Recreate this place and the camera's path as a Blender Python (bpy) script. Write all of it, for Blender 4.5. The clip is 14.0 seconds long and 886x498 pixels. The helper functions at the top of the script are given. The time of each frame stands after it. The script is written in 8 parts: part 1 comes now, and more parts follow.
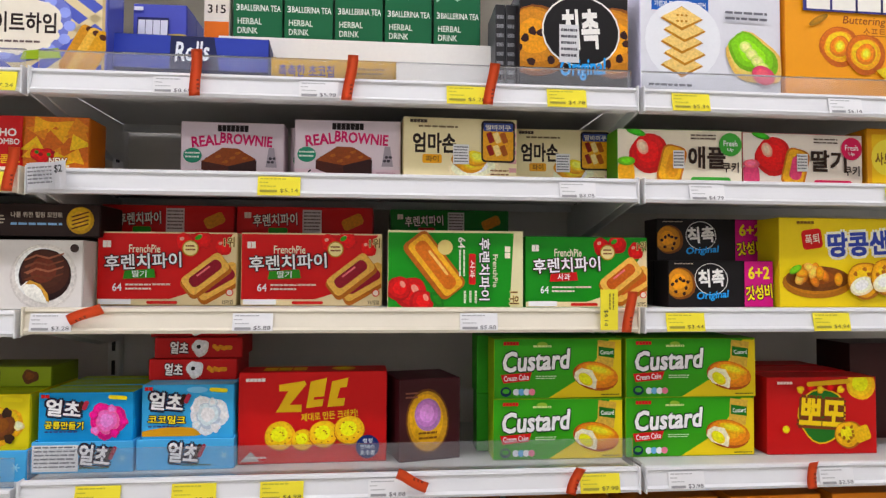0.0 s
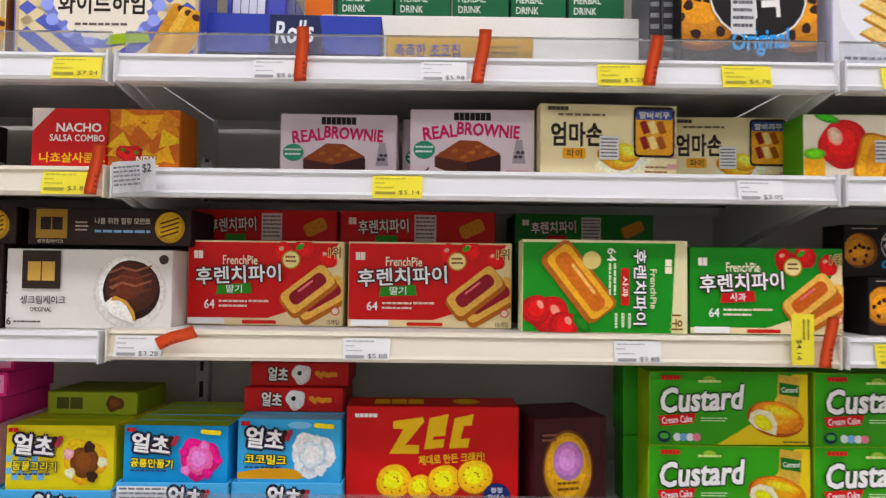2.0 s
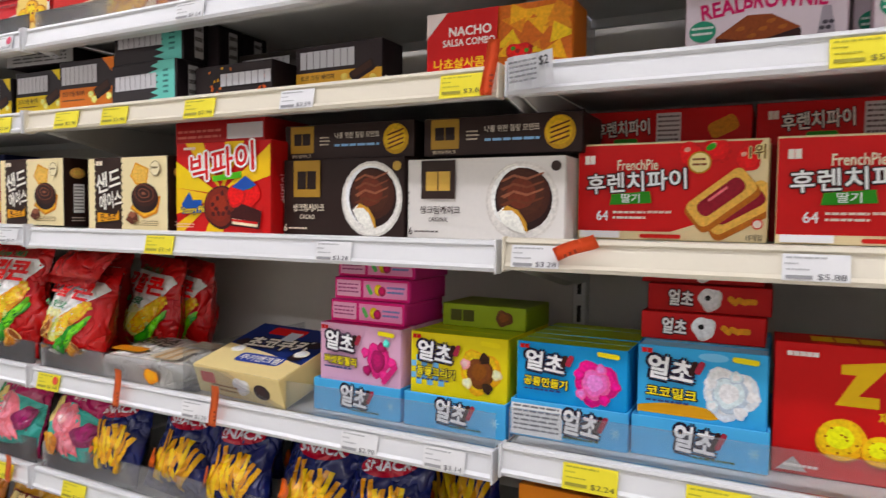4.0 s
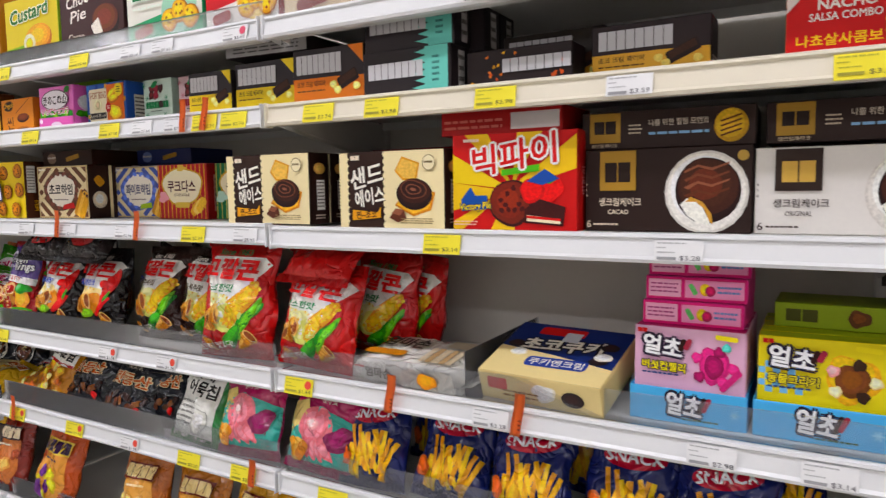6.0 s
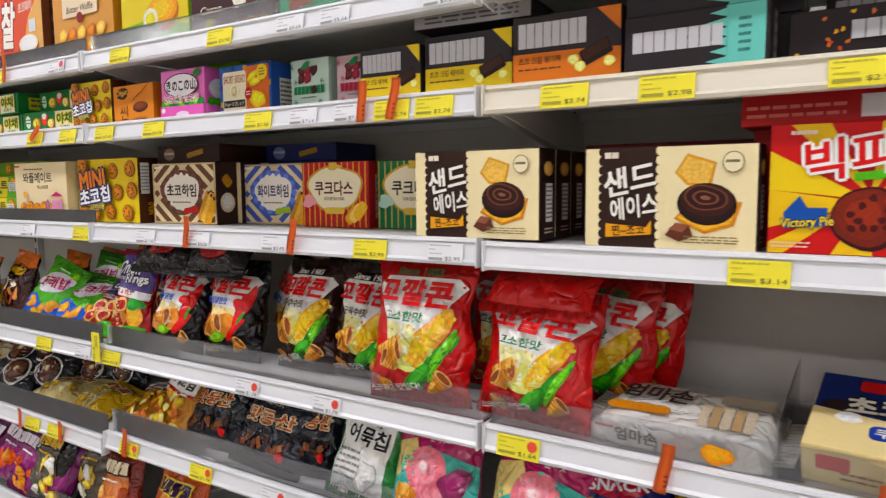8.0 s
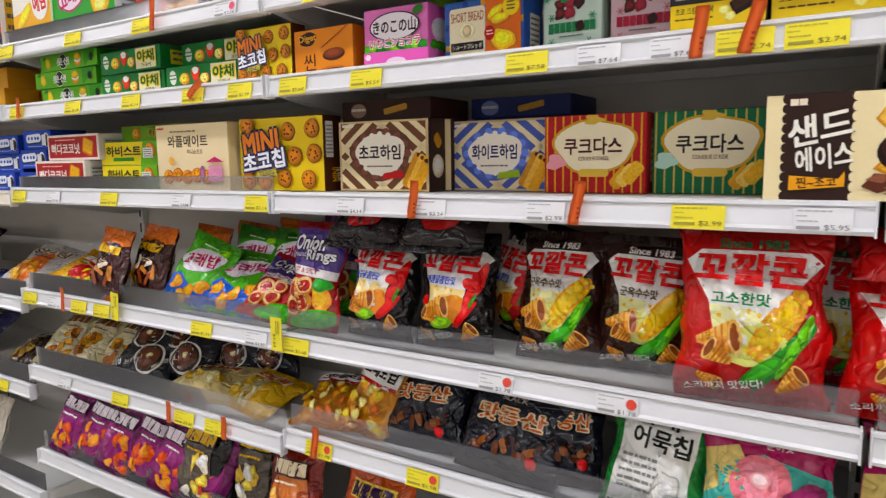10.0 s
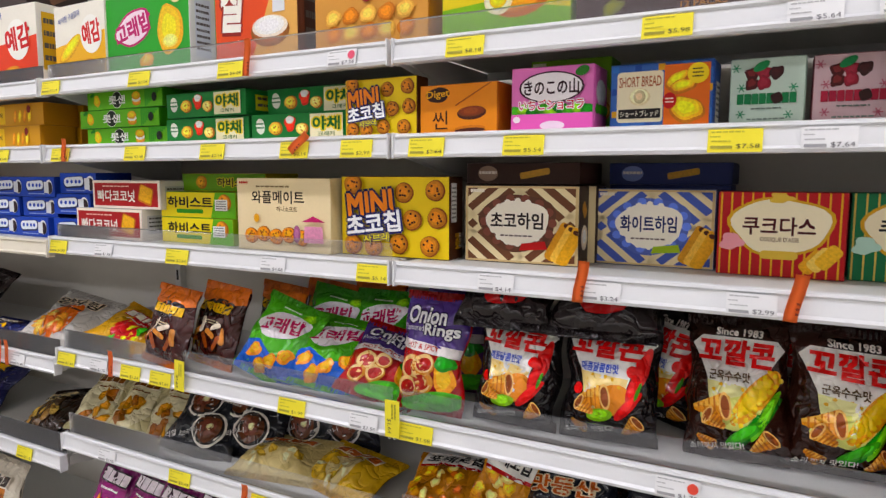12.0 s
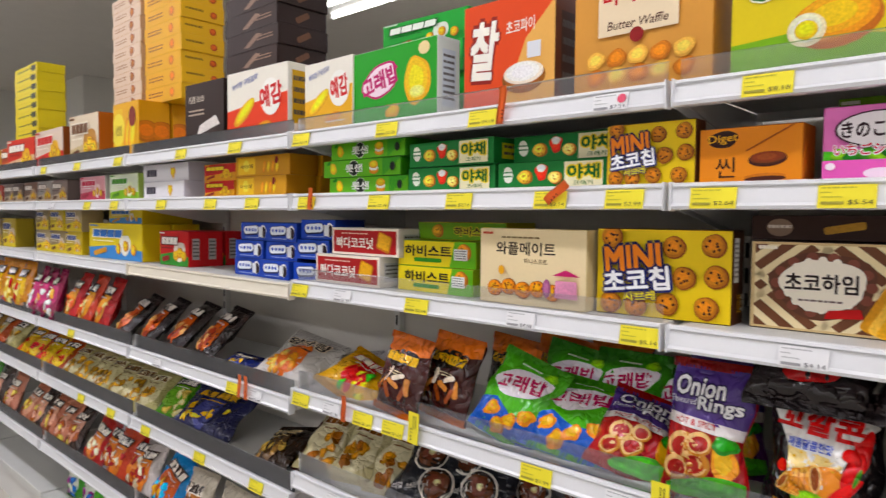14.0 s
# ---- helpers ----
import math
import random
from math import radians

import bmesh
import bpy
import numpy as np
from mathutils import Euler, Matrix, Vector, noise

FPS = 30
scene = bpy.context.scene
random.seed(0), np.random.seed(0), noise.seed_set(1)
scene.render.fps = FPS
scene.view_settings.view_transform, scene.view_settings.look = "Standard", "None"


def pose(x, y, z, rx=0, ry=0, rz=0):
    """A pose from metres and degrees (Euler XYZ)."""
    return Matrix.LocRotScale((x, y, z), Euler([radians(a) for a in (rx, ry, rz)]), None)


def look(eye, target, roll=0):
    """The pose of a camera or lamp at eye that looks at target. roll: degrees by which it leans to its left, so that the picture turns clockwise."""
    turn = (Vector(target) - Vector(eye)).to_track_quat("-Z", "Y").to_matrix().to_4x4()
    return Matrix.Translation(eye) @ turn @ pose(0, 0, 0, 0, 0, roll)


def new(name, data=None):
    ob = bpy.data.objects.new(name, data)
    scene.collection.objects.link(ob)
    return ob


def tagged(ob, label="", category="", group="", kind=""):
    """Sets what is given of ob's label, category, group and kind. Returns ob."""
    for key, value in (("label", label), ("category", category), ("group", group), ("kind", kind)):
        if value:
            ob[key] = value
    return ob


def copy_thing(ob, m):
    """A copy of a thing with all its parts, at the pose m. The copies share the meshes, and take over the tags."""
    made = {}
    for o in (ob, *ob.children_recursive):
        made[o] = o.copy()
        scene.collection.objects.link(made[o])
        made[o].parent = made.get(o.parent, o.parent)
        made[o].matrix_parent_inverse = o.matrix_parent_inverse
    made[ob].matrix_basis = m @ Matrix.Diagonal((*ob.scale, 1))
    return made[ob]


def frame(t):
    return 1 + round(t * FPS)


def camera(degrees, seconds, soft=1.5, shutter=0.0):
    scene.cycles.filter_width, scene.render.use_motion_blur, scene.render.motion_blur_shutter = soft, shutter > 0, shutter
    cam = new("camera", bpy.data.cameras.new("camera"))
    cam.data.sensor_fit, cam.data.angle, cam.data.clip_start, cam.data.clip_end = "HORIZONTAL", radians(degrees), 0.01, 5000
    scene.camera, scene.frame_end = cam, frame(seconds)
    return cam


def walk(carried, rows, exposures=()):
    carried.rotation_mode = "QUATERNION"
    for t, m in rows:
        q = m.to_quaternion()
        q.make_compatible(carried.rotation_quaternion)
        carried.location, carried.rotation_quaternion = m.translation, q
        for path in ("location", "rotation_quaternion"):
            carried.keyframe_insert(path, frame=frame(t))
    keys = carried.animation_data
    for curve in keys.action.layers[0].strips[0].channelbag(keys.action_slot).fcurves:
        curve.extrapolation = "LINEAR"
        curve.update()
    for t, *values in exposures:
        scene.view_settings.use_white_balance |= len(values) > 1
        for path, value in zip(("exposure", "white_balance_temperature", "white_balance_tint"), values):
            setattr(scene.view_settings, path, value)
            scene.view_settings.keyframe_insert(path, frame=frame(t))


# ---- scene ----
cam = camera(67.1, 14.0, 1.3, 0.3)
PATH = [
    (0, (0.552, -1.104, 1.388), (0.748, 0.885, 1.46), 0.3),
    (0.5, (0.533, -1.1, 1.391), (0.703, 0.891, 1.462), 0.7),
    (1, (0.503, -1.083, 1.394), (0.623, 0.912, 1.461), 0.9),
    (1.5, (0.474, -1.012, 1.398), (0.521, 0.987, 1.446), 0.9),
    (2, (0.452, -0.911, 1.41), (0.461, 1.088, 1.485), 0.7),
    (2.5, (0.42, -0.847, 1.412), (0.245, 1.144, 1.49), 0.5),
    (3, (0.38, -0.834, 1.396), (-0.175, 1.087, 1.438), 0.5),
    (3.5, (0.348, -0.815, 1.374), (-0.413, 1.034, 1.334), 0.6),
    (4, (0.324, -0.801, 1.357), (-0.584, 0.979, 1.259), 0.7),
    (4.2, (0.31, -0.795, 1.357), (-0.655, 0.952, 1.237), 0.5),
    (6.3, (-0.159, -0.96, 1.415), (-1.135, 0.775, 1.218), -1.0),
    (6.5, (-0.191, -0.967, 1.427), (-1.182, 0.758, 1.219), -0.7),
    (7, (-0.307, -0.93, 1.426), (-1.339, 0.773, 1.24), -0.5),
    (7.5, (-0.424, -0.889, 1.419), (-1.458, 0.813, 1.238), -0.8),
    (8, (-0.529, -0.865, 1.41), (-1.581, 0.825, 1.219), -0.5),
    (8.5, (-0.68, -0.881, 1.397), (-1.711, 0.821, 1.195), -0.4),
    (9, (-0.824, -0.921, 1.38), (-1.834, 0.792, 1.162), -1.2),
    (9.2, (-0.869, -0.93, 1.375), (-1.905, 0.765, 1.136), -1.4),
    (11.3, (-1.244, -0.938, 1.443), (-2.3, 0.738, 1.169), -0.6),
    (11.5, (-1.281, -0.947, 1.454), (-2.301, 0.755, 1.202), -0.7),
    (12, (-1.369, -0.986, 1.48), (-2.311, 0.764, 1.262), 0.1),
    (12.5, (-1.441, -1.016, 1.488), (-2.351, 0.755, 1.304), 0.9),
    (13, (-1.491, -1.032, 1.494), (-2.487, 0.694, 1.321), 1.0),
    (13.5, (-1.528, -1.024, 1.498), (-2.687, 0.6, 1.367), 0.9),
    (14, (-1.556, -1.008, 1.496), (-2.901, 0.469, 1.4), 0.5),
]
walk(cam, [(t, look(eye, target, roll)) for t, eye, target, roll in PATH])

# ---- light and exposure ----
world = bpy.data.worlds.new("shop_world")
scene.world = world
world.use_nodes = True
world.node_tree.nodes["Background"].inputs[0].default_value = (0.9, 0.95, 1.0, 1)
world.node_tree.nodes["Background"].inputs[1].default_value = 0.05
scene.view_settings.exposure = 0.0
ROOM = dict(x0=-13.0, x1=5.0, y0=-5.2, y1=9.0, top=3.3)
LIGHT_Z = 3.12
LIGHT_ROWS = (-4.35, -0.95, 2.45)


def strip_lamp(y, watts, start=-11.3, end=4.6):
    data = bpy.data.lights.new("tube_light", "AREA")
    data.shape, data.size, data.size_y = "RECTANGLE", end - start, 0.14
    data.energy, data.color = watts, (0.9, 0.888, 1.0)
    ob = new("tube_light", data)
    ob.matrix_world = pose((start + end) / 2, y, LIGHT_Z - 0.06)
    return ob


for y, watts in zip(LIGHT_ROWS, (154, 121, 103)):
    strip_lamp(y, watts, -6.1 if y > 0 else -11.3)


# ---- materials ----
MATS = {}


def srgb(h):
    h = h.lstrip("#")
    c = [int(h[i:i + 2], 16) / 255 for i in (0, 2, 4)]
    return tuple(v / 12.92 if v <= 0.04045 else ((v + 0.055) / 1.055) ** 2.4 for v in c)


def surface(name, colour, rough=0.45, metal=0.0, grain=0.0, scale=60.0, blotch=0.06, coat=0.0, bump=0.0, bump_scale=200.0, spec=0.5, creased=False):
    """A plain painted or printed surface with variation at two scales."""
    key = (name, colour, rough, metal, grain, scale, blotch, coat, bump)
    if key in MATS:
        return MATS[key]
    m = bpy.data.materials.new(name)
    m.use_nodes = True
    nt = m.node_tree
    p = nt.nodes["Principled BSDF"]
    p.inputs["Roughness"].default_value, p.inputs["Metallic"].default_value = rough, metal
    p.inputs["Coat Weight"].default_value, p.inputs["Specular IOR Level"].default_value = coat, spec
    p.inputs["Coat Roughness"].default_value = 0.12
    c = srgb(colour) if isinstance(colour, str) else colour
    tex = nt.nodes.new("ShaderNodeTexCoord")
    n1, n2 = nt.nodes.new("ShaderNodeTexNoise"), nt.nodes.new("ShaderNodeTexNoise")
    n1.inputs["Scale"].default_value, n2.inputs["Scale"].default_value = 7.0, scale
    n1.inputs["Detail"].default_value, n2.inputs["Detail"].default_value = 2.0, 3.0
    info = nt.nodes.new("ShaderNodeObjectInfo")
    add = nt.nodes.new("ShaderNodeVectorMath")
    add.operation = "ADD"
    nt.links.new(tex.outputs["Object"], add.inputs[0])
    nt.links.new(info.outputs["Random"], add.inputs[1])
    for n in (n1, n2):
        nt.links.new(add.outputs[0], n.inputs["Vector"])
    mix = nt.nodes.new("ShaderNodeMath")
    mix.operation = "MULTIPLY_ADD"
    mix.inputs[1].default_value, mix.inputs[2].default_value = blotch, 1.0 - blotch / 2
    nt.links.new(n1.outputs["Fac"], mix.inputs[0])
    mix2 = nt.nodes.new("ShaderNodeMath")
    mix2.operation = "MULTIPLY_ADD"
    mix2.inputs[1].default_value = grain
    mix.inputs[2].default_value -= grain / 2
    nt.links.new(n2.outputs["Fac"], mix2.inputs[0])
    nt.links.new(mix.outputs[0], mix2.inputs[2])
    mul = nt.nodes.new("ShaderNodeVectorMath")
    mul.operation = "SCALE"
    mul.inputs[0].default_value = c
    nt.links.new(mix2.outputs[0], mul.inputs["Scale"])
    nt.links.new(mul.outputs[0], p.inputs["Base Color"])
    if bump:
        n3 = nt.nodes.new("ShaderNodeTexNoise")
        n3.inputs["Scale"].default_value, n3.inputs["Detail"].default_value = bump_scale, 3.0
        nt.links.new(add.outputs[0], n3.inputs["Vector"])
        b = nt.nodes.new("ShaderNodeBump")
        b.inputs["Strength"].default_value, b.inputs["Distance"].default_value = bump, 0.009
        if creased:
            where = nt.nodes.new("ShaderNodeNewGeometry")
            nt.links.new(where.outputs["Position"], n3.inputs["Vector"])
            n3.inputs["Detail"].default_value, n3.inputs["Distortion"].default_value = 1.5, 0.6
            off, fold, soft = (nt.nodes.new("ShaderNodeMath") for _ in range(3))
            off.operation, fold.operation, soft.operation = "SUBTRACT", "ABSOLUTE", "POWER"
            off.inputs[1].default_value, soft.inputs[1].default_value = 0.5, 0.7
            nt.links.new(n3.outputs["Fac"], off.inputs[0])
            nt.links.new(off.outputs[0], fold.inputs[0])
            nt.links.new(fold.outputs[0], soft.inputs[0])
            nt.links.new(soft.outputs[0], b.inputs["Height"])
            b.inputs["Distance"].default_value = 0.013
        else:
            nt.links.new(n3.outputs["Fac"], b.inputs["Height"])
        nt.links.new(b.outputs["Normal"], p.inputs["Normal"])
    MATS[key] = m
    return m


def rich(colour, k=1.22):
    """The colour with the strength of fresh printing ink."""
    c = srgb(colour)
    grey = 0.3 * c[0] + 0.59 * c[1] + 0.11 * c[2]
    deep = 0.62 if grey < 0.05 else 1.0
    return tuple(min(max((grey + (v - grey) * k) * deep, 0.004), 0.9) for v in c)


def ink(colour):
    """Printed, varnished carton board."""
    return surface("printed_board", rich(colour), 0.46, 0.0, 0.07, 160.0, 0.09, 0.0, spec=0.22)


def food(colour):
    """The mottled print of a food photograph."""
    return surface("food_print", rich(colour, 1.3), 0.46, 0.0, 0.75, 230.0, 0.5, 0.0, spec=0.22)


def food_film(colour):
    return surface("food_print_film", rich(colour, 1.3), 0.1, 0.0, 0.5, 130.0, 0.4, 0.0, 0.9, 30.0, 0.5, True)


def film(colour):
    """Printed glossy plastic film of a snack bag."""
    return surface("printed_film", rich(colour), 0.1, 0.0, 0.1, 60.0, 0.14, 0.0, 0.9, 30.0, 0.5, True)


def paper(colour):
    return surface("label_paper", colour, 0.7, 0.0, 0.04, 120.0, 0.05)


def tape(colour):
    return surface("plastic_tape", colour, 0.5, 0.0, 0.08, 30.0, 0.15)


def glow(colour, strength):
    m = bpy.data.materials.new("lit_tube")
    m.use_nodes = True
    p = m.node_tree.nodes["Principled BSDF"]
    p.inputs["Emission Color"].default_value = (*colour, 1)
    p.inputs["Emission Strength"].default_value = strength
    return m


def acrylic_material():
    m = bpy.data.materials.new("clear_acrylic")
    m.use_nodes = True
    nt = m.node_tree
    nt.nodes.remove(nt.nodes["Principled BSDF"])
    out = nt.nodes["Material Output"]
    tr, gl, df = (nt.nodes.new("ShaderNodeBsdf" + k) for k in ("Transparent", "Glossy", "Diffuse"))
    tr.inputs["Color"].default_value = (0.93, 0.94, 0.95, 1)
    gl.inputs["Roughness"].default_value = 0.12
    df.inputs["Color"].default_value = (0.62, 0.62, 0.64, 1)
    fr = nt.nodes.new("ShaderNodeFresnel")
    fr.inputs["IOR"].default_value = 1.22
    m1, m2 = nt.nodes.new("ShaderNodeMixShader"), nt.nodes.new("ShaderNodeMixShader")
    n = nt.nodes.new("ShaderNodeTexNoise")
    n.inputs["Scale"].default_value = 14.0
    k = nt.nodes.new("ShaderNodeMath")
    k.operation = "MULTIPLY"
    k.inputs[1].default_value = 0.16
    nt.links.new(n.outputs["Fac"], k.inputs[0])
    k2 = nt.nodes.new("ShaderNodeMath")
    k2.operation = "ADD"
    k2.inputs[1].default_value = 0.015
    nt.links.new(k.outputs[0], k2.inputs[0])
    nt.links.new(k2.outputs[0], m1.inputs[0])
    nt.links.new(tr.outputs[0], m1.inputs[1])
    nt.links.new(df.outputs[0], m1.inputs[2])
    nt.links.new(fr.outputs[0], m2.inputs[0])
    nt.links.new(m1.outputs[0], m2.inputs[1])
    nt.links.new(gl.outputs[0], m2.inputs[2])
    nt.links.new(m2.outputs[0], out.inputs["Surface"])
    return m


STEEL = surface("painted_steel", "#d9d8d3", 0.38, 0.0, 0.05, 150.0, 0.06, 0.1)
DECK = surface("painted_steel_deck", "#cfcfcb", 0.45, 0.0, 0.06, 120.0, 0.1)
PANEL = surface("grey_back_panel", "#d3cec4", 0.6, 0.0, 0.05, 90.0, 0.1)
RAIL = surface("white_plastic", "#e1e2e4", 0.32, 0.0, 0.03, 200.0, 0.05, 0.15)
RAIL_CREAM = surface("cream_plastic", "#e4dcc8", 0.34, 0.0, 0.03, 200.0, 0.06, 0.15)
DARK = surface("dark_slot", "#2a2826", 0.7)
ACRYLIC = acrylic_material()
FLOOR = surface("vinyl_floor", "#b7b1a6", 0.35, 0.0, 0.12, 30.0, 0.15)
WALL = surface("wall_paint", "#d6d4cd", 0.7, 0.0, 0.05, 40.0, 0.08)
CEILING = surface("ceiling_board", "#dedad2", 0.85, 0.0, 0.1, 60.0, 0.08)
TUBE = glow((1.0, 0.98, 0.94), 6.0)
FIXTURE = surface("white_enamel", "#e4e3df", 0.35)


# ---- mesh helpers ----
def mesh_of(bm, mats, name, smooth=False):
    me = bpy.data.meshes.new(name)
    bm.to_mesh(me)
    bm.free()
    for m in mats if isinstance(mats, (list, tuple)) else [mats]:
        me.materials.append(m)
    if smooth:
        for f in me.polygons:
            f.use_smooth = True
    return me


def part(name, bm, mats, parent=None, label="", m=None, smooth=False):
    ob = new(name, bm if isinstance(bm, bpy.types.Mesh) else mesh_of(bm, mats, name, smooth))
    if parent:
        ob.parent = parent
    if m:
        ob.matrix_basis = m
    return tagged(ob, label)


def thing(name, label, category, m, group="", kind=""):
    ob = new(name)
    ob.empty_display_size = 0.02
    ob.matrix_basis = m
    return tagged(ob, label, category, group, kind)


def block(x0, x1, y0, y1, z0, z1, bevel=0.0, bm=None, seg=1):
    bm = bm or bmesh.new()
    made = bmesh.ops.create_cube(bm, size=1.0)["verts"]
    for v in made:
        v.co = Vector(((x0 + x1) / 2 + v.co.x * (x1 - x0), (y0 + y1) / 2 + v.co.y * (y1 - y0), (z0 + z1) / 2 + v.co.z * (z1 - z0)))
    if bevel:
        edges = list({e for v in made for e in v.link_edges})
        bmesh.ops.bevel(bm, geom=edges, offset=bevel, segments=seg, affect="EDGES", profile=0.5)
    return bm


def extrude_x(profile, x0, x1):
    """A bar along x with the profile given as (y, z) pairs."""
    bm = bmesh.new()
    a = [bm.verts.new((x0, y, z)) for y, z in profile]
    b = [bm.verts.new((x1, y, z)) for y, z in profile]
    n = len(profile)
    for i in range(n):
        bm.faces.new((a[i], a[(i + 1) % n], b[(i + 1) % n], b[i]))
    bm.faces.new(a[::-1])
    bm.faces.new(b)
    bmesh.ops.recalc_face_normals(bm, faces=bm.faces)
    return bm


# ---- the room ----
R = ROOM


def setting(name, bm, mats, label=""):
    return tagged(part(name, bm, mats), label, name.split("_")[0], "", "structure")


setting("floor", block(R["x0"], R["x1"], R["y0"], R["y1"], -0.1, 0.0), FLOOR, "pale beige vinyl shop floor")
setting("ceiling", block(R["x0"], R["x1"], R["y0"], R["y1"], R["top"], R["top"] + 0.1), CEILING, "flat grey-white painted shop ceiling")
setting("wall_north", block(R["x0"], R["x1"], R["y1"], R["y1"] + 0.15, 0, R["top"]), WALL, "plain off-white painted shop wall")
setting("wall_south", block(R["x0"], R["x1"], R["y0"] - 0.15, R["y0"], 0, R["top"]), WALL, "plain off-white painted shop wall")
setting("wall_west", block(R["x0"] - 0.15, R["x0"], R["y0"], R["y1"], 0, R["top"]), WALL, "plain off-white painted shop wall")
setting("wall_east", block(R["x1"], R["x1"] + 0.15, R["y0"], R["y1"], 0, R["top"]), WALL, "plain off-white painted shop wall")


def ceiling_light(x, y):
    ob = thing("ceiling_light", "white enamel batten with two lit fluorescent tubes", "light", pose(x, y, R["top"]), "tube lights on the ceiling")
    part("housing", extrude_x([(-0.04, 0), (-0.16, -0.10), (-0.15, -0.115), (0.15, -0.115), (0.16, -0.10), (0.04, 0)], -0.74, 0.74), FIXTURE, ob)
    for s in (-1, 1):
        bm = bmesh.new()
        bmesh.ops.create_cone(bm, cap_ends=True, segments=10, radius1=0.016, radius2=0.016, depth=1.44, matrix=pose(0, s * 0.115, -0.138, 0, 90))
        part("tube", bm, TUBE, ob, "lit white tube", smooth=True)
        for e in (-1, 1):
            part("socket", block(e * 0.735 - 0.012, e * 0.735 + 0.012, s * 0.115 - 0.02, s * 0.115 + 0.02, -0.16, -0.115), FIXTURE, ob)
    return ob


first_light = ceiling_light(-10.6, LIGHT_ROWS[0])
for y in LIGHT_ROWS:
    for i in range(11):
        if (i, y) != (0, LIGHT_ROWS[0]) and not (y > 0 and i < 4):
            copy_thing(first_light, pose(-10.6 + 1.5 * i - (0.75 if y > 0 else 0), y, R["top"]))

# ---- the shelving ----
DEPTH = 0.375
LEVELS = dict(a=1.707, b=1.549, c=1.328, d=1.060, e=0.845, f=0.578, g=0.23)
BAYS = range(-9, 2)


def level(name, bay):
    z = LEVELS[name]
    if name == "d" and bay < 0:
        z -= 0.012
    if bay < -3:
        z -= dict(f=0.14, e=0.082, d=0.03, c=0.01).get(name, 0)
    if name == "e" and bay == -3:
        z -= 0.018
    if name == "c" and bay == -1:
        z -= 0.004
    return z


def upright(x):
    ob = thing("upright", "pale grey slotted steel shelving upright", "upright", pose(x, DEPTH, 0), "shelving uprights", "structure")
    part("post", block(-0.012, 0.012, 0.0, 0.06, 0, 1.80, 0.002), STEEL, ob)
    for i in range(34):
        part("slot", SLOT, None, ob, m=pose(0, -0.0012, 0.12 + i * 0.05))
    return ob


SLOT = mesh_of(block(-0.0035, 0.0035, 0, 0.004, 0, 0.03), DARK, "slot")


def back_panel(bay):
    ob = thing("back_panel", "grey painted steel back panel of the shelving", "panel", pose(bay + 0.5, DEPTH + 0.02, 0), "shelving back panels", "structure")
    z = 0.12
    for h in (0.42, 0.42, 0.42, 0.40):
        part("panel", block(-0.487, 0.487, 0, 0.02, z, z + h - 0.0006), PANEL, ob)
        z += h
    return ob


def shelf(bay, name):
    """One shelf with its folded front, price rail, brackets and, where there is one, clear riser."""
    z = level(name, bay)
    cream = (bay, name) in ((0, "c"), (-1, "b"), (-4, "c"))
    rail = RAIL_CREAM if cream else RAIL
    ob = thing("shelf", ("cream" if cream else "white") + " steel shop shelf with plastic price rail", "shelf", pose(bay + 0.5, 0, z), "shop shelves")
    part("deck", extrude_x([(0.012, 0.0), (DEPTH - 0.004, 0.0), (DEPTH - 0.004, -0.022), (DEPTH - 0.01, -0.022), (DEPTH - 0.01, -0.006), (0.03, -0.006), (0.03, -0.036), (0.012, -0.036)], -0.487, 0.487), DECK, ob)
    prof = [(0.011, 0.0), (0.004, 0.003), (-0.002, 0.001), (-0.003, -0.003), (0.001, -0.006), (-0.004, -0.029), (-0.008, -0.033), (-0.006, -0.038), (0.002, -0.039), (0.011, -0.037)]
    part("price_rail", extrude_x(prof, -0.493, 0.493), rail, ob)
    for s in (-1, 1):
        part("end_cap", block(s * 0.4945 - 0.0015, s * 0.4945 + 0.0015, -0.0095, 0.012, -0.041, 0.004, 0.001), rail, ob)
        bm = bmesh.new()
        pts = [(0.02, -0.008), (DEPTH, -0.008), (DEPTH, -0.085), (DEPTH - 0.05, -0.085), (0.02, -0.03)]
        a = [bm.verts.new((s * 0.489 - 0.0015, y, h)) for y, h in pts]
        b = [bm.verts.new((s * 0.489 + 0.0015, y, h)) for y, h in pts]
        for i in range(5):
            bm.faces.new((a[i], a[(i + 1) % 5], b[(i + 1) % 5], b[i]))
        bm.faces.new(a[::-1]), bm.faces.new(b)
        bmesh.ops.recalc_face_normals(bm, faces=bm.faces)
        part("bracket", bm, STEEL, ob)
    high = {"a": 0.034, "d": 0.045, "e": 0.05, "f": 0.05}.get(name, 0.03 if (name, bay) == ("c", -3) else 0)
    if high and (name, bay) not in (("d", 1),):
        lip = extrude_x([(0.012, 0.0015), (0.0145, 0.0015), (0.0145, high), (0.016, high + 0.002), (0.011, high + 0.002), (0.012, high)], -0.49, 0.49)
        part("riser", lip, ACRYLIC, ob, "clear acrylic strip")
    return ob


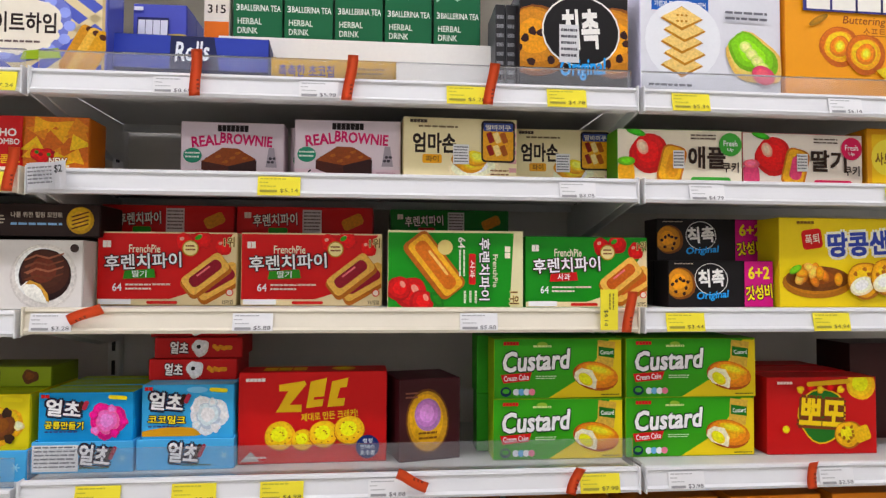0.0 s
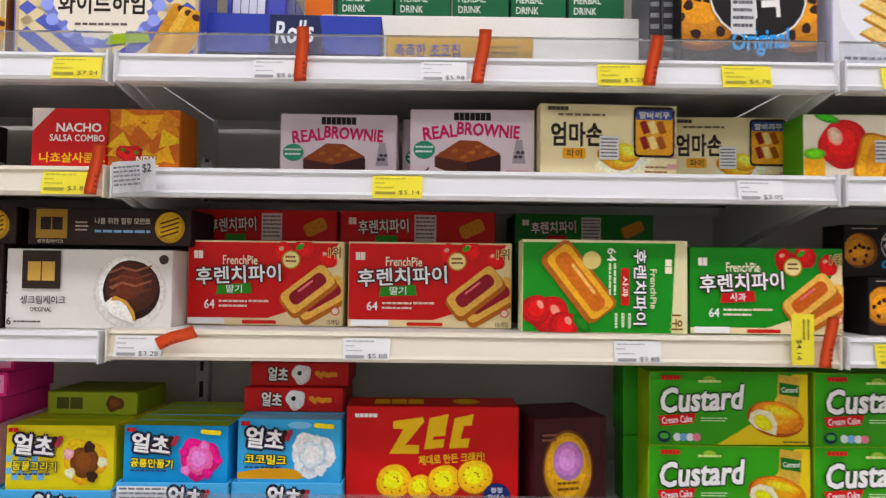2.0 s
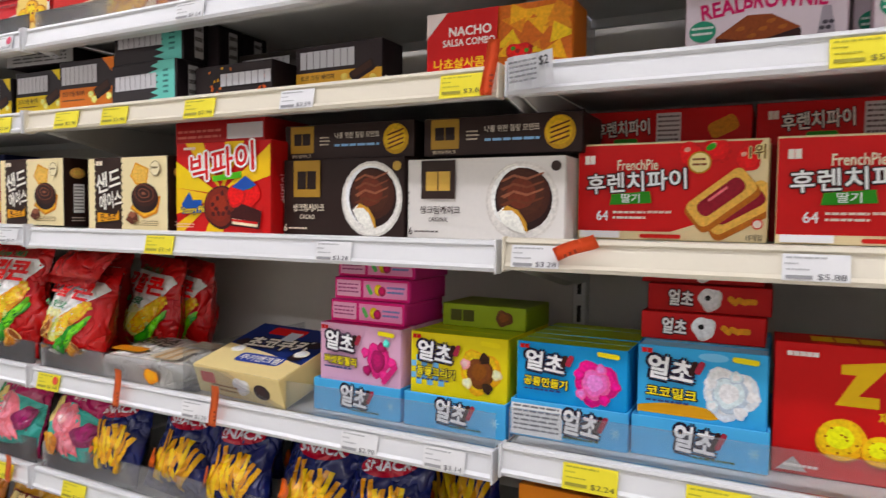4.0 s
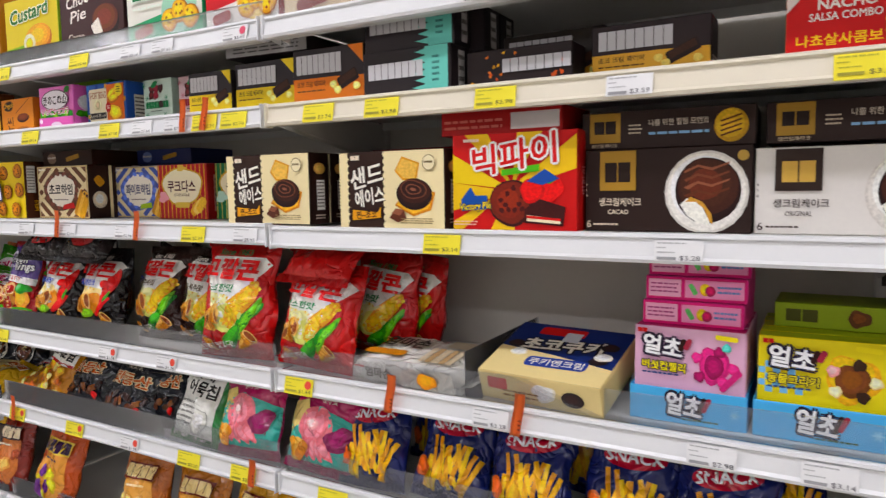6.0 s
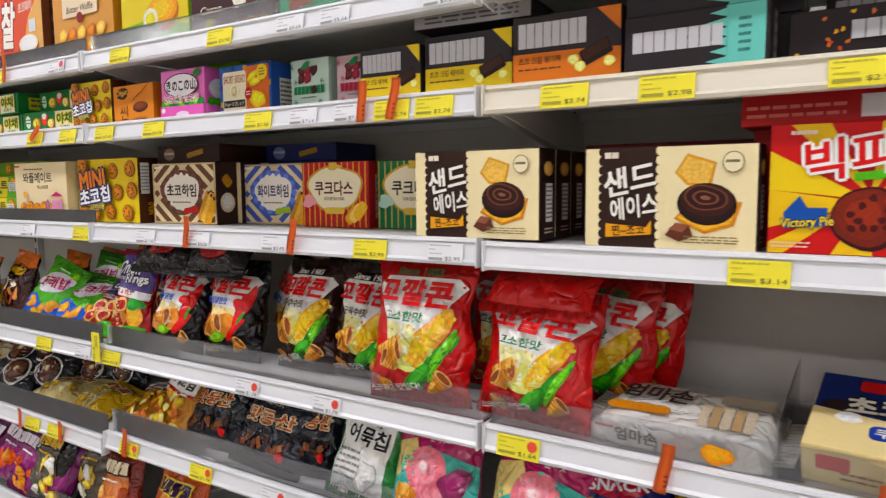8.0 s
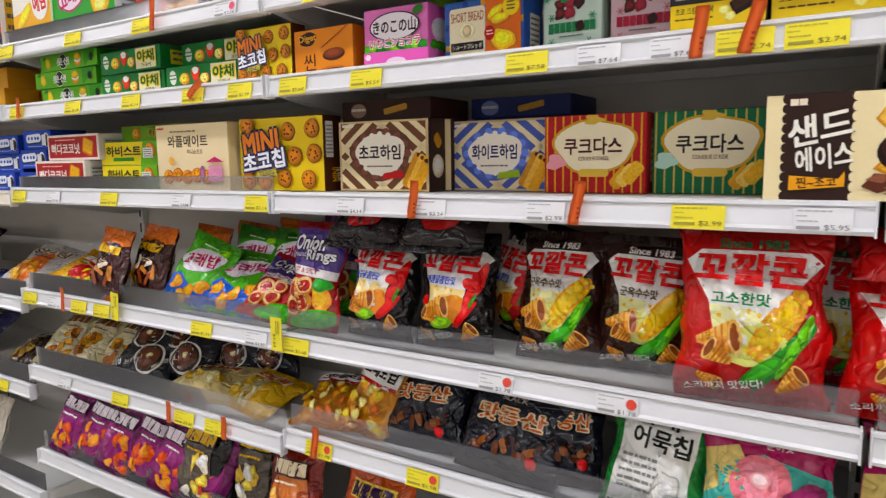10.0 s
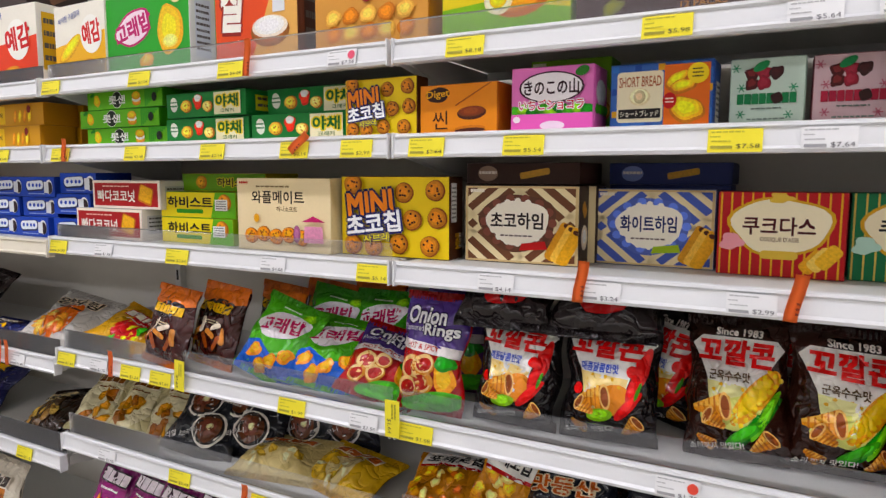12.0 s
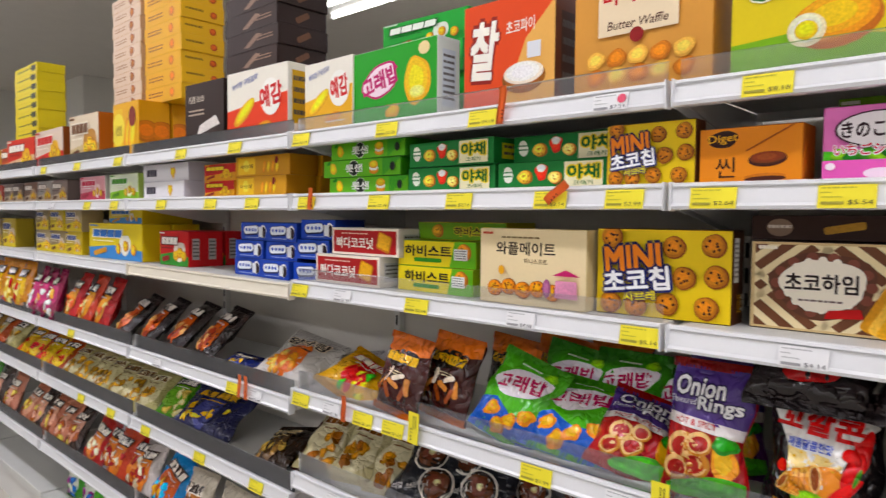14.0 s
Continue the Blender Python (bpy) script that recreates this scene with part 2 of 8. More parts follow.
for bay in BAYS:
    back_panel(bay)
    upright(bay)
    for name in LEVELS:
        if name != "g":
            shelf(bay, name)
    base = thing("plinth", "white steel base deck and kick plate of the shelving", "plinth", pose(bay + 0.5, 0, 0), "shelving plinths")
    part("base_deck", block(-0.49, 0.49, 0.0, DEPTH, 0.15, 0.19, 0.003), DECK, base)
    part("kick_plate", block(-0.49, 0.49, 0.02, 0.04, 0.0, 0.15), STEEL, base)
upright(2)

# ---- printing on boxes and bags ----
TEXTS = {}
desk = bpy.data.scenes.new("lettering_desk")


def letters(s, shear=0.0):
    """The outline mesh of a word in the x-y plane, its middle and its size."""
    key = (s, shear)
    if key not in TEXTS:
        cu = bpy.data.curves.new("lettering", "FONT")
        cu.body, cu.shear, cu.resolution_u = s, shear, 2
        ob = bpy.data.objects.new("lettering", cu)
        desk.collection.objects.link(ob)
        desk.view_layers[0].update()
        graph = desk.view_layers[0].depsgraph
        me = bpy.data.meshes.new_from_object(ob.evaluated_get(graph))
        bpy.data.objects.remove(ob)
        co = np.empty(len(me.vertices) * 3)
        me.vertices.foreach_get("co", co)
        co = co.reshape(-1, 3)
        lo, hi = co.min(0), co.max(0)
        TEXTS[key] = (co, [tuple(p.vertices) for p in me.polygons], (lo + hi) / 2, hi - lo)
        bpy.data.meshes.remove(me)
    return TEXTS[key]


LETTERED = {}


def lettered(s, fat, shear, mat, own=False):
    """The word's mesh, made bolder by fat."""
    key = (s, fat, shear, mat.name)
    if key not in LETTERED or own:
        co, faces, _, _ = letters(s, shear)
        n = 0 if fat <= 0 else 4 if fat < 0.06 else 8
        moves = [(0.0, 0.0)] + [(fat * math.cos(2 * math.pi * (k + 0.5) / n), fat * math.sin(2 * math.pi * (k + 0.5) / n)) for k in range(n)]
        verts, polys = [], []
        for k, (dx, dy) in enumerate(moves):
            base = k * len(co)
            verts += [(x + dx, y + dy, 0.00001 * k) for x, y, _ in co]
            polys += [tuple(i + base for i in f) for f in faces]
        me = bpy.data.meshes.new("lettering")
        me.from_pydata(verts, [], polys)
        me.materials.append(mat)
        if own:
            return me
        LETTERED[key] = me
    return LETTERED[key]


def trimmed(pts, x0, x1, z0, z1):
    """The polygon cut off at the edges of a face."""
    for axis, edge, sign in ((0, x0, 1), (0, x1, -1), (1, z0, 1), (1, z1, -1)):
        out = []
        for a, b in zip(pts, pts[1:] + pts[:1]):
            da, db = sign * (a[axis] - edge), sign * (b[axis] - edge)
            if da >= 0:
                out.append(a)
            if da * db < 0:
                k = da / (da - db)
                out.append((a[0] + k * (b[0] - a[0]), a[1] + k * (b[1] - a[1])))
        pts = out
        if len(pts) < 3:
            return []
    return pts


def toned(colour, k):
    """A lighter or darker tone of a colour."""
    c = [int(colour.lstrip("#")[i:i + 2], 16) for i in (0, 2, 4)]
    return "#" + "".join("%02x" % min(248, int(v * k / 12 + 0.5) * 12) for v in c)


class Print:
    """Shapes printed on one face. u and v run 0 to 1 over the face; layers lie over one another."""

    def __init__(self, root, m, w, h, paint=ink, bulge=None, step=0.00013, warp=None, base=0.0, fine=0.009):
        self.root, self.m, self.w, self.h, self.paint, self.bulge, self.step = root, m, w, h, paint, bulge, step
        self.layer, self.groups, self.warp, self.base, self.fine = 1, {}, warp, base, fine

    def face(self, turned):
        """The same face seen with the paper turned a quarter to the right."""
        return Print(self.root, self.m @ pose(0, 0, self.h, 0, 90, 0), self.h, self.w, self.paint, self.bulge, self.step)

    def flat(self, name, pts, colour, lift=1):
        """pts in metres on the face."""
        self.layer += lift
        pts = trimmed(pts, 0.0009, self.w - 0.0009, 0.0009, self.h - 0.0009)
        if len(pts) < 3:
            return
        self.groups.setdefault(name, []).append((pts, colour, self.layer))

    def poly(self, name, pts, colour, lift=1):
        self.flat(name, [(u * self.w, v * self.h) for u, v in pts], colour, lift)

    def rect(self, name, u0, v0, u1, v1, colour, lift=1):
        self.poly(name, [(u0, v0), (u1, v0), (u1, v1), (u0, v1)], colour, lift)

    def oval(self, name, u, v, ru, rv, colour, turn=0.0, wobble=0.0, n=22, lift=1):
        """Radii in parts of the face's height."""
        c, s, pts = math.cos(radians(turn)), math.sin(radians(turn)), []
        for i in range(n):
            a = 2 * math.pi * i / n
            k = 1 + wobble * math.sin(3 * a + 7 * u + 5 * v) + wobble * 0.7 * math.sin(5 * a + 9 * v)
            x, y = ru * self.h * k * math.cos(a), rv * self.h * k * math.sin(a)
            pts.append((u * self.w + c * x - s * y, v * self.h + s * x + c * y))
        self.flat(name, pts, colour, lift)
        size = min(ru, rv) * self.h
        # Printed food carries a painted highlight: lighter copies, shifted up and left.
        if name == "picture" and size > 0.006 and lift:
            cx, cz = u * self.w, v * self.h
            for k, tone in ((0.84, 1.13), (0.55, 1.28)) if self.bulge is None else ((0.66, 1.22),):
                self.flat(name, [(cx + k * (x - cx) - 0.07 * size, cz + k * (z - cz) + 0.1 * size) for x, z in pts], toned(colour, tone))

    def pill(self, name, u, v, w, h, colour, turn=0.0, r=0.45, lift=1):
        """A rounded bar: w in parts of the width, h of the height."""
        W, H = w * self.w / 2, h * self.h / 2
        R, pts = min(W, H) * 2 * r, []
        c, s = math.cos(radians(turn)), math.sin(radians(turn))
        for cx, cy, a0 in ((W - R, H - R, 0), (-W + R, H - R, 90), (-W + R, -H + R, 180), (W - R, -H + R, 270)):
            for k in range(4):
                a = radians(a0 + 30 * k)
                x, y = cx + R * math.cos(a), cy + R * math.sin(a)
                pts.append((u * self.w + c * x - s * y, v * self.h + s * x + c * y))
        self.flat(name, pts, colour, lift)

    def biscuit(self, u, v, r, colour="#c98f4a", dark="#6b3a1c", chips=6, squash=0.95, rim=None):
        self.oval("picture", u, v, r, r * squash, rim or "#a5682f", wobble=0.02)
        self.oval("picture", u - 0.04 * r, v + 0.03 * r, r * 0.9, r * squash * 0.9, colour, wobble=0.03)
        for i in range(chips):
            a, q = 2.4 * i + 7 * u, r * (0.25 + 0.45 * ((i * 37 % 10) / 10))
            self.oval("picture", u + q * math.cos(a) * self.h / self.w, v + q * math.sin(a) * squash, r * 0.13, r * 0.11, dark, 40 * i, 0.1, 8, 1 if i == 0 else 0)

    def lines(self, u, v, w, h, rows, colour, seed=0):
        """Small print that cannot be read: rows of bars."""
        rnd = random.Random(seed + rows)
        self.layer += 1
        for i in range(rows):
            x, top = u - w / 2, v + h / 2 - h * (i + 0.15) / rows
            while x < u + w / 2 - 0.01:
                k = min(w * rnd.uniform(0.08, 0.24), u + w / 2 - x)
                self.poly("small_print", [(x, top - 0.42 * h / rows), (x + k, top - 0.42 * h / rows), (x + k, top), (x, top)], colour, 0)
                x += k + w * 0.03

    def mark(self, u, v, w, h, colour, n=5, slant=0.0, edge=None):
        """A maker's mark: plain upright slabs in its colour."""
        self.layer += 1
        for grow, col in (((0.14, edge),) if edge else ()) + ((0.0, colour),):
            for i in range(n):
                a, k = u - w / 2 + w * (i + 0.04) / n, 0.91 * w / n
                t = h * 0.5
                g, gh = grow * w / n, grow * h
                s = slant * h
                self.poly("maker_mark", [(a - g - s, v - t - gh), (a + k + g - s, v - t - gh), (a + k + g + s, v + t + gh), (a - g + s, v + t + gh)], col, 0)
            self.layer += 1

    def text(self, s, u, v, h, colour, w=None, turn=0.0, fat=0.02, shear=0.0, edge=None, edge_fat=0.07, label=""):
        """A word centred at u, v: height in parts of the face's height, width of its width."""
        _, _, mid, size = letters(s, shear)
        hy = h * self.h / size[1]
        hx = w * self.w / size[0] if w else hy
        for col, f in (((edge, edge_fat * 1.05),) if edge else ()) + ((colour, fat * 0.8),):
            self.layer += 1
            base = self.m @ pose(u * self.w, 0, v * self.h) @ pose(0, -self.base - self.step * self.layer, 0, 90, 0, 0) @ pose(0, 0, 0, 0, 0, turn) @ Matrix.Diagonal((hx, hy, 1, 1)) @ Matrix.Translation((-mid[0], -mid[1], 0))
            if self.bulge is None:
                part("lettering", lettered(s, f, shear, self.paint(col)), None, self.root, label, base)
            else:
                me = lettered(s, f, shear, self.paint(col), True)
                local = self.m.inverted() @ base
                self.cut_long(me, hx, hy)
                for vert in me.vertices:
                    p = local @ vert.co
                    vert.co = self.m @ Vector((self.warp(p.x, p.z), self.bulge(p.x, p.z) + p.y, p.z))
                part("lettering", me, None, self.root, label)

    def cut_long(self, me, hx, hy):
        """Cuts the long edges of a word, so that it can follow a curved face."""
        bm = bmesh.new()
        bm.from_mesh(me)
        for _ in range(2):
            long = [e for e in bm.edges if math.hypot((e.verts[0].co.x - e.verts[1].co.x) * hx, (e.verts[0].co.y - e.verts[1].co.y) * hy) > 0.011]
            if long:
                bmesh.ops.subdivide_edges(bm, edges=long, cuts=1)
                bmesh.ops.triangulate(bm, faces=[f for f in bm.faces if len(f.verts) > 4])
        bm.to_mesh(me)
        bm.free()

    def done(self):
        for name, shapes in self.groups.items():
            bm, mats = bmesh.new(), []
            for pts, colour, layer in shapes:
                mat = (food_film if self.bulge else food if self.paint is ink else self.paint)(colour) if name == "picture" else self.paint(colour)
                if mat not in mats:
                    mats.append(mat)
                if self.bulge is None:
                    f = bm.faces.new([bm.verts.new(self.m @ Vector((x, -self.step * layer, z))) for x, z in pts])
                    f.material_index = mats.index(mat)
                else:
                    cx, cz = sum(p[0] for p in pts) / len(pts), sum(p[1] for p in pts) / len(pts)
                    rings = []
                    count = max(2, math.ceil(max(math.hypot(x - cx, z - cz) for x, z in pts) / self.fine))
                    for k in [(i + 1) / count for i in range(count)]:
                        rings.append([bm.verts.new((cx + k * (x - cx), layer, cz + k * (z - cz))) for x, z in self.dense(pts)])
                    mid, n = bm.verts.new((cx, layer, cz)), len(rings[0])
                    for i in range(n):
                        j = (i + 1) % n
                        faces = [bm.faces.new((mid, rings[0][i], rings[0][j]))]
                        for a, b in zip(rings, rings[1:]):
                            faces.append(bm.faces.new((a[i], b[i], b[j], a[j])))
                        for f in faces:
                            f.material_index, f.smooth = mats.index(mat), True
            if self.bulge is not None:
                for v in bm.verts:
                    v.co = self.m @ Vector((self.warp(v.co.x, v.co.z), self.bulge(v.co.x, v.co.z) - self.base - self.step * v.co.y, v.co.z))
            part(name, bm, mats, self.root)
        self.groups = {}

    def dense(self, pts):
        out = []
        for (x, z), (p, q) in zip(pts, pts[1:] + pts[:1]):
            k = max(1, int(math.hypot(p - x, q - z) / self.fine))
            out += [(x + (p - x) * i / k, z + (q - z) * i / k) for i in range(k)]
        return out


CARTONS = {}


def carton(name, label, x0, x1, y, z, h, d=0.06, front="#ffffff", side=None, top=None, turn=0.0, group="", category="snack box", art=None, side_art=None, top_art=None, tip=0.0, low=0.0):
    """A folding carton with its front's lower left corner at x0, y, z."""
    w = x1 - x0
    ob = thing(name, label, category, pose(x0, y, z, tip, 0, turn), group)
    side, top = side or front, top or side or front
    bm = block(0, w, 0, d, 0, h, 0.0011)
    bm.faces.ensure_lookup_table()
    for f in bm.faces:
        n = f.normal
        f.material_index = 0 if n.y < -0.9 else 2 if n.z > 0.9 else 1
    body = part("carton", bm, [ink(front), ink(side), ink(top)], ob)
    flap = block(w - 0.0002, w + 0.0006, 0.004, d - 0.004, h * 0.12, h - 0.004)
    part("end_flap", flap, ink(side), body)
    if art:
        p = Print(body, pose(0, 0, h * low), w, h * (1 - low))
        art(p)
        p.done()
    if side_art:
        p = Print(body, pose(w + 0.0007, 0, 0, 0, 0, 90), d, h)
        side_art(p)
        p.done()
    if top_art:
        p = Print(body, pose(0, 0, h, -90, 0, 0), w, d)
        top_art(p)
        p.done()
    return ob


def bag(name, label, x0, x1, y, z, h, colour, art=None, lean=0.0, turn=0.0, d=0.06, seed=1, group="snack bags", roll=0.0, seal=None, grid=(28, 36)):
    """A pillow bag of printed film with crimped ends, filled and creased."""
    w, s = x1 - x0, 0.016
    ob = thing(name, label, "snack bag", pose((x0 + x1) / 2, y + d * 0.5, z, -lean, roll, turn) @ pose(-w / 2, 0, 0), group)

    def bulge(x, zz):
        a = min(abs(2 * x / w - 1), 1.0)
        b = min(max((zz - s) / (h - 2 * s), 0.0), 1.0)
        p = max(1 - a ** 2.2, 0) ** 0.7 * math.sin(math.pi * b ** 0.72) ** 0.62
        e = min(b, 1 - b)
        crease = 0.006 * math.sin(x * 210 + seed * 2 + 3 * math.sin(zz * 40 + seed)) * math.exp(-e / 0.07) * (0.3 + min(1.0, e * 12))
        fold = 0.010 * noise.noise(Vector((x * 17 + seed * 3, zz * 13, seed)))
        fold += 0.003 * noise.noise(Vector((x * 40, zz * 28 + seed, 5)))
        ridge = 1 - abs(noise.noise(Vector((x * 24 + seed, zz * 15 + 0.5 * x * 40, seed * 1.7))))
        fold += 0.007 * ridge ** 6
        return -d * 0.5 * p - (crease + fold) * (0.25 + p)

    def taper(x, zz):
        b = min(max((zz - s) / (h - 2 * s), 0.0), 1.0)
        k = 1 - 0.07 * math.sin(math.pi * b) ** 0.7
        edge = (2 * x / w - 1) ** 3
        return (x - w / 2) * k + w / 2 + edge * 0.012 * noise.noise(Vector((zz * 16, seed, 1.0 if edge > 0 else 4.0)))

    bm = bmesh.new()
    nx, nz = grid
    for sign in (1, -1):
        mesh = [[bm.verts.new((taper(i * w / nx, j * h / nz), sign * bulge(i * w / nx, j * h / nz), j * h / nz)) for i in range(nx + 1)] for j in range(nz + 1)]
        for j in range(nz):
            for i in range(nx):
                q = (mesh[j][i], mesh[j][i + 1], mesh[j + 1][i + 1], mesh[j + 1][i])
                f = bm.faces.new(q if sign > 0 else q[::-1])
                f.smooth = True
                f.material_index = 1 if j >= nz - 2 or j < 1 else 0
    bmesh.ops.remove_doubles(bm, verts=[v for v in bm.verts if v.is_boundary], dist=0.0006)
    pouch = part("pouch", bm, [film(colour), film(seal or colour)], ob)
    for zz, nm in ((0.002, "bottom_seal"), (h - 0.016, "top_seal")):
        fin, n = bmesh.new(), 44
        a = [fin.verts.new((w * i / n, -0.0035 + (0.0012 if i % 2 else 0.0), zz)) for i in range(n + 1)]
        b = [fin.verts.new((w * i / n, -0.0035 + (0.0012 if i % 2 else 0.0), zz + 0.015 + (0.0015 if i % 2 else 0))) for i in range(n + 1)]
        for i in range(n):
            fin.faces.new((a[i], a[i + 1], b[i + 1], b[i]))
        bmesh.ops.solidify(fin, geom=fin.faces[:], thickness=0.0012)
        part(nm, fin, film(seal or colour), ob)
    if art:
        p = Print(pouch, Matrix.Identity(4), w, h, film, bulge, 0.0003, taper, 0.0012, 0.009 if x0 > -3.1 else 0.014)
        p.layer = 2
        art(p)
        p.done()
    return ob


# ---- printed designs ----
def french_pie(base, jam, word, fruit, ribbon):
    def art(p):
        p.poly("panel", [(0.0, 0.0), (1, 0), (1, 0.88), (0.9, 0.6), (0.5, 0.08), (0.0, 0.08)], "#ecdcb4")
        p.poly("panel", [(0, 0.09), (0.52, 0.09), (0.7, 0.2), (0.97, 0.98), (0, 0.98)], base)
        for u, v, r in ((0.62, 0.86, 0.12), (0.75, 0.9, 0.13), (0.9, 0.8, 0.11)):
            p.oval("picture", u, v, r, r * 1.1, fruit, 20, 0.05)
            p.oval("picture", u - 0.02, v + 0.05, r * 0.25, r * 0.2, "#f3b6a4", 20)
        p.oval("picture", 0.72, 0.93, 0.05, 0.03, "#4f9a3a", 30)
        for u, v, t in ((0.87, 0.32, 30), (0.78, 0.42, 38)):
            p.pill("picture", u, v - 0.02, 0.37, 0.33, "#b06f30", t, 0.22)
            p.pill("picture", u - 0.005, v + 0.015, 0.35, 0.29, "#ecc07a", t, 0.22)
            p.pill("picture", u - 0.005, v + 0.02, 0.27, 0.16, jam, t, 0.4)
            p.pill("picture", u - 0.02, v + 0.05, 0.12, 0.025, "#e8848a", t, 0.5)
        p.oval("badge", 0.665, 0.78, 0.11, 0.11, "#b98d2e")
        p.oval("badge", 0.665, 0.78, 0.095, 0.095, "#efe0a6")
        p.lines(0.665, 0.78, 0.07, 0.1, 2, "#7a3b20", 3)
        p.text("1위", 0.945, 0.87, 0.13, "#5d3510", 0.075, edge="#e9d9a0")
        p.text("FrenchPie", 0.34, 0.77, 0.105, "#f4ead0", 0.22)
        p.text("후렌치파이", 0.33, 0.60, 0.2, "#ffffff", 0.54, 3, 0.03, 0.0, "#3a1512", 0.085)
        p.poly("ribbon", [(0.19, 0.36), (0.42, 0.38), (0.41, 0.5), (0.2, 0.47)], ribbon)
        p.text(word, 0.305, 0.43, 0.09, "#ffffff", 0.1)
        p.text("64", 0.15, 0.25, 0.1, "#ffffff", 0.065)
        p.lines(0.30, 0.25, 0.18, 0.11, 2, "#f3e3d6", 1)
        p.lines(0.47, 0.28, 0.14, 0.06, 1, "#e8cfc0", 4)
        p.rect("sticker", 0.02, 0.02, 0.25, 0.09, "#f2f2f0")
        p.pill("badge", 0.47, 0.045, 0.22, 0.04, "#c33a34")
        p.text("15개입", 0.94, 0.05, 0.06, "#4a2a18", 0.075)
        p.mark(0.075, 0.83, 0.06, 0.09, "#f6e9e0", 2)
        p.oval("badge", 0.955, 0.18, 0.05, 0.05, "#d8453f")
        p.oval("badge", 0.955, 0.18, 0.038, 0.038, "#f2e2d4")
    return art


def tall_apple_pie(p):
    p.poly("panel", [(0, 0.93), (1, 0.9), (1, 1), (0, 1)], "#e6e0b8")
    p.rect("panel", 0.0, 0.0, 0.03, 1.0, "#e6e0b8")
    for u, v, r in ((0.82, 0.17, 0.12), (0.93, 0.25, 0.09), (0.76, 0.08, 0.09)):
        p.oval("picture", u, v, r, r, "#a81f24", 0, 0.03)
        p.oval("picture", u - 0.06, v + 0.03, r * 0.3, r * 0.2, "#e8a090", 30)
    p.oval("picture", 0.9, 0.36, 0.07, 0.035, "#2f6a24", 40)
    p.pill("picture", 0.45, 0.34, 0.9, 0.22, "#a9682c", 38, 0.2)
    p.pill("picture", 0.45, 0.35, 0.84, 0.17, "#e7b566", 38, 0.2)
    p.pill("picture", 0.45, 0.35, 0.74, 0.1, "#c9782c", 38, 0.4)
    p.pill("picture", 0.42, 0.37, 0.4, 0.02, "#efc384", 38, 0.5)
    p.oval("badge", 0.22, 0.42, 0.055, 0.055, "#d8c88a")
    p.text("64", 0.16, 0.54, 0.05, "#f0f0e0", 0.14)
    p.lines(0.42, 0.54, 0.34, 0.06, 2, "#dfe8cc", 3)
    p.pill("ribbon", 0.5, 0.62, 0.4, 0.05, "#b8242c", 0, 0.2)
    p.text("사과", 0.5, 0.62, 0.035, "#f4ece0", 0.22)
    p.text("후렌치파이", 0.5, 0.71, 0.075, "#ffffff", 0.8, 0, 0.03, 0, "#16301a", 0.09)
    p.text("FrenchPie", 0.52, 0.79, 0.035, "#f0ead0", 0.42)
    p.mark(0.28, 0.88, 0.16, 0.04, "#f0ead0", 2)
    p.text("1위", 0.87, 0.93, 0.07, "#5d3510", 0.16, edge="#e9d9a0")
    p.lines(0.86, 0.6, 0.16, 0.12, 3, "#dfe8cc", 3)


def turned_quarter(art):
    def spun(p):
        q = p.face(True)
        art(q)
        q.done()
    return spun


def custard(p):
    p.poly("panel", [(0.42, 0.0), (1, 0.0), (1, 0.97), (0.9, 0.97), (0.72, 0.4)], "#e6cf36")
    p.poly("panel", [(0.0, 0.0), (0.42, 0.0), (0.66, 0.36), (0.0, 0.5)], "#4a9a26")
    p.poly("picture", [(0.8, 0.55), (0.93, 0.5), (0.95, 0.93), (0.81, 0.97)], "#d3b269")
    p.poly("picture", [(0.815, 0.7), (0.94, 0.66), (0.94, 0.82), (0.815, 0.86)], "#2c6a2a")
    p.text("Custard", 0.88, 0.76, 0.07, "#ffffff", 0.1)
    p.oval("picture", 0.79, 0.36, 0.40, 0.24, "#a55a12", -12)
    p.oval("picture", 0.80, 0.38, 0.38, 0.21, "#d98b2b", -12)
    p.oval("picture", 0.82, 0.46, 0.26, 0.08, "#eeb45a", -14)
    p.poly("picture", [(0.63, 0.44), (0.68, 0.5), (0.76, 0.46), (0.8, 0.3), (0.79, 0.14), (0.66, 0.24), (0.62, 0.34)], "#f4ecd0")
    p.oval("picture", 0.71, 0.31, 0.14, 0.09, "#f1d33c", -38)
    p.text("Custard", 0.33, 0.635, 0.32, "#f7f8f2", 0.52, 3, 0.045, 0.18, "#173f14", 0.075)
    p.poly("ribbon", [(0.07, 0.26), (0.27, 0.30), (0.29, 0.44), (0.05, 0.40)], "#c7222c")
    p.text("Cream Cake", 0.17, 0.35, 0.09, "#ffffff", 0.19, 4)
    p.lines(0.4, 0.35, 0.16, 0.07, 2, "#d8e8c4", 2)
    p.oval("badge", 0.09, 0.12, 0.09, 0.08, "#173a58")
    p.oval("badge", 0.09, 0.13, 0.06, 0.04, "#57a84a")
    for u, c in ((0.17, "#e8eef4"), (0.21, "#7fb6dd"), (0.25, "#f0f2f4"), (0.29, "#e38b9c")):
        p.oval("badge", u, 0.115, 0.055, 0.055, c)
    p.oval("badge", 0.37, 0.9, 0.09, 0.045, "#9bbf59")
    p.lines(0.37, 0.86, 0.14, 0.08, 1, "#d6e3a0", 5)
    p.mark(0.13, 0.92, 0.12, 0.06, "#c3202a", 5)
    p.lines(0.9, 0.05, 0.14, 0.05, 1, "#6c6420", 5)


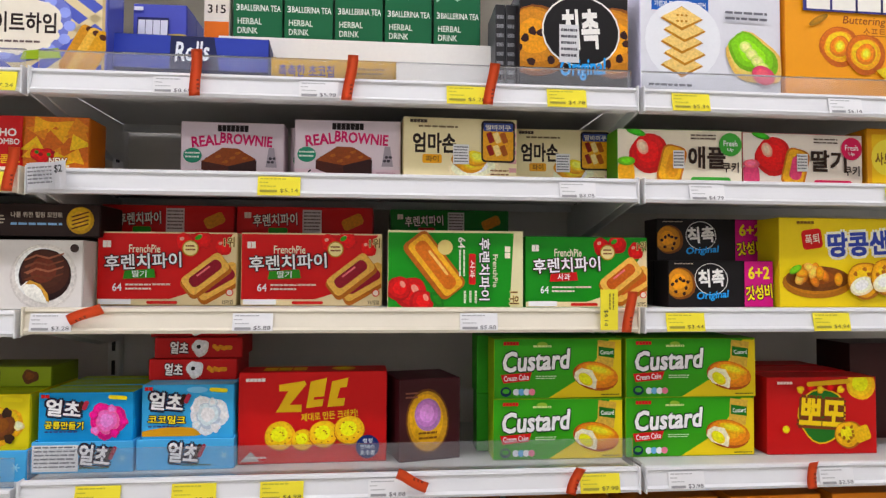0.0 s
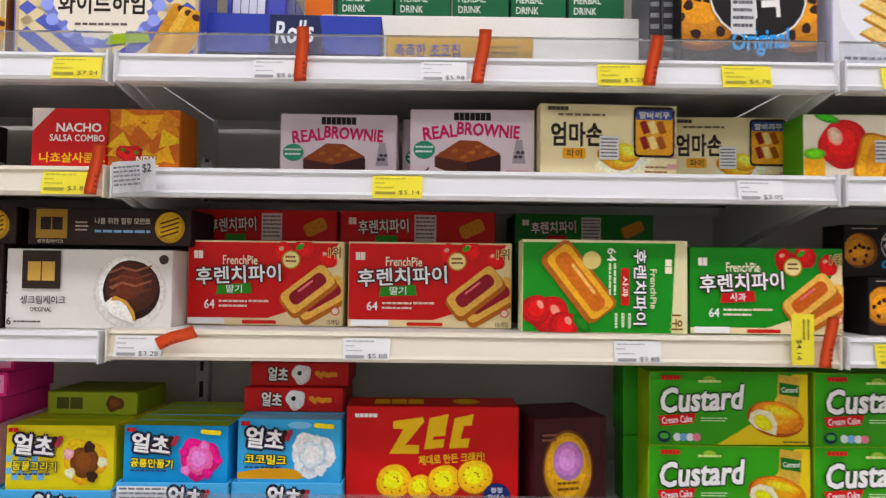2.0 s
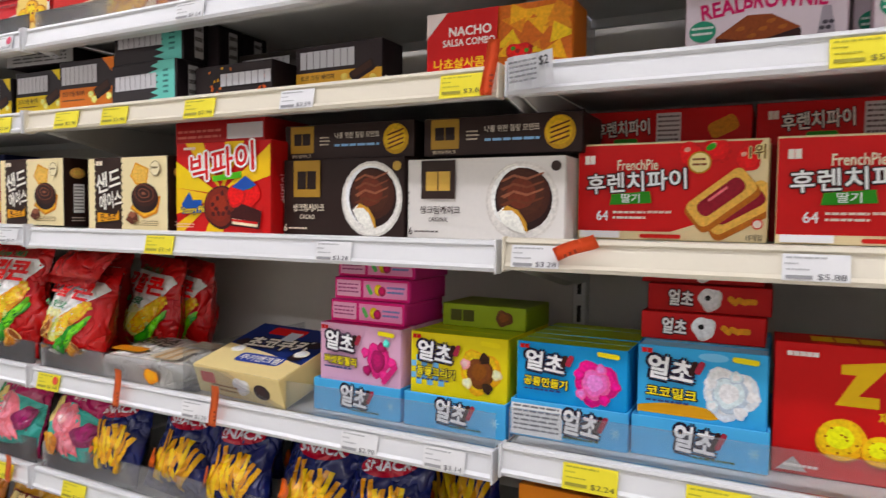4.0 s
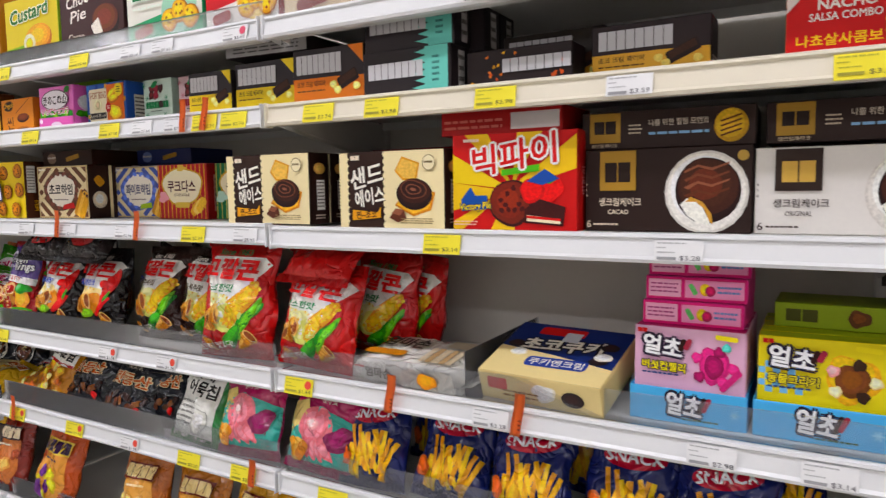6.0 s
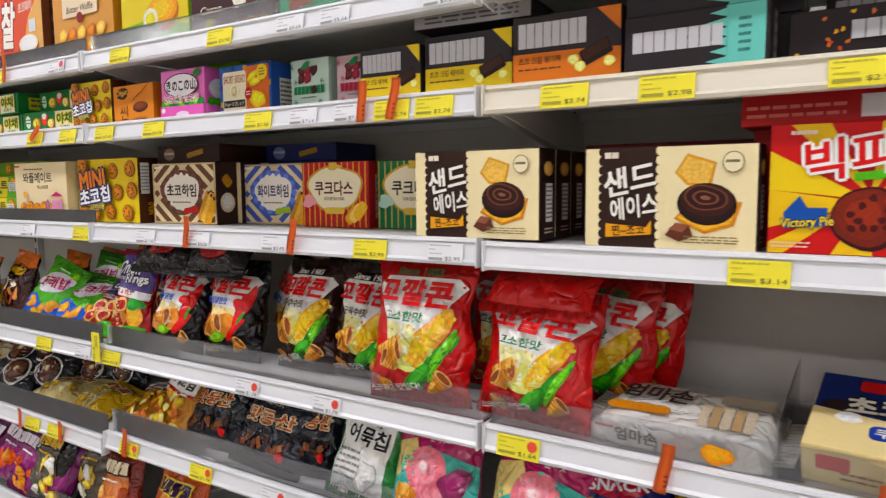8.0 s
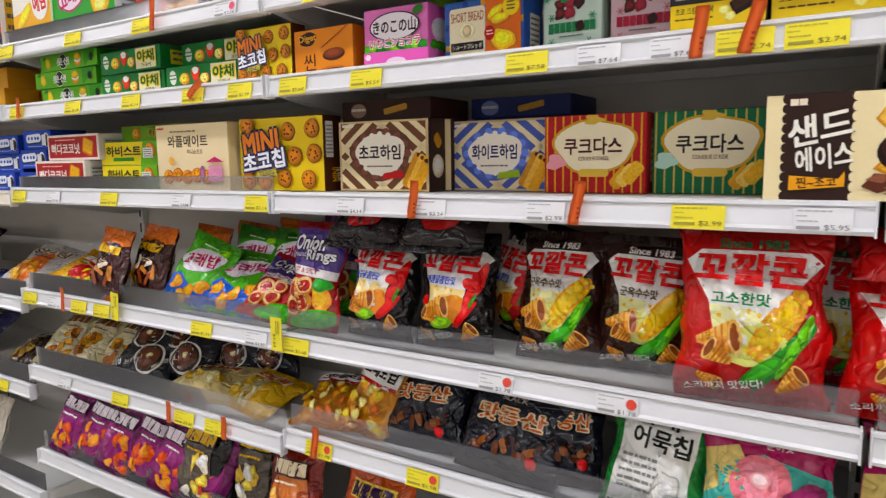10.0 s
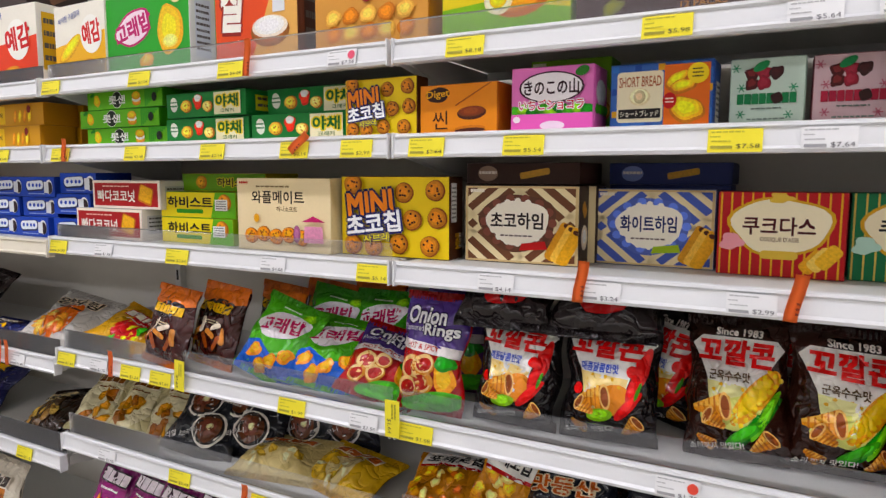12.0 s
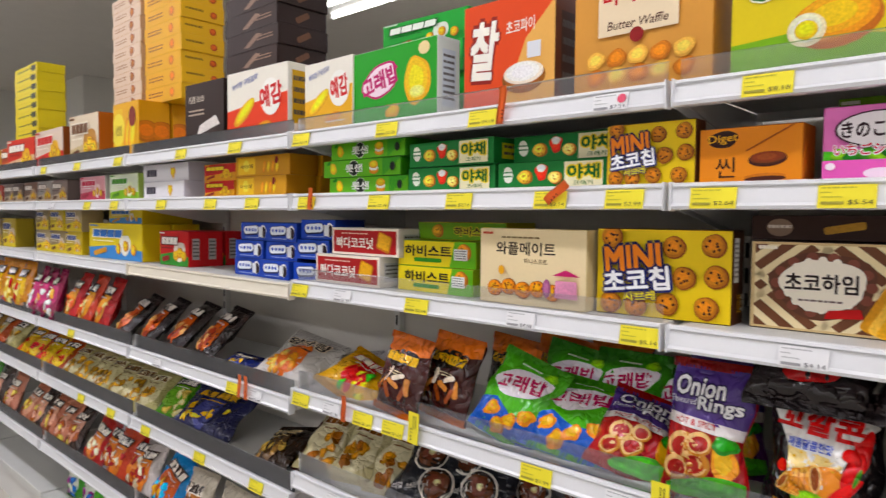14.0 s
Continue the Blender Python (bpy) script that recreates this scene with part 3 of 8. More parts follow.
def round_crackers(p):
    p.poly("maker_mark", [(0.25, 0.56), (0.42, 0.56), (0.42, 0.64), (0.34, 0.64), (0.45, 0.86), (0.44, 0.9), (0.27, 0.86), (0.27, 0.79), (0.33, 0.79)], "#f2c714")
    for k in range(2):
        a = 0.45 + 0.145 * k
        p.poly("maker_mark", [(a, 0.6 + 0.01 * k), (a + 0.11, 0.62), (a + 0.14, 0.93), (a + 0.03, 0.89)], "#f2c714")
    p.poly("maker_mark", [(0.5, 0.69), (0.58, 0.7), (0.585, 0.73), (0.505, 0.72)], "#c81f24")
    p.poly("maker_mark", [(0.66, 0.7), (0.74, 0.71), (0.755, 0.83), (0.68, 0.82)], "#c81f24")
    p.text("제대로 만든 크래커!", 0.61, 0.52, 0.085, "#f2cf2a", 0.38, 4, 0.03)
    for u, v, r in ((0.28, 0.31, 0.165), (0.43, 0.26, 0.12), (0.57, 0.32, 0.155), (0.745, 0.36, 0.165)):
        p.oval("picture", u, v - 0.01, r * 1.03, r * 0.97, "#a86a14", 8, 0.015)
        p.oval("picture", u, v, r, r * 0.93, "#edb93e", 8, 0.015)
        p.layer += 1
        for i in range(9):
            a, q = 0.75 * i, r * (0.22 if i < 3 else 0.62)
            p.oval("picture", u + q * math.cos(a) * p.h / p.w, v + q * math.sin(a), r * 0.07, r * 0.05, "#9c6514", 0, 0, 7, 0)
    p.oval("badge", 0.87, 0.17, 0.13, 0.13, "#20357c")
    p.text("청정", 0.87, 0.235, 0.05, "#dfe6f5", 0.065)
    p.text("안데스", 0.87, 0.17, 0.05, "#dfe6f5", 0.1)
    p.text("호수물", 0.87, 0.105, 0.05, "#dfe6f5", 0.1)
    p.mark(0.115, 0.92, 0.13, 0.035, "#f2e8e4", 5)
    p.poly("badge", [(0.02, 0.04), (0.15, 0.04), (0.09, 0.15)], "#b9b2ae")
    p.lines(0.12, 0.075, 0.14, 0.05, 1, "#e6dcd8", 3)


def brownie(p):
    p.rect("panel", 0.0, 0.0, 1, 0.2, "#e9d3dc")
    p.mark(0.5, 0.9, 0.3, 0.11, "#2a2024", 7)
    for i, (s, u, t) in enumerate((("REAL", 0.24, 7), ("BROWNIE", 0.63, -4))):
        p.text(s, u, 0.68 + 0.03 * i, 0.17, "#c82c68", 0.27 if i == 0 else 0.5, t, 0.05)
    p.poly("picture", [(0.2, 0.2), (0.46, 0.02), (0.73, 0.08), (0.73, 0.36), (0.6, 0.48), (0.24, 0.4)], "#3b1a10")
    p.poly("picture", [(0.2, 0.34), (0.46, 0.26), (0.73, 0.38), (0.55, 0.56), (0.4, 0.57)], "#8b4c2a")
    p.poly("picture", [(0.2, 0.2), (0.46, 0.03), (0.46, 0.26), (0.2, 0.34)], "#5c2c18")
    for u, v in ((0.36, 0.42), (0.5, 0.4), (0.55, 0.48), (0.43, 0.33), (0.62, 0.4)):
        p.oval("picture", u, v, 0.05, 0.025, "#a8683c", 12, 0.1)
    p.oval("badge", 0.115, 0.43, 0.15, 0.125, "#3f8f72")
    p.lines(0.115, 0.43, 0.14, 0.13, 2, "#e8f0e8", 2)
    p.poly("badge", [(0.82, 0.25), (0.93, 0.25), (0.9, 0.58), (0.85, 0.58)], "#a9a0a8")
    for k in range(4):
        p.oval("badge", 0.85 + 0.018 * k, 0.34 + 0.06 * (k % 2), 0.028, 0.024, "#4a444c")
    p.text("6", 0.145, 0.12, 0.13, "#2a2024")
    p.lines(0.2, 0.1, 0.05, 0.07, 1, "#5a444c", 4)
    p.lines(0.86, 0.1, 0.18, 0.12, 2, "#c9a6b4", 4)


def leaf_pie(p):
    p.layer += 1
    for k in range(7):
        p.rect("panel", 0.93, 0.02 + 0.14 * k, 0.995, 0.09 + 0.14 * k, "#d8a8a8", 0)
    p.text("엄마손", 0.27, 0.60, 0.3, "#33251c", 0.37, 0, 0.05)
    p.pill("badge", 0.25, 0.35, 0.17, 0.14, "#e4ab3c", 0, 0.2)
    p.text("파이", 0.25, 0.35, 0.1, "#4a2c12", 0.11)
    p.oval("picture", 0.62, 0.22, 0.42, 0.2, "#efe3c2", 5)
    for i in range(4):
        p.oval("picture", 0.56 + 0.03 * i, 0.3 + 0.03 * i, 0.26 - 0.03 * i, 0.15 - 0.02 * i, ("#d39a3e", "#ecc76e")[i % 2], -15, 0.05)
    p.pill("picture", 0.83, 0.64, 0.3, 0.66, "#2e2622", 0, 0.12)
    p.pill("picture", 0.83, 0.6, 0.27, 0.52, "#d9a45c", 0, 0.1)
    for i in range(6):
        p.pill("picture", 0.76 + 0.06 * (i % 3), 0.5 + 0.2 * (i // 3), 0.05, 0.17, ("#7d2b1f", "#f0d9a2", "#9a5a2a")[i % 3], 20, 0.2)
    p.rect("picture", 0.70, 0.8, 0.96, 0.93, "#3d4a86")
    p.text("딸바끼쿠", 0.83, 0.86, 0.09, "#f5efe0", 0.22)
    p.rect("sticker", 0.43, 0.27, 0.57, 0.58, "#e6e6e6")
    p.lines(0.5, 0.42, 0.12, 0.27, 6, "#6a6a6e", 2)
    p.lines(0.3, 0.84, 0.34, 0.07, 1, "#7a6a50", 2)
    p.mark(0.13, 0.93, 0.15, 0.05, "#4a4038", 5)
    p.lines(0.84, 0.14, 0.16, 0.12, 2, "#8a6a50", 3)


def fruit_cookie(fruit, word, dot, jam):
    def art(p):
        p.oval("picture", 0.255, 0.56, 0.36, 0.36, fruit, 10, 0.03)
        p.oval("picture", 0.2, 0.68, 0.1, 0.14, "#f0a898", 25)
        p.oval("picture", 0.15, 0.94, 0.18, 0.06, "#4e9440", -14)
        p.pill("picture", 0.07, 0.22, 0.13, 0.36, jam, 4, 0.3)
        p.oval("picture", 0.07, 0.42, 0.16, 0.08, "#cf6a7a" if jam != "#e8b23a" else "#74b04a")
        p.pill("picture", 0.43, 0.36, 0.2, 0.72, "#b9772e", -14, 0.3)
        p.pill("picture", 0.43, 0.37, 0.17, 0.64, "#e2b061", -14, 0.3)
        p.pill("picture", 0.44, 0.36, 0.1, 0.44, jam if jam != "#e8b23a" else "#d49a3a", -14, 0.4)
        p.text(word, 0.71, 0.5, 0.38, "#3a2518", 0.29, 0, 0.05)
        p.text("쿠키", 0.9, 0.33, 0.18, "#3a2518", 0.13, 0, 0.04)
        p.pill("badge", 0.74, 0.1, 0.32, 0.1, dot, 0, 0.5)
        p.oval("badge", 0.9, 0.74, 0.21, 0.21, dot)
        p.text("Fresh", 0.9, 0.76, 0.1, "#ffffff", 0.11)
        p.text("Up", 0.9, 0.64, 0.07, "#ffffff", 0.05)
        p.rect("sticker", 0.44, 0.3, 0.53, 0.62, "#e4e4e2")
        p.lines(0.485, 0.46, 0.08, 0.28, 5, "#6a6a6e", 2)
        p.lines(0.68, 0.86, 0.2, 0.12, 2, "#5a4a40", 3)
    return art


def nacho(p):
    p.poly("picture", [(0.52, 0), (1, 0), (1, 1), (0.5, 1)], "#c8741c")
    rnd = random.Random(5)
    for i in range(16):
        u, v, a = rnd.uniform(0.58, 0.94), rnd.uniform(0.12, 0.9), rnd.uniform(0, 6)
        p.poly("picture", [(u + 0.11 * math.cos(a + k), v + 0.17 * math.sin(a + k)) for k in (0, 2.0, 4.2)], ("#e9b437", "#d8921f", "#f0c95c")[i % 3])
    p.oval("picture", 0.66, 0.32, 0.2, 0.13, "#b32317", 0, 0.1)
    for i in range(6):
        p.oval("picture", 0.59 + 0.03 * i, 0.33 + 0.04 * (i % 2), 0.035, 0.03, ("#d84f25", "#4c8a2c", "#8f160f")[i % 3])
    p.poly("panel", [(0, 0), (0.5, 0), (0.52, 1), (0.16, 1), (0.0, 0.6)], "#c41f30")
    p.poly("panel", [(0, 0.62), (0.16, 1.0), (0.0, 1.0)], "#efe2dc")
    p.text("NACHO", 0.32, 0.7, 0.13, "#f4eee8", 0.3, 0, 0.04)
    p.text("SALSA COMBO", 0.31, 0.54, 0.1, "#f4eee8", 0.37, 0, 0.03)
    p.text("나쵸살사콤보", 0.28, 0.24, 0.15, "#f1c62e", 0.44, 0, 0.03)
    p.text("NEW", 0.78, 0.22, 0.1, "#f6eed8", 0.13, 0, 0.05, 0, "#8a1a14", 0.12)
    p.lines(0.78, 0.12, 0.17, 0.07, 1, "#f3e6cc", 3)


def choc_bar(band, corner=False, dark="#3a3133", mint=False, orange=False):
    def art(p):
        if mint:
            p.rect("panel", 0.72, 0, 0.97, 1, "#79c3b6")
            for i in range(6):
                p.poly("panel", [(0.58 + 0.03 * (i % 2), 0.14 + 0.15 * i), (0.73, 0.06 + 0.15 * i), (0.73, 0.2 + 0.15 * i)], "#79c3b6", 0)
            p.lines(0.84, 0.5, 0.08, 0.6, 5, "#3c6a66", 2)
        elif band:
            p.poly("panel", [(0, 0), (1, 0), (1, 0.46), (0.6, 0.48), (0, 0.48)], band)
            p.text("초코 크림 웨이퍼", 0.26, 0.38, 0.1, "#3a2418", 0.4)
            p.lines(0.26, 0.25, 0.4, 0.06, 1, "#5a4226", 2)
            p.pill("picture", 0.78, 0.42, 0.28, 0.22, "#2c1812", 24, 0.15)
            p.pill("picture", 0.775, 0.45, 0.24, 0.13, "#4b2c1f", 24, 0.15)
            for u, v in ((0.58, 0.34), (0.64, 0.24), (0.9, 0.28)):
                p.oval("picture", u, v, 0.08, 0.07, "#e8d48a", 0, 0.05)
        if corner:
            p.poly("panel", [(0.78, 1), (1, 1), (1, 0.66)], band)
        if orange:
            rnd = random.Random(2)
            for i in range(14):
                p.oval("picture", rnd.uniform(0.03, 0.5), rnd.uniform(0.12, 0.9), 0.035, 0.05, ("#d07a24", "#e8b25c", "#b85a18")[i % 3], 40 * i, 0.15, 8)
            for i in range(6):
                p.oval("picture", rnd.uniform(0.8, 0.97), rnd.uniform(0.2, 0.6), 0.07, 0.05, "#c8641e", 40 * i, 0.2, 8)
            p.rect("panel", 0.0, 0.0, 1.0, 0.13, "#c98a3c")
        p.mark(0.38 if not orange else 0.68, 0.72 if band else 0.56, 0.64, 0.34, "#c4c2c4", 8)
    return art


def truffle(mark, tint):
    def art(p):
        for i in range(5):
            p.oval("picture", 0.3 + 0.16 * (i % 3), 0.78 - 0.14 * (i // 3), 0.1, 0.09, ("#5a2422", "#7c2d34", "#43201c")[i % 3], 20 * i, 0.1)
        p.oval("picture", 0.42, 0.88, 0.12, 0.06, "#3f8a58", 30)
        p.mark(0.5, 0.42, 0.8, 0.15, mark, 8)
        p.pill("picture", 0.64, 0.42, 0.15, 0.15, "#3c1d18", 20, 0.3)
        for u, v in ((0.16, 0.58), (0.16, 0.2), (0.85, 0.56), (0.8, 0.18), (0.08, 0.86)):
            for k in range(3):
                p.pill("picture", u, v, 0.13, 0.014, tint, 60 * k, 0.5)
        p.lines(0.5, 0.27, 0.4, 0.05, 1, "#5a6a60", 2)
        p.lines(0.5, 0.12, 0.5, 0.05, 1, "#7a8a80", 3)
    return art


def shortbread(p):
    p.layer += 1
    for i in range(9):
        for j in range(6):
            if (i + j) % 2:
                p.oval("panel", 0.05 + i * 0.115, 0.08 + j * 0.17, 0.07, 0.07, ("#27468a", "#3f6fb4", "#d0a02a")[(i + 2 * j) % 3], 45, 0, 4, 0)
    p.pill("panel", 0.3, 0.5, 0.46, 0.76, "#ece3c6", 0, 0.08)
    p.text("SHORT BREAD", 0.3, 0.73, 0.15, "#a0522a", 0.42, 0, 0.02)
    p.oval("picture", 0.3, 0.5, 0.16, 0.13, "#e0d4b0")
    p.oval("picture", 0.3, 0.5, 0.09, 0.1, "#b9ad8a")
    p.rect("ribbon", 0.09, 0.18, 0.51, 0.32, "#241f1e")
    p.text("ショートブレッド", 0.3, 0.25, 0.09, "#f0ead8", 0.38)
    p.rect("panel", 0.54, 0.04, 0.97, 0.95, "#d8742a")
    for u, v, a in ((0.66, 0.72, 35), (0.72, 0.62, 10), (0.76, 0.28, -15)):
        p.oval("picture", u, v, 0.26 if v < 0.4 else 0.2, 0.19 if v < 0.4 else 0.1, "#b9761e", a, 0.06)
        p.oval("picture", u, v + 0.02, 0.23 if v < 0.4 else 0.17, 0.16 if v < 0.4 else 0.075, "#f0bb4a", a, 0.06)
    p.oval("badge", 0.86, 0.8, 0.15, 0.15, "#f0d428")
    p.lines(0.86, 0.8, 0.1, 0.16, 3, "#3c3a1c", 3)
    p.oval("badge", 0.6, 0.42, 0.1, 0.12, "#b52a24")
    p.lines(0.6, 0.42, 0.08, 0.1, 2, "#f3e6d8", 3)


def mushroom_choc(p):
    for i in range(9):
        p.oval("picture", 0.06 + 0.11 * i, 0.33 + 0.03 * (i % 2), 0.12, 0.08, ("#4c8e35", "#7fb04a", "#2f6e2c")[i % 3], 0, 0.1)
    p.rect("panel", 0, 0, 1, 0.28, "#dd6cb4")
    p.oval("panel", 0.5, 0.68, 0.52, 0.24, "#4a2233")
    p.oval("panel", 0.5, 0.68, 0.49, 0.22, "#f6eef0")
    p.text("きのこの山", 0.5, 0.68, 0.22, "#3b2029", 0.66, 0, 0.04)
    p.text("いちごショコラ", 0.5, 0.42, 0.15, "#c22a4a", 0.78, 0, 0.03, 0, "#ffffff", 0.1)
    p.oval("badge", 0.52, 0.1, 0.2, 0.07, "#f4dcec")
    p.oval("badge", 0.87, 0.9, 0.11, 0.07, "#3c7a34", 20)
    p.oval("badge", 0.08, 0.2, 0.06, 0.05, "#f4e4ec")


def thin_biscuit(p):
    p.oval("badge", 0.24, 0.8, 0.27, 0.15, "#3d2112", 4, 0.04)
    p.text("Diget", 0.24, 0.8, 0.18, "#e9b04a", 0.3, 3)
    p.text("씬", 0.27, 0.3, 0.36, "#3d2112", 0.2, 0, 0.0)
    p.oval("picture", 0.68, 0.42, 0.32, 0.13, "#4c2617", 3)
    p.oval("picture", 0.68, 0.45, 0.3, 0.1, "#6b3a22", 3)
    p.pill("picture", 0.7, 0.78, 0.5, 0.022, "#8a4c14", 28)
    p.oval("picture", 0.66, 0.12, 0.34, 0.06, "#c07a2a", 2)
    p.oval("picture", 0.66, 0.08, 0.34, 0.05, "#5a2d18", 2)


def choc_chip_minis(p):
    for u, v in ((0.6, 0.8), (0.88, 0.83), (0.9, 0.5), (0.68, 0.47), (0.56, 0.17), (0.84, 0.16), (0.13, 0.14), (0.33, 0.13), (0.14, 0.9)):
        p.biscuit(u, v, 0.135, "#a9713d", "#3f2012", 6, 0.95, "#7b4a22")
    p.text("MINI", 0.3, 0.67, 0.27, "#ec8f1e", 0.42, 6, 0.06, 0.0, "#2b2858", 0.12)
    p.text("초코칩", 0.33, 0.42, 0.25, "#ffffff", 0.5, 7, 0.05, 0.0, "#2b2f6e", 0.13)
    p.text("사브레", 0.36, 0.24, 0.11, "#f3e03a", 0.24, 7, 0.03, 0, "#2b2f6e", 0.1)


def side_panel(u0, v0, u1, v1, colour="#e8e6e2", n=6):
    def art(p):
        p.rect("nutrition_panel", u0, v0, u1, v1, colour)
        p.lines((u0 + u1) / 2, (v0 + v1) / 2, (u1 - u0) * 0.85, (v1 - v0) * 0.85, n, "#55504c", 3)
    return art


def vegetable_cracker(p):
    p.oval("badge", 0.1, 0.55, 0.22, 0.3, "#eef0e4", 10)
    p.lines(0.1, 0.55, 0.1, 0.3, 2, "#3f7a4c", 2)
    p.biscuit(0.27, 0.45, 0.32, "#e2b765", "#b57d2c", 5, 0.8)
    p.oval("picture", 0.42, 0.62, 0.26, 0.3, "#c9472c", 0, 0.1)
    p.oval("picture", 0.42, 0.75, 0.2, 0.14, "#f0e8d8", 0, 0.05)
    p.biscuit(0.55, 0.4, 0.28, "#e9c880", "#c08a3a", 5, 0.8)
    p.rect("panel", 0.63, 0.06, 0.95, 0.93, "#ece6c6")
    p.text("야채", 0.79, 0.58, 0.46, "#235a2a", 0.26, 0, 0.06, 0, "#e8d23c", 0.14)
    p.text("크래커", 0.79, 0.2, 0.16, "#3f6a34", 0.16)


def sandwich_cracker(p):
    p.layer += 1
    for i in range(10):
        p.rect("panel", 0.78 + 0.022 * i, 0.1 * i, 0.8 + 0.022 * i, 1, "#4c9a3c", 0)
    p.oval("picture", 0.14, 0.5, 0.28, 0.34, "#e9b52c", 20, 0.05)
    p.oval("picture", 0.08, 0.84, 0.2, 0.1, "#2f7a34", 20, 0.1)
    p.oval("badge", 0.42, 0.5, 0.46, 0.46, "#f2f2ea")
    p.oval("badge", 0.42, 0.5, 0.43, 0.43, "#1c2a1e")
    p.text("롯샌", 0.42, 0.5, 0.44, "#f4f4f0", 0.22, 0, 0.04)
    p.oval("picture", 0.68, 0.3, 0.36, 0.2, "#c98a3e")
    p.oval("picture", 0.68, 0.46, 0.38, 0.16, "#f3ecd8")
    p.oval("picture", 0.68, 0.64, 0.36, 0.22, "#dba552")
    p.oval("badge", 0.91, 0.5, 0.2, 0.24, "#1c2a1e")


def butter_biscuit(p):
    p.rect("panel", 0.05, 0.1, 0.38, 0.9, "#e6c11f")
    p.oval("badge", 0.21, 0.52, 0.28, 0.3, "#f2de72")
    p.text("사브레", 0.21, 0.5, 0.2, "#6b4416", 0.25, 0, 0.03)
    for i in range(4):
        p.oval("picture", 0.55 + 0.08 * i, 0.42, 0.12, 0.3, ("#c98b35", "#e3b25c")[i % 2], -12)
    p.oval("badge", 0.78, 0.72, 0.14, 0.18, "#7c2f2a")


def cream_cake(dark):
    def art(p):
        ink_text = "#e9dcc8" if dark else "#4a3a34"
        p.oval("picture", 0.745, 0.47, 0.46, 0.48, "#d9d5ce" if dark else "#d5d0ca")
        p.oval("picture", 0.745, 0.47, 0.43, 0.45, "#efece6" if dark else "#dedad4")
        p.oval("picture", 0.755, 0.49, 0.36, 0.38, "#2c1511", 0, 0.01)
        p.oval("picture", 0.755, 0.53, 0.33, 0.33, "#4e2a20", 0, 0.02)
        for k, (v, c) in enumerate(((0.74, "#8a5b48"), (0.64, "#6e4232"), (0.55, "#8a5b48"), (0.45, "#5e3526"))):
            p.poly("picture", [(0.62 + 0.012 * k, v - 0.05), (0.7, v + 0.02), (0.78, v - 0.02), (0.875, v + 0.05), (0.88, v + 0.075), (0.78, v + 0.01), (0.7, v + 0.05), (0.62, v - 0.02)], c)
        p.poly("picture", [(0.6, 0.33), (0.64, 0.4), (0.69, 0.36), (0.73, 0.3), (0.76, 0.18), (0.78, 0.08), (0.7, 0.12), (0.64, 0.2)], "#f6f2ea")
        p.poly("picture", [(0.63, 0.36), (0.69, 0.36), (0.74, 0.28), (0.77, 0.13), (0.79, 0.1), (0.78, 0.22), (0.73, 0.36), (0.66, 0.42)], "#c79a5c")
        p.rect("plate", 0.10, 0.5, 0.33, 0.98, "#a98648" if dark else "#3a2a24")
        p.mark(0.215, 0.72, 0.17, 0.24, "#2e1d17" if dark else "#c9a663", 2)
        p.text("생크림케이크", 0.23, 0.36, 0.1, ink_text, 0.27)
        p.text("CACAO" if dark else "ORIGINAL", 0.22, 0.24, 0.055, ink_text, 0.13)
        p.text("6", 0.03, 0.09, 0.09, ink_text)
        p.lines(0.14, 0.08, 0.16, 0.05, 1, ink_text, 3)
        p.oval("badge", 0.95, 0.88, 0.06, 0.06, "#b89a5c" if dark else "#4a3a34")
        p.lines(0.02, 0.5, 0.015, 0.2, 3, ink_text, 3)
    return art


def cream_cake_edge(p):
    p.rect("plate", 0.05, 0.18, 0.24, 0.96, "#a98648")
    p.mark(0.145, 0.58, 0.14, 0.34, "#2e1d17", 2)
    p.text("생크림케이크", 0.14, 0.1, 0.1, "#d8c8b0", 0.16)
    p.lines(0.33, 0.5, 0.08, 0.3, 3, "#c8b8a4", 2)
    p.text("나를 위한 힐링 모먼트", 0.58, 0.66, 0.17, "#dcd0c0", 0.34)
    p.lines(0.58, 0.36, 0.34, 0.16, 1, "#8fb4d4", 2)
    p.oval("picture", 0.87, 0.5, 0.4, 0.42, "#c39a54")
    for k in range(4):
        p.pill("picture", 0.87, 0.32 + 0.12 * k, 0.12, 0.045, "#5c3820", 18, 0.5)


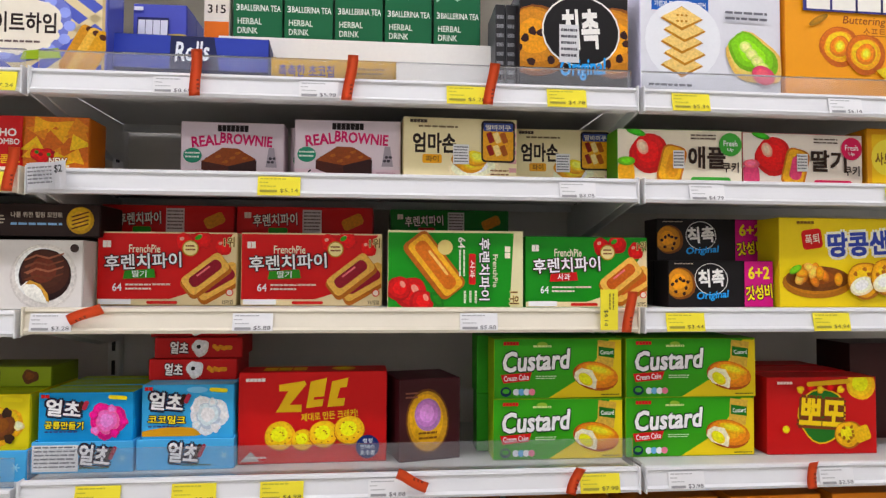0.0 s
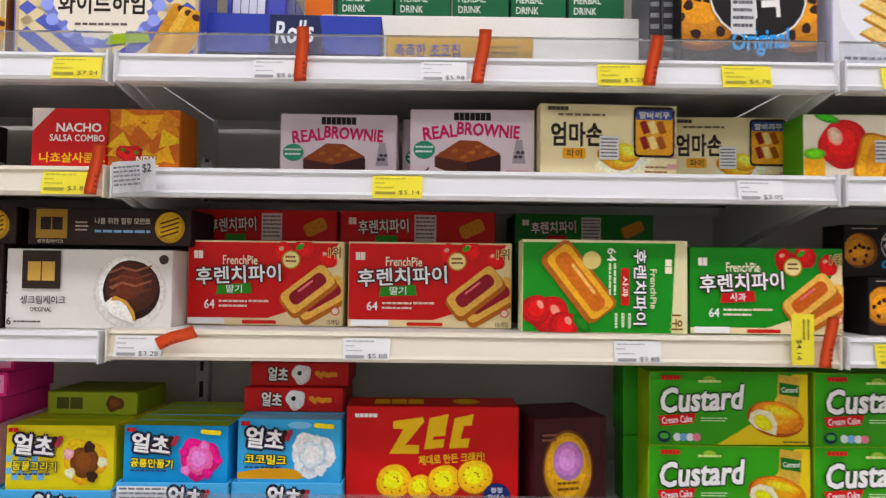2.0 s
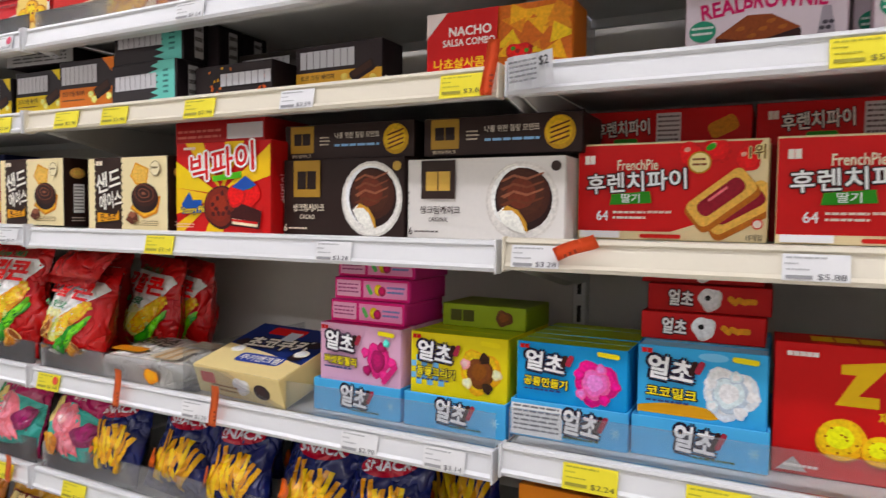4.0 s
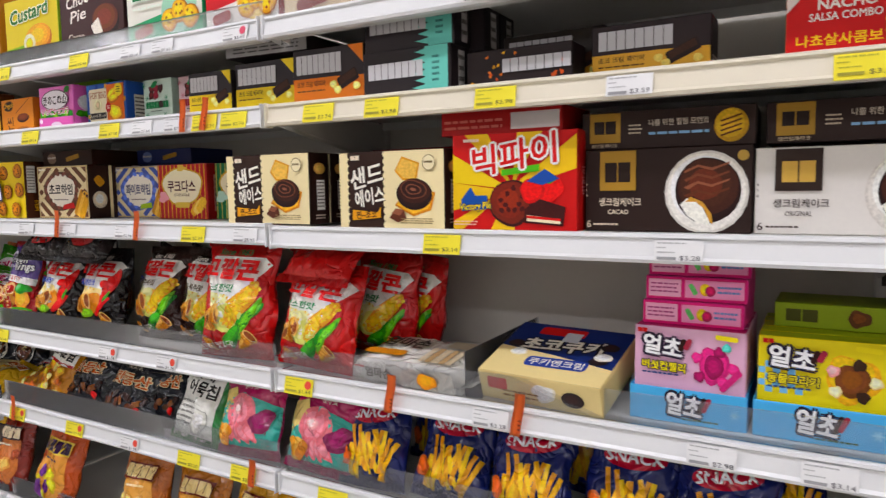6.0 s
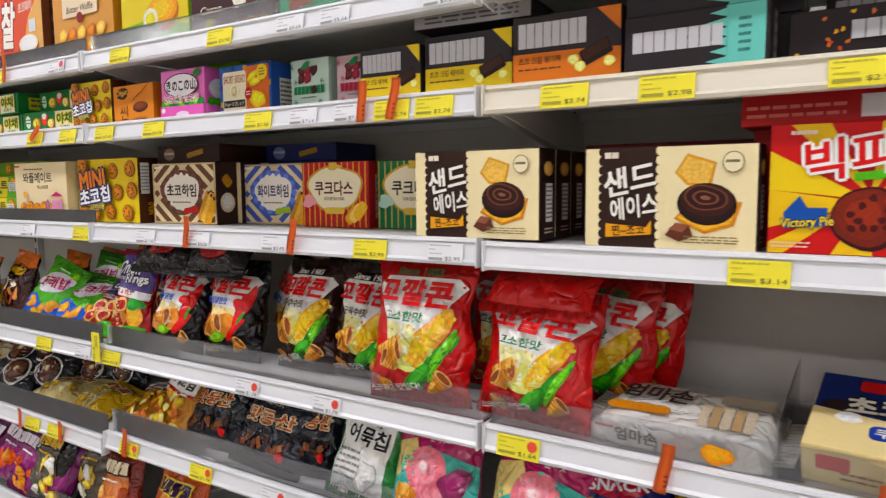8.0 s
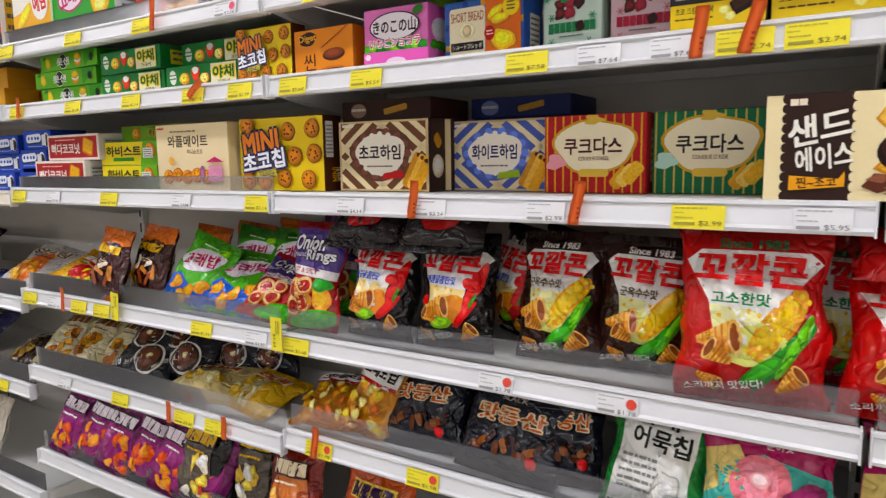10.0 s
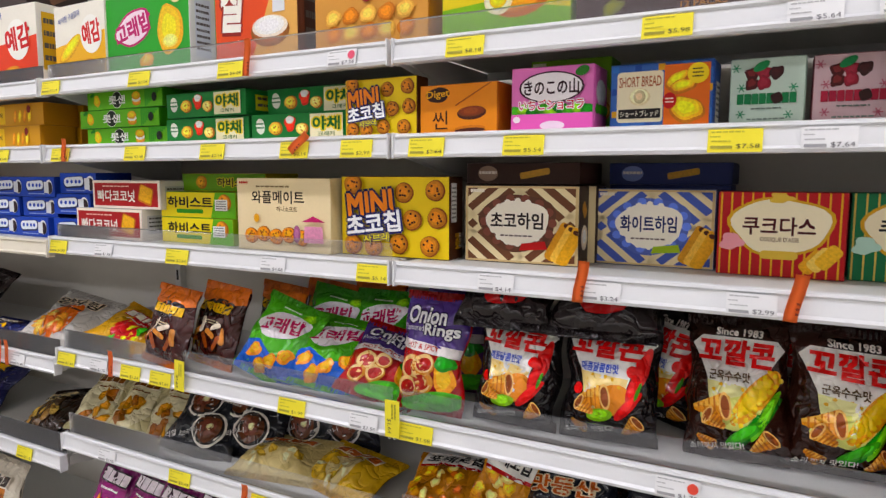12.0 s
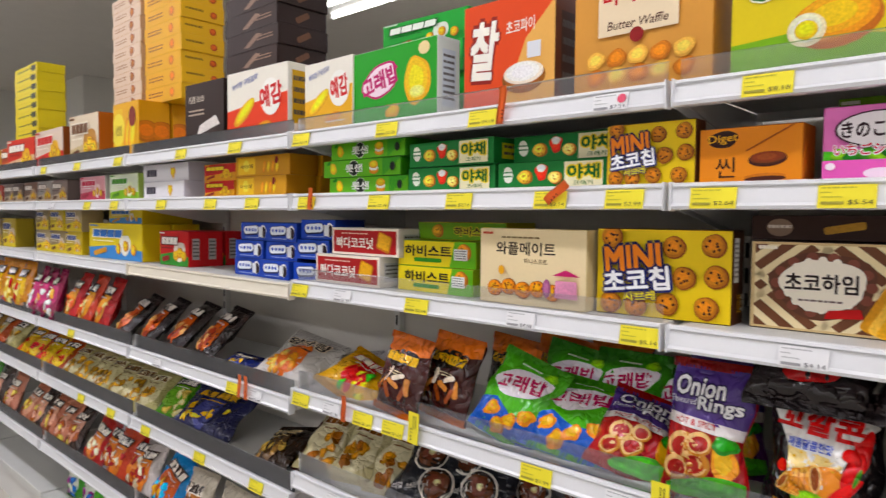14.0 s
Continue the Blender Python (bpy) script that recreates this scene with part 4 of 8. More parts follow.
def big_pie(p):
    for k in range(4):
        a = 0.2 + 0.22 * k
        p.poly("panel", [(0.5, 0.45), (a - 0.32, 1.0 if k % 2 else 0), (a - 0.12, 1.0 if k % 2 else 0)], "#edc61b")
    p.poly("panel", [(0.45, 0.4), (1, 0.62), (1, 0.96)], "#edc61b")
    p.poly("panel", [(0.0, 0.2), (0.5, 0.4), (0, 0.5)], "#edc61b")
    p.poly("panel", [(0, 0.5), (0.5, 0.42), (0.0, 0.8)], "#eccf2f")
    p.biscuit(0.49, 0.28, 0.24, "#6e2d1a", "#5a2113", 10, 1.0, "#45190f")
    p.oval("picture", 0.78, 0.42, 0.16, 0.14, "#d9372a", 10, 0.06)
    p.oval("picture", 0.66, 0.4, 0.13, 0.12, "#c92a22", -20, 0.06)
    p.poly("picture", [(0.7, 0.5), (0.8, 0.47), (0.86, 0.52), (0.78, 0.56)], "#4f9434")
    p.poly("picture", [(0.6, 0.08), (0.9, 0.05), (0.92, 0.24), (0.72, 0.32), (0.6, 0.22)], "#4a1c12")
    p.poly("picture", [(0.62, 0.10), (0.88, 0.07), (0.88, 0.12), (0.62, 0.16)], "#f2e4c8")
    p.poly("picture", [(0.62, 0.13), (0.88, 0.10), (0.88, 0.125), (0.62, 0.155)], "#c72f38")
    p.poly("ribbon", [(0.62, 0.5), (0.76, 0.62), (0.87, 0.52), (0.74, 0.46)], "#2a4f9e")
    p.poly("ribbon", [(0.09, 0.2), (0.3, 0.22), (0.3, 0.36), (0.2, 0.36), (0.16, 0.45), (0.08, 0.32)], "#24509c")
    p.text("Victory Pie", 0.2, 0.24, 0.09, "#f3d34a", 0.26, 4, 0.03, 0.1, "#18305e", 0.09)
    p.poly("ribbon", [(0.42, 0.56), (0.72, 0.6), (0.72, 0.67), (0.42, 0.62)], "#62b436")
    p.text("빅파이", 0.52, 0.77, 0.3, "#cc1a20", 0.68, 9, 0.03, 0.1, "#f6f2ee", 0.085)
    p.lines(0.12, 0.07, 0.2, 0.06, 2, "#f0c8b8", 2)
    p.mark(0.17, 0.93, 0.13, 0.03, "#f6dcd0", 5)


def sand_biscuit(p):
    p.rect("panel", 0.11, 0.0, 0.46, 1.0, "#3b241c")
    p.layer += 1
    for i in range(11):
        for u in (0.11, 0.46):
            p.oval("panel", u, 0.045 + i * 0.091, 0.035, 0.045, "#3b241c" if u < 0.3 else "#efe1b8", 0, 0, 12, 0)
    p.poly("picture", [(0.55, 0.74), (0.62, 0.92), (0.78, 0.83), (0.75, 0.6), (0.62, 0.62)], "#d9a04e")
    p.poly("picture", [(0.565, 0.75), (0.625, 0.89), (0.765, 0.82), (0.735, 0.63), (0.63, 0.645)], "#edc27a")
    p.poly("picture", [(0.55, 0.3), (0.66, 0.5), (0.92, 0.46), (0.88, 0.24), (0.72, 0.16)], "#c98a3c")
    p.poly("picture", [(0.57, 0.31), (0.67, 0.48), (0.9, 0.45), (0.86, 0.26), (0.72, 0.19)], "#e6b667")
    p.oval("picture", 0.73, 0.44, 0.27, 0.2, "#2a120d", -4)
    p.oval("picture", 0.73, 0.48, 0.24, 0.155, "#45231a", -4)
    for ru, rv, c in ((0.2, 0.12, "#6a4030"), (0.18, 0.105, "#3c1d15"), (0.12, 0.066, "#7a4c3a"), (0.1, 0.052, "#42211a"), (0.045, 0.02, "#8a5a48")):
        p.oval("panel", 0.725, 0.5, ru, rv, c, -8, 0.03)
    p.poly("picture", [(0.5, 0.14), (0.56, 0.26), (0.64, 0.24), (0.66, 0.13), (0.58, 0.08)], "#5a3226")
    p.poly("picture", [(0.52, 0.2), (0.57, 0.26), (0.64, 0.24), (0.6, 0.17)], "#8a5a48")
    p.text("샌드", 0.28, 0.68, 0.26, "#f6efe4", 0.31, 12, 0.04, 0.12)
    p.text("에이스", 0.31, 0.41, 0.22, "#f6efe4", 0.28, 10, 0.04, 0.12)
    p.poly("ribbon", [(0.14, 0.1), (0.42, 0.14), (0.42, 0.28), (0.39, 0.21), (0.14, 0.24)], "#e1a426")
    p.text("찐~초코", 0.28, 0.18, 0.1, "#4a2812", 0.2, 4, 0.03)
    p.oval("badge", 0.87, 0.83, 0.095, 0.1, "#8a7a58")
    p.oval("badge", 0.87, 0.83, 0.085, 0.09, "#efe4c2")
    p.lines(0.87, 0.83, 0.08, 0.06, 1, "#6a5a3c", 2)
    p.lines(0.76, 0.1, 0.3, 0.08, 3, "#8a7656", 4)
    p.mark(0.175, 0.92, 0.09, 0.06, "#e9dcc8", 2)


def wafer_rolls(stripe, ring, word, sub):
    def art(p):
        p.rect("panel", 0.012, 0.012, 0.988, 0.988, "#cbb48a")
        p.rect("panel", 0.03, 0.035, 0.97, 0.965, stripe)
        p.layer += 1
        for k in range(3):
            g = 0.1 + 0.2 * k
            for sx in (0, 1):
                for sy in (0, 1):
                    q = [(g, 0), (g + 0.09, 0), (0, 1.25 * (g + 0.09)), (0, 1.25 * g)]
                    p.poly("panel", [(abs(sx - (0.03 + 0.94 * x)), abs(sy - (0.035 + 0.93 * y))) for x, y in q], "#e2d3ae", 0)
        p.oval("panel", 0.48, 0.53, 0.52, 0.37, ring, 0, 0.05, 36)
        p.layer += 1
        for k in range(14):
            a = 2 * math.pi * k / 14
            p.oval("panel", 0.48 + 0.3 * math.cos(a), 0.53 + 0.31 * math.sin(a), 0.06, 0.055, toned(ring, 1.3), 0, 0, 10, 0)
        p.oval("panel", 0.48, 0.53, 0.42, 0.285, "#f1eadb", 0, 0.05, 36)
        p.layer += 1
        for k in range(16):
            a = 2 * math.pi * k / 16
            p.oval("panel", 0.48 + 0.235 * math.cos(a), 0.53 + 0.27 * math.sin(a), 0.045, 0.045, "#f1eadb", 0, 0, 10, 0)
        p.text(word, 0.47, 0.55, 0.2, "#2c1c1a" if stripe != "#4a5aa0" else "#27306c", 0.46, 0, 0.04)
        p.lines(0.47, 0.35, 0.28, 0.05, 1, "#6a5a58", 3)
        for k in range(3):
            p.pill("picture", 0.83 + 0.05 * k, 0.3 - 0.03 * k, 0.1, 0.52, ("#c6924a", "#e5bb70", "#d8a656")[k], -28, 0.3)
            p.oval("picture", 0.9 + 0.04 * k, 0.5 - 0.04 * k, 0.04, 0.03, "#5a3018", -28)
        p.poly("ribbon", [(0.5, 0.17), (0.74, 0.2), (0.72, 0.3), (0.52, 0.26)], sub)
        p.mark(0.12, 0.93, 0.13, 0.04, "#f0e8d8", 5)
    return art


def stripes_box(stripe, word, pale):
    def art(p):
        p.layer += 1
        for k in range(12):
            p.rect("panel", 0.02 + 0.084 * k, 0, 0.035 + 0.084 * k, 1, stripe, 0)
        p.oval("panel", 0.5, 0.6, 0.56, 0.35, "#c9a04a", 0, 0.05, 30)
        p.oval("panel", 0.5, 0.6, 0.52, 0.32, "#f1e6c8", 0, 0.05, 30)
        p.oval("panel", 0.5, 0.93, 0.12, 0.06, "#d8b864", 0, 0.2)
        p.pill("panel", 0.5, 0.26, 0.3, 0.1, "#d8b864", 0, 0.5)
        p.text(word, 0.49, 0.6, 0.21, "#5a1c20" if pale == "red" else "#2c2a28", 0.56, 0, 0.04)
        p.text("COUQUE D'ASSE", 0.5, 0.44, 0.06, "#6a4430", 0.3)
        for k in range(3):
            p.pill("picture", 0.76 + 0.06 * k, 0.2 + 0.03 * k, 0.12, 0.3, ("#d8a64e", "#f0cf84", "#e4ba66")[k], -40, 0.3)
        p.oval("badge", 0.12, 0.4, 0.13, 0.1, "#e3a0a8" if pale == "red" else "#b9d8c8", 10, 0.15)
    return art


def waffle_snack(p):
    p.text("와플메이트", 0.45, 0.74, 0.17, "#33261e", 0.56, 0, 0.03)
    p.text("허니소프트", 0.55, 0.58, 0.07, "#6a5038", 0.22)
    for k in range(5):
        p.biscuit(0.16 + 0.14 * k, 0.2 + 0.03 * (k % 2), 0.13, "#d58a3c", "#8a4a1a", 9, 0.85, "#8f5722")
    p.poly("picture", [(0.74, 0.14), (0.94, 0.14), (0.93, 0.36), (0.75, 0.36)], "#d89ab4")
    p.poly("picture", [(0.72, 0.42), (0.84, 0.5), (0.96, 0.42)], "#b8406c")
    p.oval("picture", 0.67, 0.25, 0.06, 0.12, "#8a5a7a")
    p.lines(0.42, 0.88, 0.36, 0.05, 1, "#7a6648", 3)
    p.mark(0.1, 0.94, 0.1, 0.03, "#b84a3c", 5)
    p.oval("badge", 0.24, 0.45, 0.05, 0.06, "#e0a83c")


def grain_biscuit(p):
    p.poly("panel", [(0.68, 0), (1, 0), (1, 1), (0.74, 1)], "#6fae3a")
    p.text("하비스트", 0.4, 0.6, 0.42, "#222018", 0.6, 0, 0.05)
    p.pill("ribbon", 0.4, 0.25, 0.36, 0.16, "#3f8a34", 0, 0.4)
    p.biscuit(0.86, 0.6, 0.34, "#c98a3a", "#7a4a1c", 6)
    p.rect("sticker", 0.74, 0.3, 0.9, 0.72, "#e8e8e6")
    p.lines(0.82, 0.5, 0.13, 0.36, 4, "#6a6a6e", 3)


def coconut_biscuit(p):
    p.rect("panel", 0.0, 0.0, 1, 1, "#ece2d4")
    p.rect("panel", 0.03, 0.09, 0.97, 0.91, "#a3252e")
    p.text("빠다코코넛", 0.36, 0.45, 0.4, "#f5efe6", 0.56, 0, 0.04)
    p.lines(0.36, 0.78, 0.4, 0.1, 1, "#e8c8b8", 3)
    p.pill("picture", 0.8, 0.5, 0.2, 0.62, "#c07c26", -16, 0.15)
    p.pill("picture", 0.8, 0.52, 0.17, 0.52, "#edb84e", -16, 0.15)


def sandwich_blue(p):
    p.pill("maker_mark", 0.4, 0.55, 0.6, 0.56, "#16265c", 3, 0.5)
    p.pill("maker_mark", 0.39, 0.58, 0.54, 0.44, "#e6ebf4", 3, 0.5)
    for u in (0.22, 0.34, 0.46, 0.56):
        p.oval("maker_mark", u, 0.58, 0.1, 0.09, "#2746a8", 10, 0, 12)
    p.oval("picture", 0.85, 0.5, 0.3, 0.36, "#e9e9ea")
    p.oval("picture", 0.86, 0.46, 0.26, 0.3, "#2b2024")
    p.rect("sticker", 0.7, 0.2, 0.84, 0.75, "#dfe2e6")
    p.lines(0.45, 0.14, 0.5, 0.12, 1, "#9fb0d8", 3)


def choc_chunk(promo):
    def art(p):
        s = 0.72 if promo else 1.0
        p.biscuit(0.16 * s, 0.5, 0.34, "#b98146", "#3a1c10", 8, 1.0, "#7a4c22")
        if not promo:
            p.biscuit(0.9, 0.5, 0.34, "#b98146", "#3a1c10", 8, 1.0, "#7a4c22")
        p.oval("badge", 0.56 * s, 0.6, 0.38, 0.34, "#efece6", -10)
        p.oval("badge", 0.56 * s, 0.6, 0.365, 0.325, "#1b1718", -10)
        p.text("칙촉", 0.56 * s, 0.62, 0.36, "#f3f1ec", 0.33 * s, 4, 0.06)
        p.text("Original", 0.58 * s, 0.24, 0.2, "#4aa0e0", 0.42 * s, 4, 0.04, 0.15)
        if promo:
            p.rect("panel", 0.72, 0, 1, 1, "#c3267c")
            p.text("6+2", 0.86, 0.74, 0.26, "#f3df52", 0.2, 0, 0.04)
            p.text("갓성비", 0.86, 0.32, 0.3, "#f3df52", 0.25, 6, 0.04, 0, "#5a1038", 0.09)
        else:
            p.rect("sticker", 0.36, 0.3, 0.54, 0.66, "#d9d9da")
            p.lines(0.45, 0.48, 0.15, 0.3, 5, "#55555a", 3)
        p.lines(0.14, 0.92, 0.18, 0.05, 1, "#c8b8a8", 3)
    return art


def peanut_sandwich(p):
    p.text("땅콩샌드", 0.72, 0.72, 0.26, "#3a49a0", 0.66, 3, 0.06, 0, "#f6f2e0", 0.14)
    p.pill("badge", 0.26, 0.76, 0.16, 0.22, "#c22c30", 8, 0.2)
    p.text("폭퇴", 0.26, 0.76, 0.11, "#f6ead8", 0.11, 8)
    p.oval("picture", 0.3, 0.28, 0.42, 0.18, "#a9743a")
    p.oval("picture", 0.3, 0.32, 0.38, 0.14, "#6d431e")
    rnd = random.Random(8)
    for k in range(16):
        p.oval("picture", rnd.uniform(0.14, 0.46), rnd.uniform(0.28, 0.44), 0.075, 0.05, ("#c98e4c", "#b3703a", "#d9a868")[k % 3], 30 * k)
    for u, v in ((0.66, 0.3), (0.84, 0.34)):
        p.biscuit(u, v, 0.22, "#d8a050", "#a86c28", 10, 0.95, "#a06a28")
        p.oval("picture", u - 0.03, v - 0.06, 0.15, 0.1, "#f0e2bc", 20)
    p.oval("picture", 0.1, 0.42, 0.08, 0.04, "#6a9a3a", 30)
    p.mark(0.18, 0.94, 0.14, 0.03, "#7a5a1c", 5)


def ice_choc(kind):
    bits = dict(dino=("#c9347e", "#e87aa8"), bear=("#e9eef2", "#c8d4de"), cup=("#c8487c", "#8a2c50"), pets=("#e8b45c", "#6b4326"))[kind]

    def art(p):
        rnd = random.Random(len(kind) * 7)
        if kind == "pets":
            for i in range(6):
                for j in range(5):
                    if (i + j) % 2:
                        p.rect("panel", 0.06 * i, 0.1 + 0.1 * j, 0.06 * i + 0.06, 0.2 + 0.1 * j, "#86bfe6", 1 if i + j == 1 else 0)
        if kind == "bear":
            p.oval("panel", 0.3, 0.06, 0.7, 0.12, "#e0a83c", 4, 0.05)
            p.oval("panel", 0.6, 0.9, 0.2, 0.06, "#8cc8ee")
        p.oval("picture", 0.73, 0.42, 0.36 if kind != "cup" else 0.24, 0.36 if kind != "cup" else 0.3, bits[0], 0, 0.1)
        p.oval("picture", 0.73, 0.4, 0.24 if kind != "cup" else 0.15, 0.25 if kind != "cup" else 0.2, bits[1], 0, 0.05)
        for k in range(5):
            a = 1.3 * k
            p.oval("picture", 0.73 + 0.17 * math.cos(a), 0.4 + 0.26 * math.sin(a), 0.09, 0.09, bits[k % 2] if kind != "pets" else ("#f0d8a8", "#3c2a20", "#e8a4a0")[k % 3], 0, 0.1)
        if kind == "cup":
            p.pill("picture", 0.88, 0.2, 0.26, 0.1, "#c8487c", 50, 0.4)
            p.oval("picture", 0.84, 0.74, 0.07, 0.07, "#6cc0b0", 0, 0.1)
        p.text("얼초", 0.27, 0.68, 0.32, "#f6f8fa", 0.36, -6, 0.05, 0, "#2a2038", 0.15)
        p.pill("picture", 0.45, 0.72, 0.05, 0.22, "#3c2018", -20, 0.4)
        p.pill("picture", 0.5, 0.74, 0.05, 0.2, "#9a3c4a", -24, 0.4)
        p.text({"dino": "공룡만들기", "bear": "코코밀크", "cup": "버섯컵젤리", "pets": "동물그리기"}[kind], 0.28, 0.34, 0.15, "#f2e04a", 0.4, -2, 0.04, 0, "#2a2038", 0.12)
        p.lines(0.25, 0.2, 0.34, 0.07, 1, "#3a4a7a", 3)
        p.pill("badge", 0.84, 0.9, 0.2, 0.08, "#f0e04c", -4, 0.5)
        p.mark(0.08, 0.93, 0.09, 0.07, "#c0282c", 2)
    return art


def tray_front(sticker):
    def art(p):
        if sticker:
            p.rect("sticker", 0.01, 0.05, 0.46, 0.9, "#e9e9e8")
            p.lines(0.23, 0.5, 0.4, 0.75, 6, "#77777c", 4)
        p.text("얼초", 0.62 if sticker else 0.48, 0.55, 0.62, "#f4f7fa", 0.3, -6, 0.05, 0, "#2a2038", 0.15)
        p.pill("picture", 0.76 if sticker else 0.63, 0.6, 0.04, 0.5, "#3c2018", -20, 0.4)
        p.pill("picture", 0.8 if sticker else 0.67, 0.62, 0.04, 0.46, "#9a3c4a", -24, 0.4)
        for k in range(3):
            p.pill("picture", 0.9, 0.45, 0.09, 0.04, "#a8d8f2", 60 * k, 0.5)
        p.lines(0.62, 0.14, 0.3, 0.12, 1, "#3c5a2a", 3)
    return art


def ice_bar_edge(p):
    p.text("얼초", 0.28, 0.5, 0.55, "#f4f0ec", 0.2, -4, 0.05, 0, "#4a1016", 0.12)
    p.oval("picture", 0.52, 0.5, 0.4, 0.42, "#eceae6", 0, 0.08)
    p.oval("picture", 0.5, 0.55, 0.1, 0.1, "#22201e")
    for k in range(3):
        p.pill("picture", 0.7 + 0.07 * k, 0.5, 0.05, 0.4, "#d89a4a", 50 + 20 * k, 0.4)


def pink_edge(p):
    p.rect("panel", 0.03, 0.14, 0.36, 0.88, "#f0b4cc")
    p.lines(0.19, 0.5, 0.28, 0.5, 3, "#a8507c", 3)
    p.rect("panel", 0.4, 0.14, 0.97, 0.88, "#ee9cc0")
    p.pill("picture", 0.48, 0.5, 0.05, 0.5, "#7ac07a", 30, 0.3)
    p.oval("picture", 0.6, 0.5, 0.22, 0.26, "#d8b03c")
    p.oval("picture", 0.65, 0.45, 0.2, 0.22, "#a03054")
    p.lines(0.83, 0.5, 0.22, 0.4, 2, "#6a8ab8", 2)


def cheese_cracker(p):
    p.oval("picture", 0.86, 0.9, 0.2, 0.2, "#e8b92c", 0, 0.02)
    p.oval("badge", 0.5, 0.5, 0.33, 0.36, "#e8c53a", 0, 0.03)
    p.oval("badge", 0.5, 0.5, 0.31, 0.34, "#2f6b2c", 0, 0.03)
    p.text("뽀또", 0.5, 0.54, 0.32, "#f0cf38", 0.4, -4, 0.06, 0, "#6e3a14", 0.13)
    p.biscuit(0.74, 0.25, 0.2, "#dfae48", "#9a6a1c", 8, 0.9)
    p.pill("picture", 0.86, 0.26, 0.14, 0.2, "#eec234", 20, 0.2)
    for k in range(5):
        p.oval("picture", 0.3 + 0.09 * k, 0.84 + 0.03 * (k % 2), 0.05, 0.05, ("#dca93c", "#c43a34")[k % 2], 0, 0.1)
    p.pill("ribbon", 0.55, 0.93, 0.4, 0.06, "#e0b53a", 4)
    p.oval("picture", 0.16, 0.33, 0.05, 0.05, "#e8c64a")
    p.mark(0.15, 0.93, 0.14, 0.035, "#f4dcd0", 5)


def coin_choc(p):
    p.oval("picture", 0.46, 0.48, 0.28, 0.4, "#6b4520", 4)
    p.oval("picture", 0.46, 0.48, 0.26, 0.37, "#c89a56", 4)
    p.oval("picture", 0.46, 0.56, 0.17, 0.2, "#b184b4", 4)
    p.lines(0.46, 0.3, 0.3, 0.12, 2, "#7a5226", 3)
    p.lines(0.2, 0.8, 0.2, 0.1, 2, "#8a5a4a", 3)


def tea(p):
    p.oval("badge", 0.12, 0.93, 0.06, 0.05, "#c8b46a")
    p.text("3", 0.1, 0.44, 0.075, "#e8efe6")
    p.text("BALLERINA TEA", 0.56, 0.44, 0.07, "#e8efe6", 0.8)
    p.text("HERBAL", 0.34, 0.28, 0.07, "#dfe8dc", 0.48)
    p.text("DRINK", 0.3, 0.17, 0.07, "#dfe8dc", 0.4)
    p.poly("picture", [(0.06, 0.6), (0.3, 0.7), (0.5, 0.62), (0.9, 0.73), (0.9, 0.76), (0.5, 0.66), (0.3, 0.74), (0.06, 0.64)], "#a8c8b4")
    p.rect("panel", 0, 0, 1, 0.07, "#0c3d2a")


def sugar_cracker(p):
    p.rect("ribbon", 0.08, 0.75, 0.48, 0.86, "#2c5aa8")
    p.text("가볍게 즐기는 저당 크래커", 0.28, 0.805, 0.05, "#eef2f8", 0.36)
    p.oval("panel", 0.3, 0.5, 0.34, 0.34, "#eceef2")
    for k in range(5):
        u, v = 0.27 + 0.02 * (k % 2), 0.28 + 0.1 * k
        p.poly("picture", [(u - 0.13, v), (u + 0.02, v - 0.1), (u + 0.17, v), (u + 0.02, v + 0.11)], "#b98642")
        p.poly("picture", [(u - 0.12, v + 0.015), (u + 0.02, v - 0.075), (u + 0.16, v + 0.01), (u + 0.02, v + 0.105)], "#edcf92")
    for k in range(6):
        p.oval("picture", 0.26 + 0.03 * (k % 3), 0.66 + 0.05 * (k // 3), 0.012, 0.01, "#b98642")
    p.oval("picture", 0.8, 0.36, 0.28, 0.2, "#e3c07e", -30, 0.06)
    p.oval("picture", 0.79, 0.4, 0.25, 0.15, "#7fb13e", -30, 0.08)
    for k in range(4):
        p.oval("picture", 0.74 + 0.04 * k, 0.46 - 0.06 * k, 0.06, 0.05, "#c8dc8c", -30)
    p.oval("picture", 0.86, 0.22, 0.11, 0.08, "#c25a68", -20)
    p.lines(0.74, 0.72, 0.3, 0.1, 2, "#6a6a72", 3)
    p.lines(0.2, 0.1, 0.3, 0.05, 1, "#6a6a72", 3)
    p.text("Cracker", 0.8, 0.95, 0.06, "#3c7a3c", 0.2)


def ring_biscuit(p):
    p.text("Buttering", 0.62, 0.73, 0.09, "#8a4c10", 0.34, 0, 0.01, 0.15)
    p.text("소프트", 0.7, 0.64, 0.07, "#a8641c", 0.18)
    for u, v in ((0.42, 0.5), (0.62, 0.44)):
        for k in range(4):
            p.oval("picture", u, v, 0.19 - 0.045 * k, 0.18 - 0.045 * k, ("#b9691a", "#f0b04a", "#cf8422", "#f3c064")[k], 20 * k, 0.02)
    p.poly("picture", [(0.7, 0.3), (0.95, 0.42), (1, 0.25), (0.8, 0.18)], "#e6cf2e")
    p.oval("picture", 0.25, 0.72, 0.1, 0.03, "#8a6a1c", 30)
    p.mark(0.55, 0.88, 0.8, 0.13, "#f4f0e8", 4, 0.0, "#3a3a78")


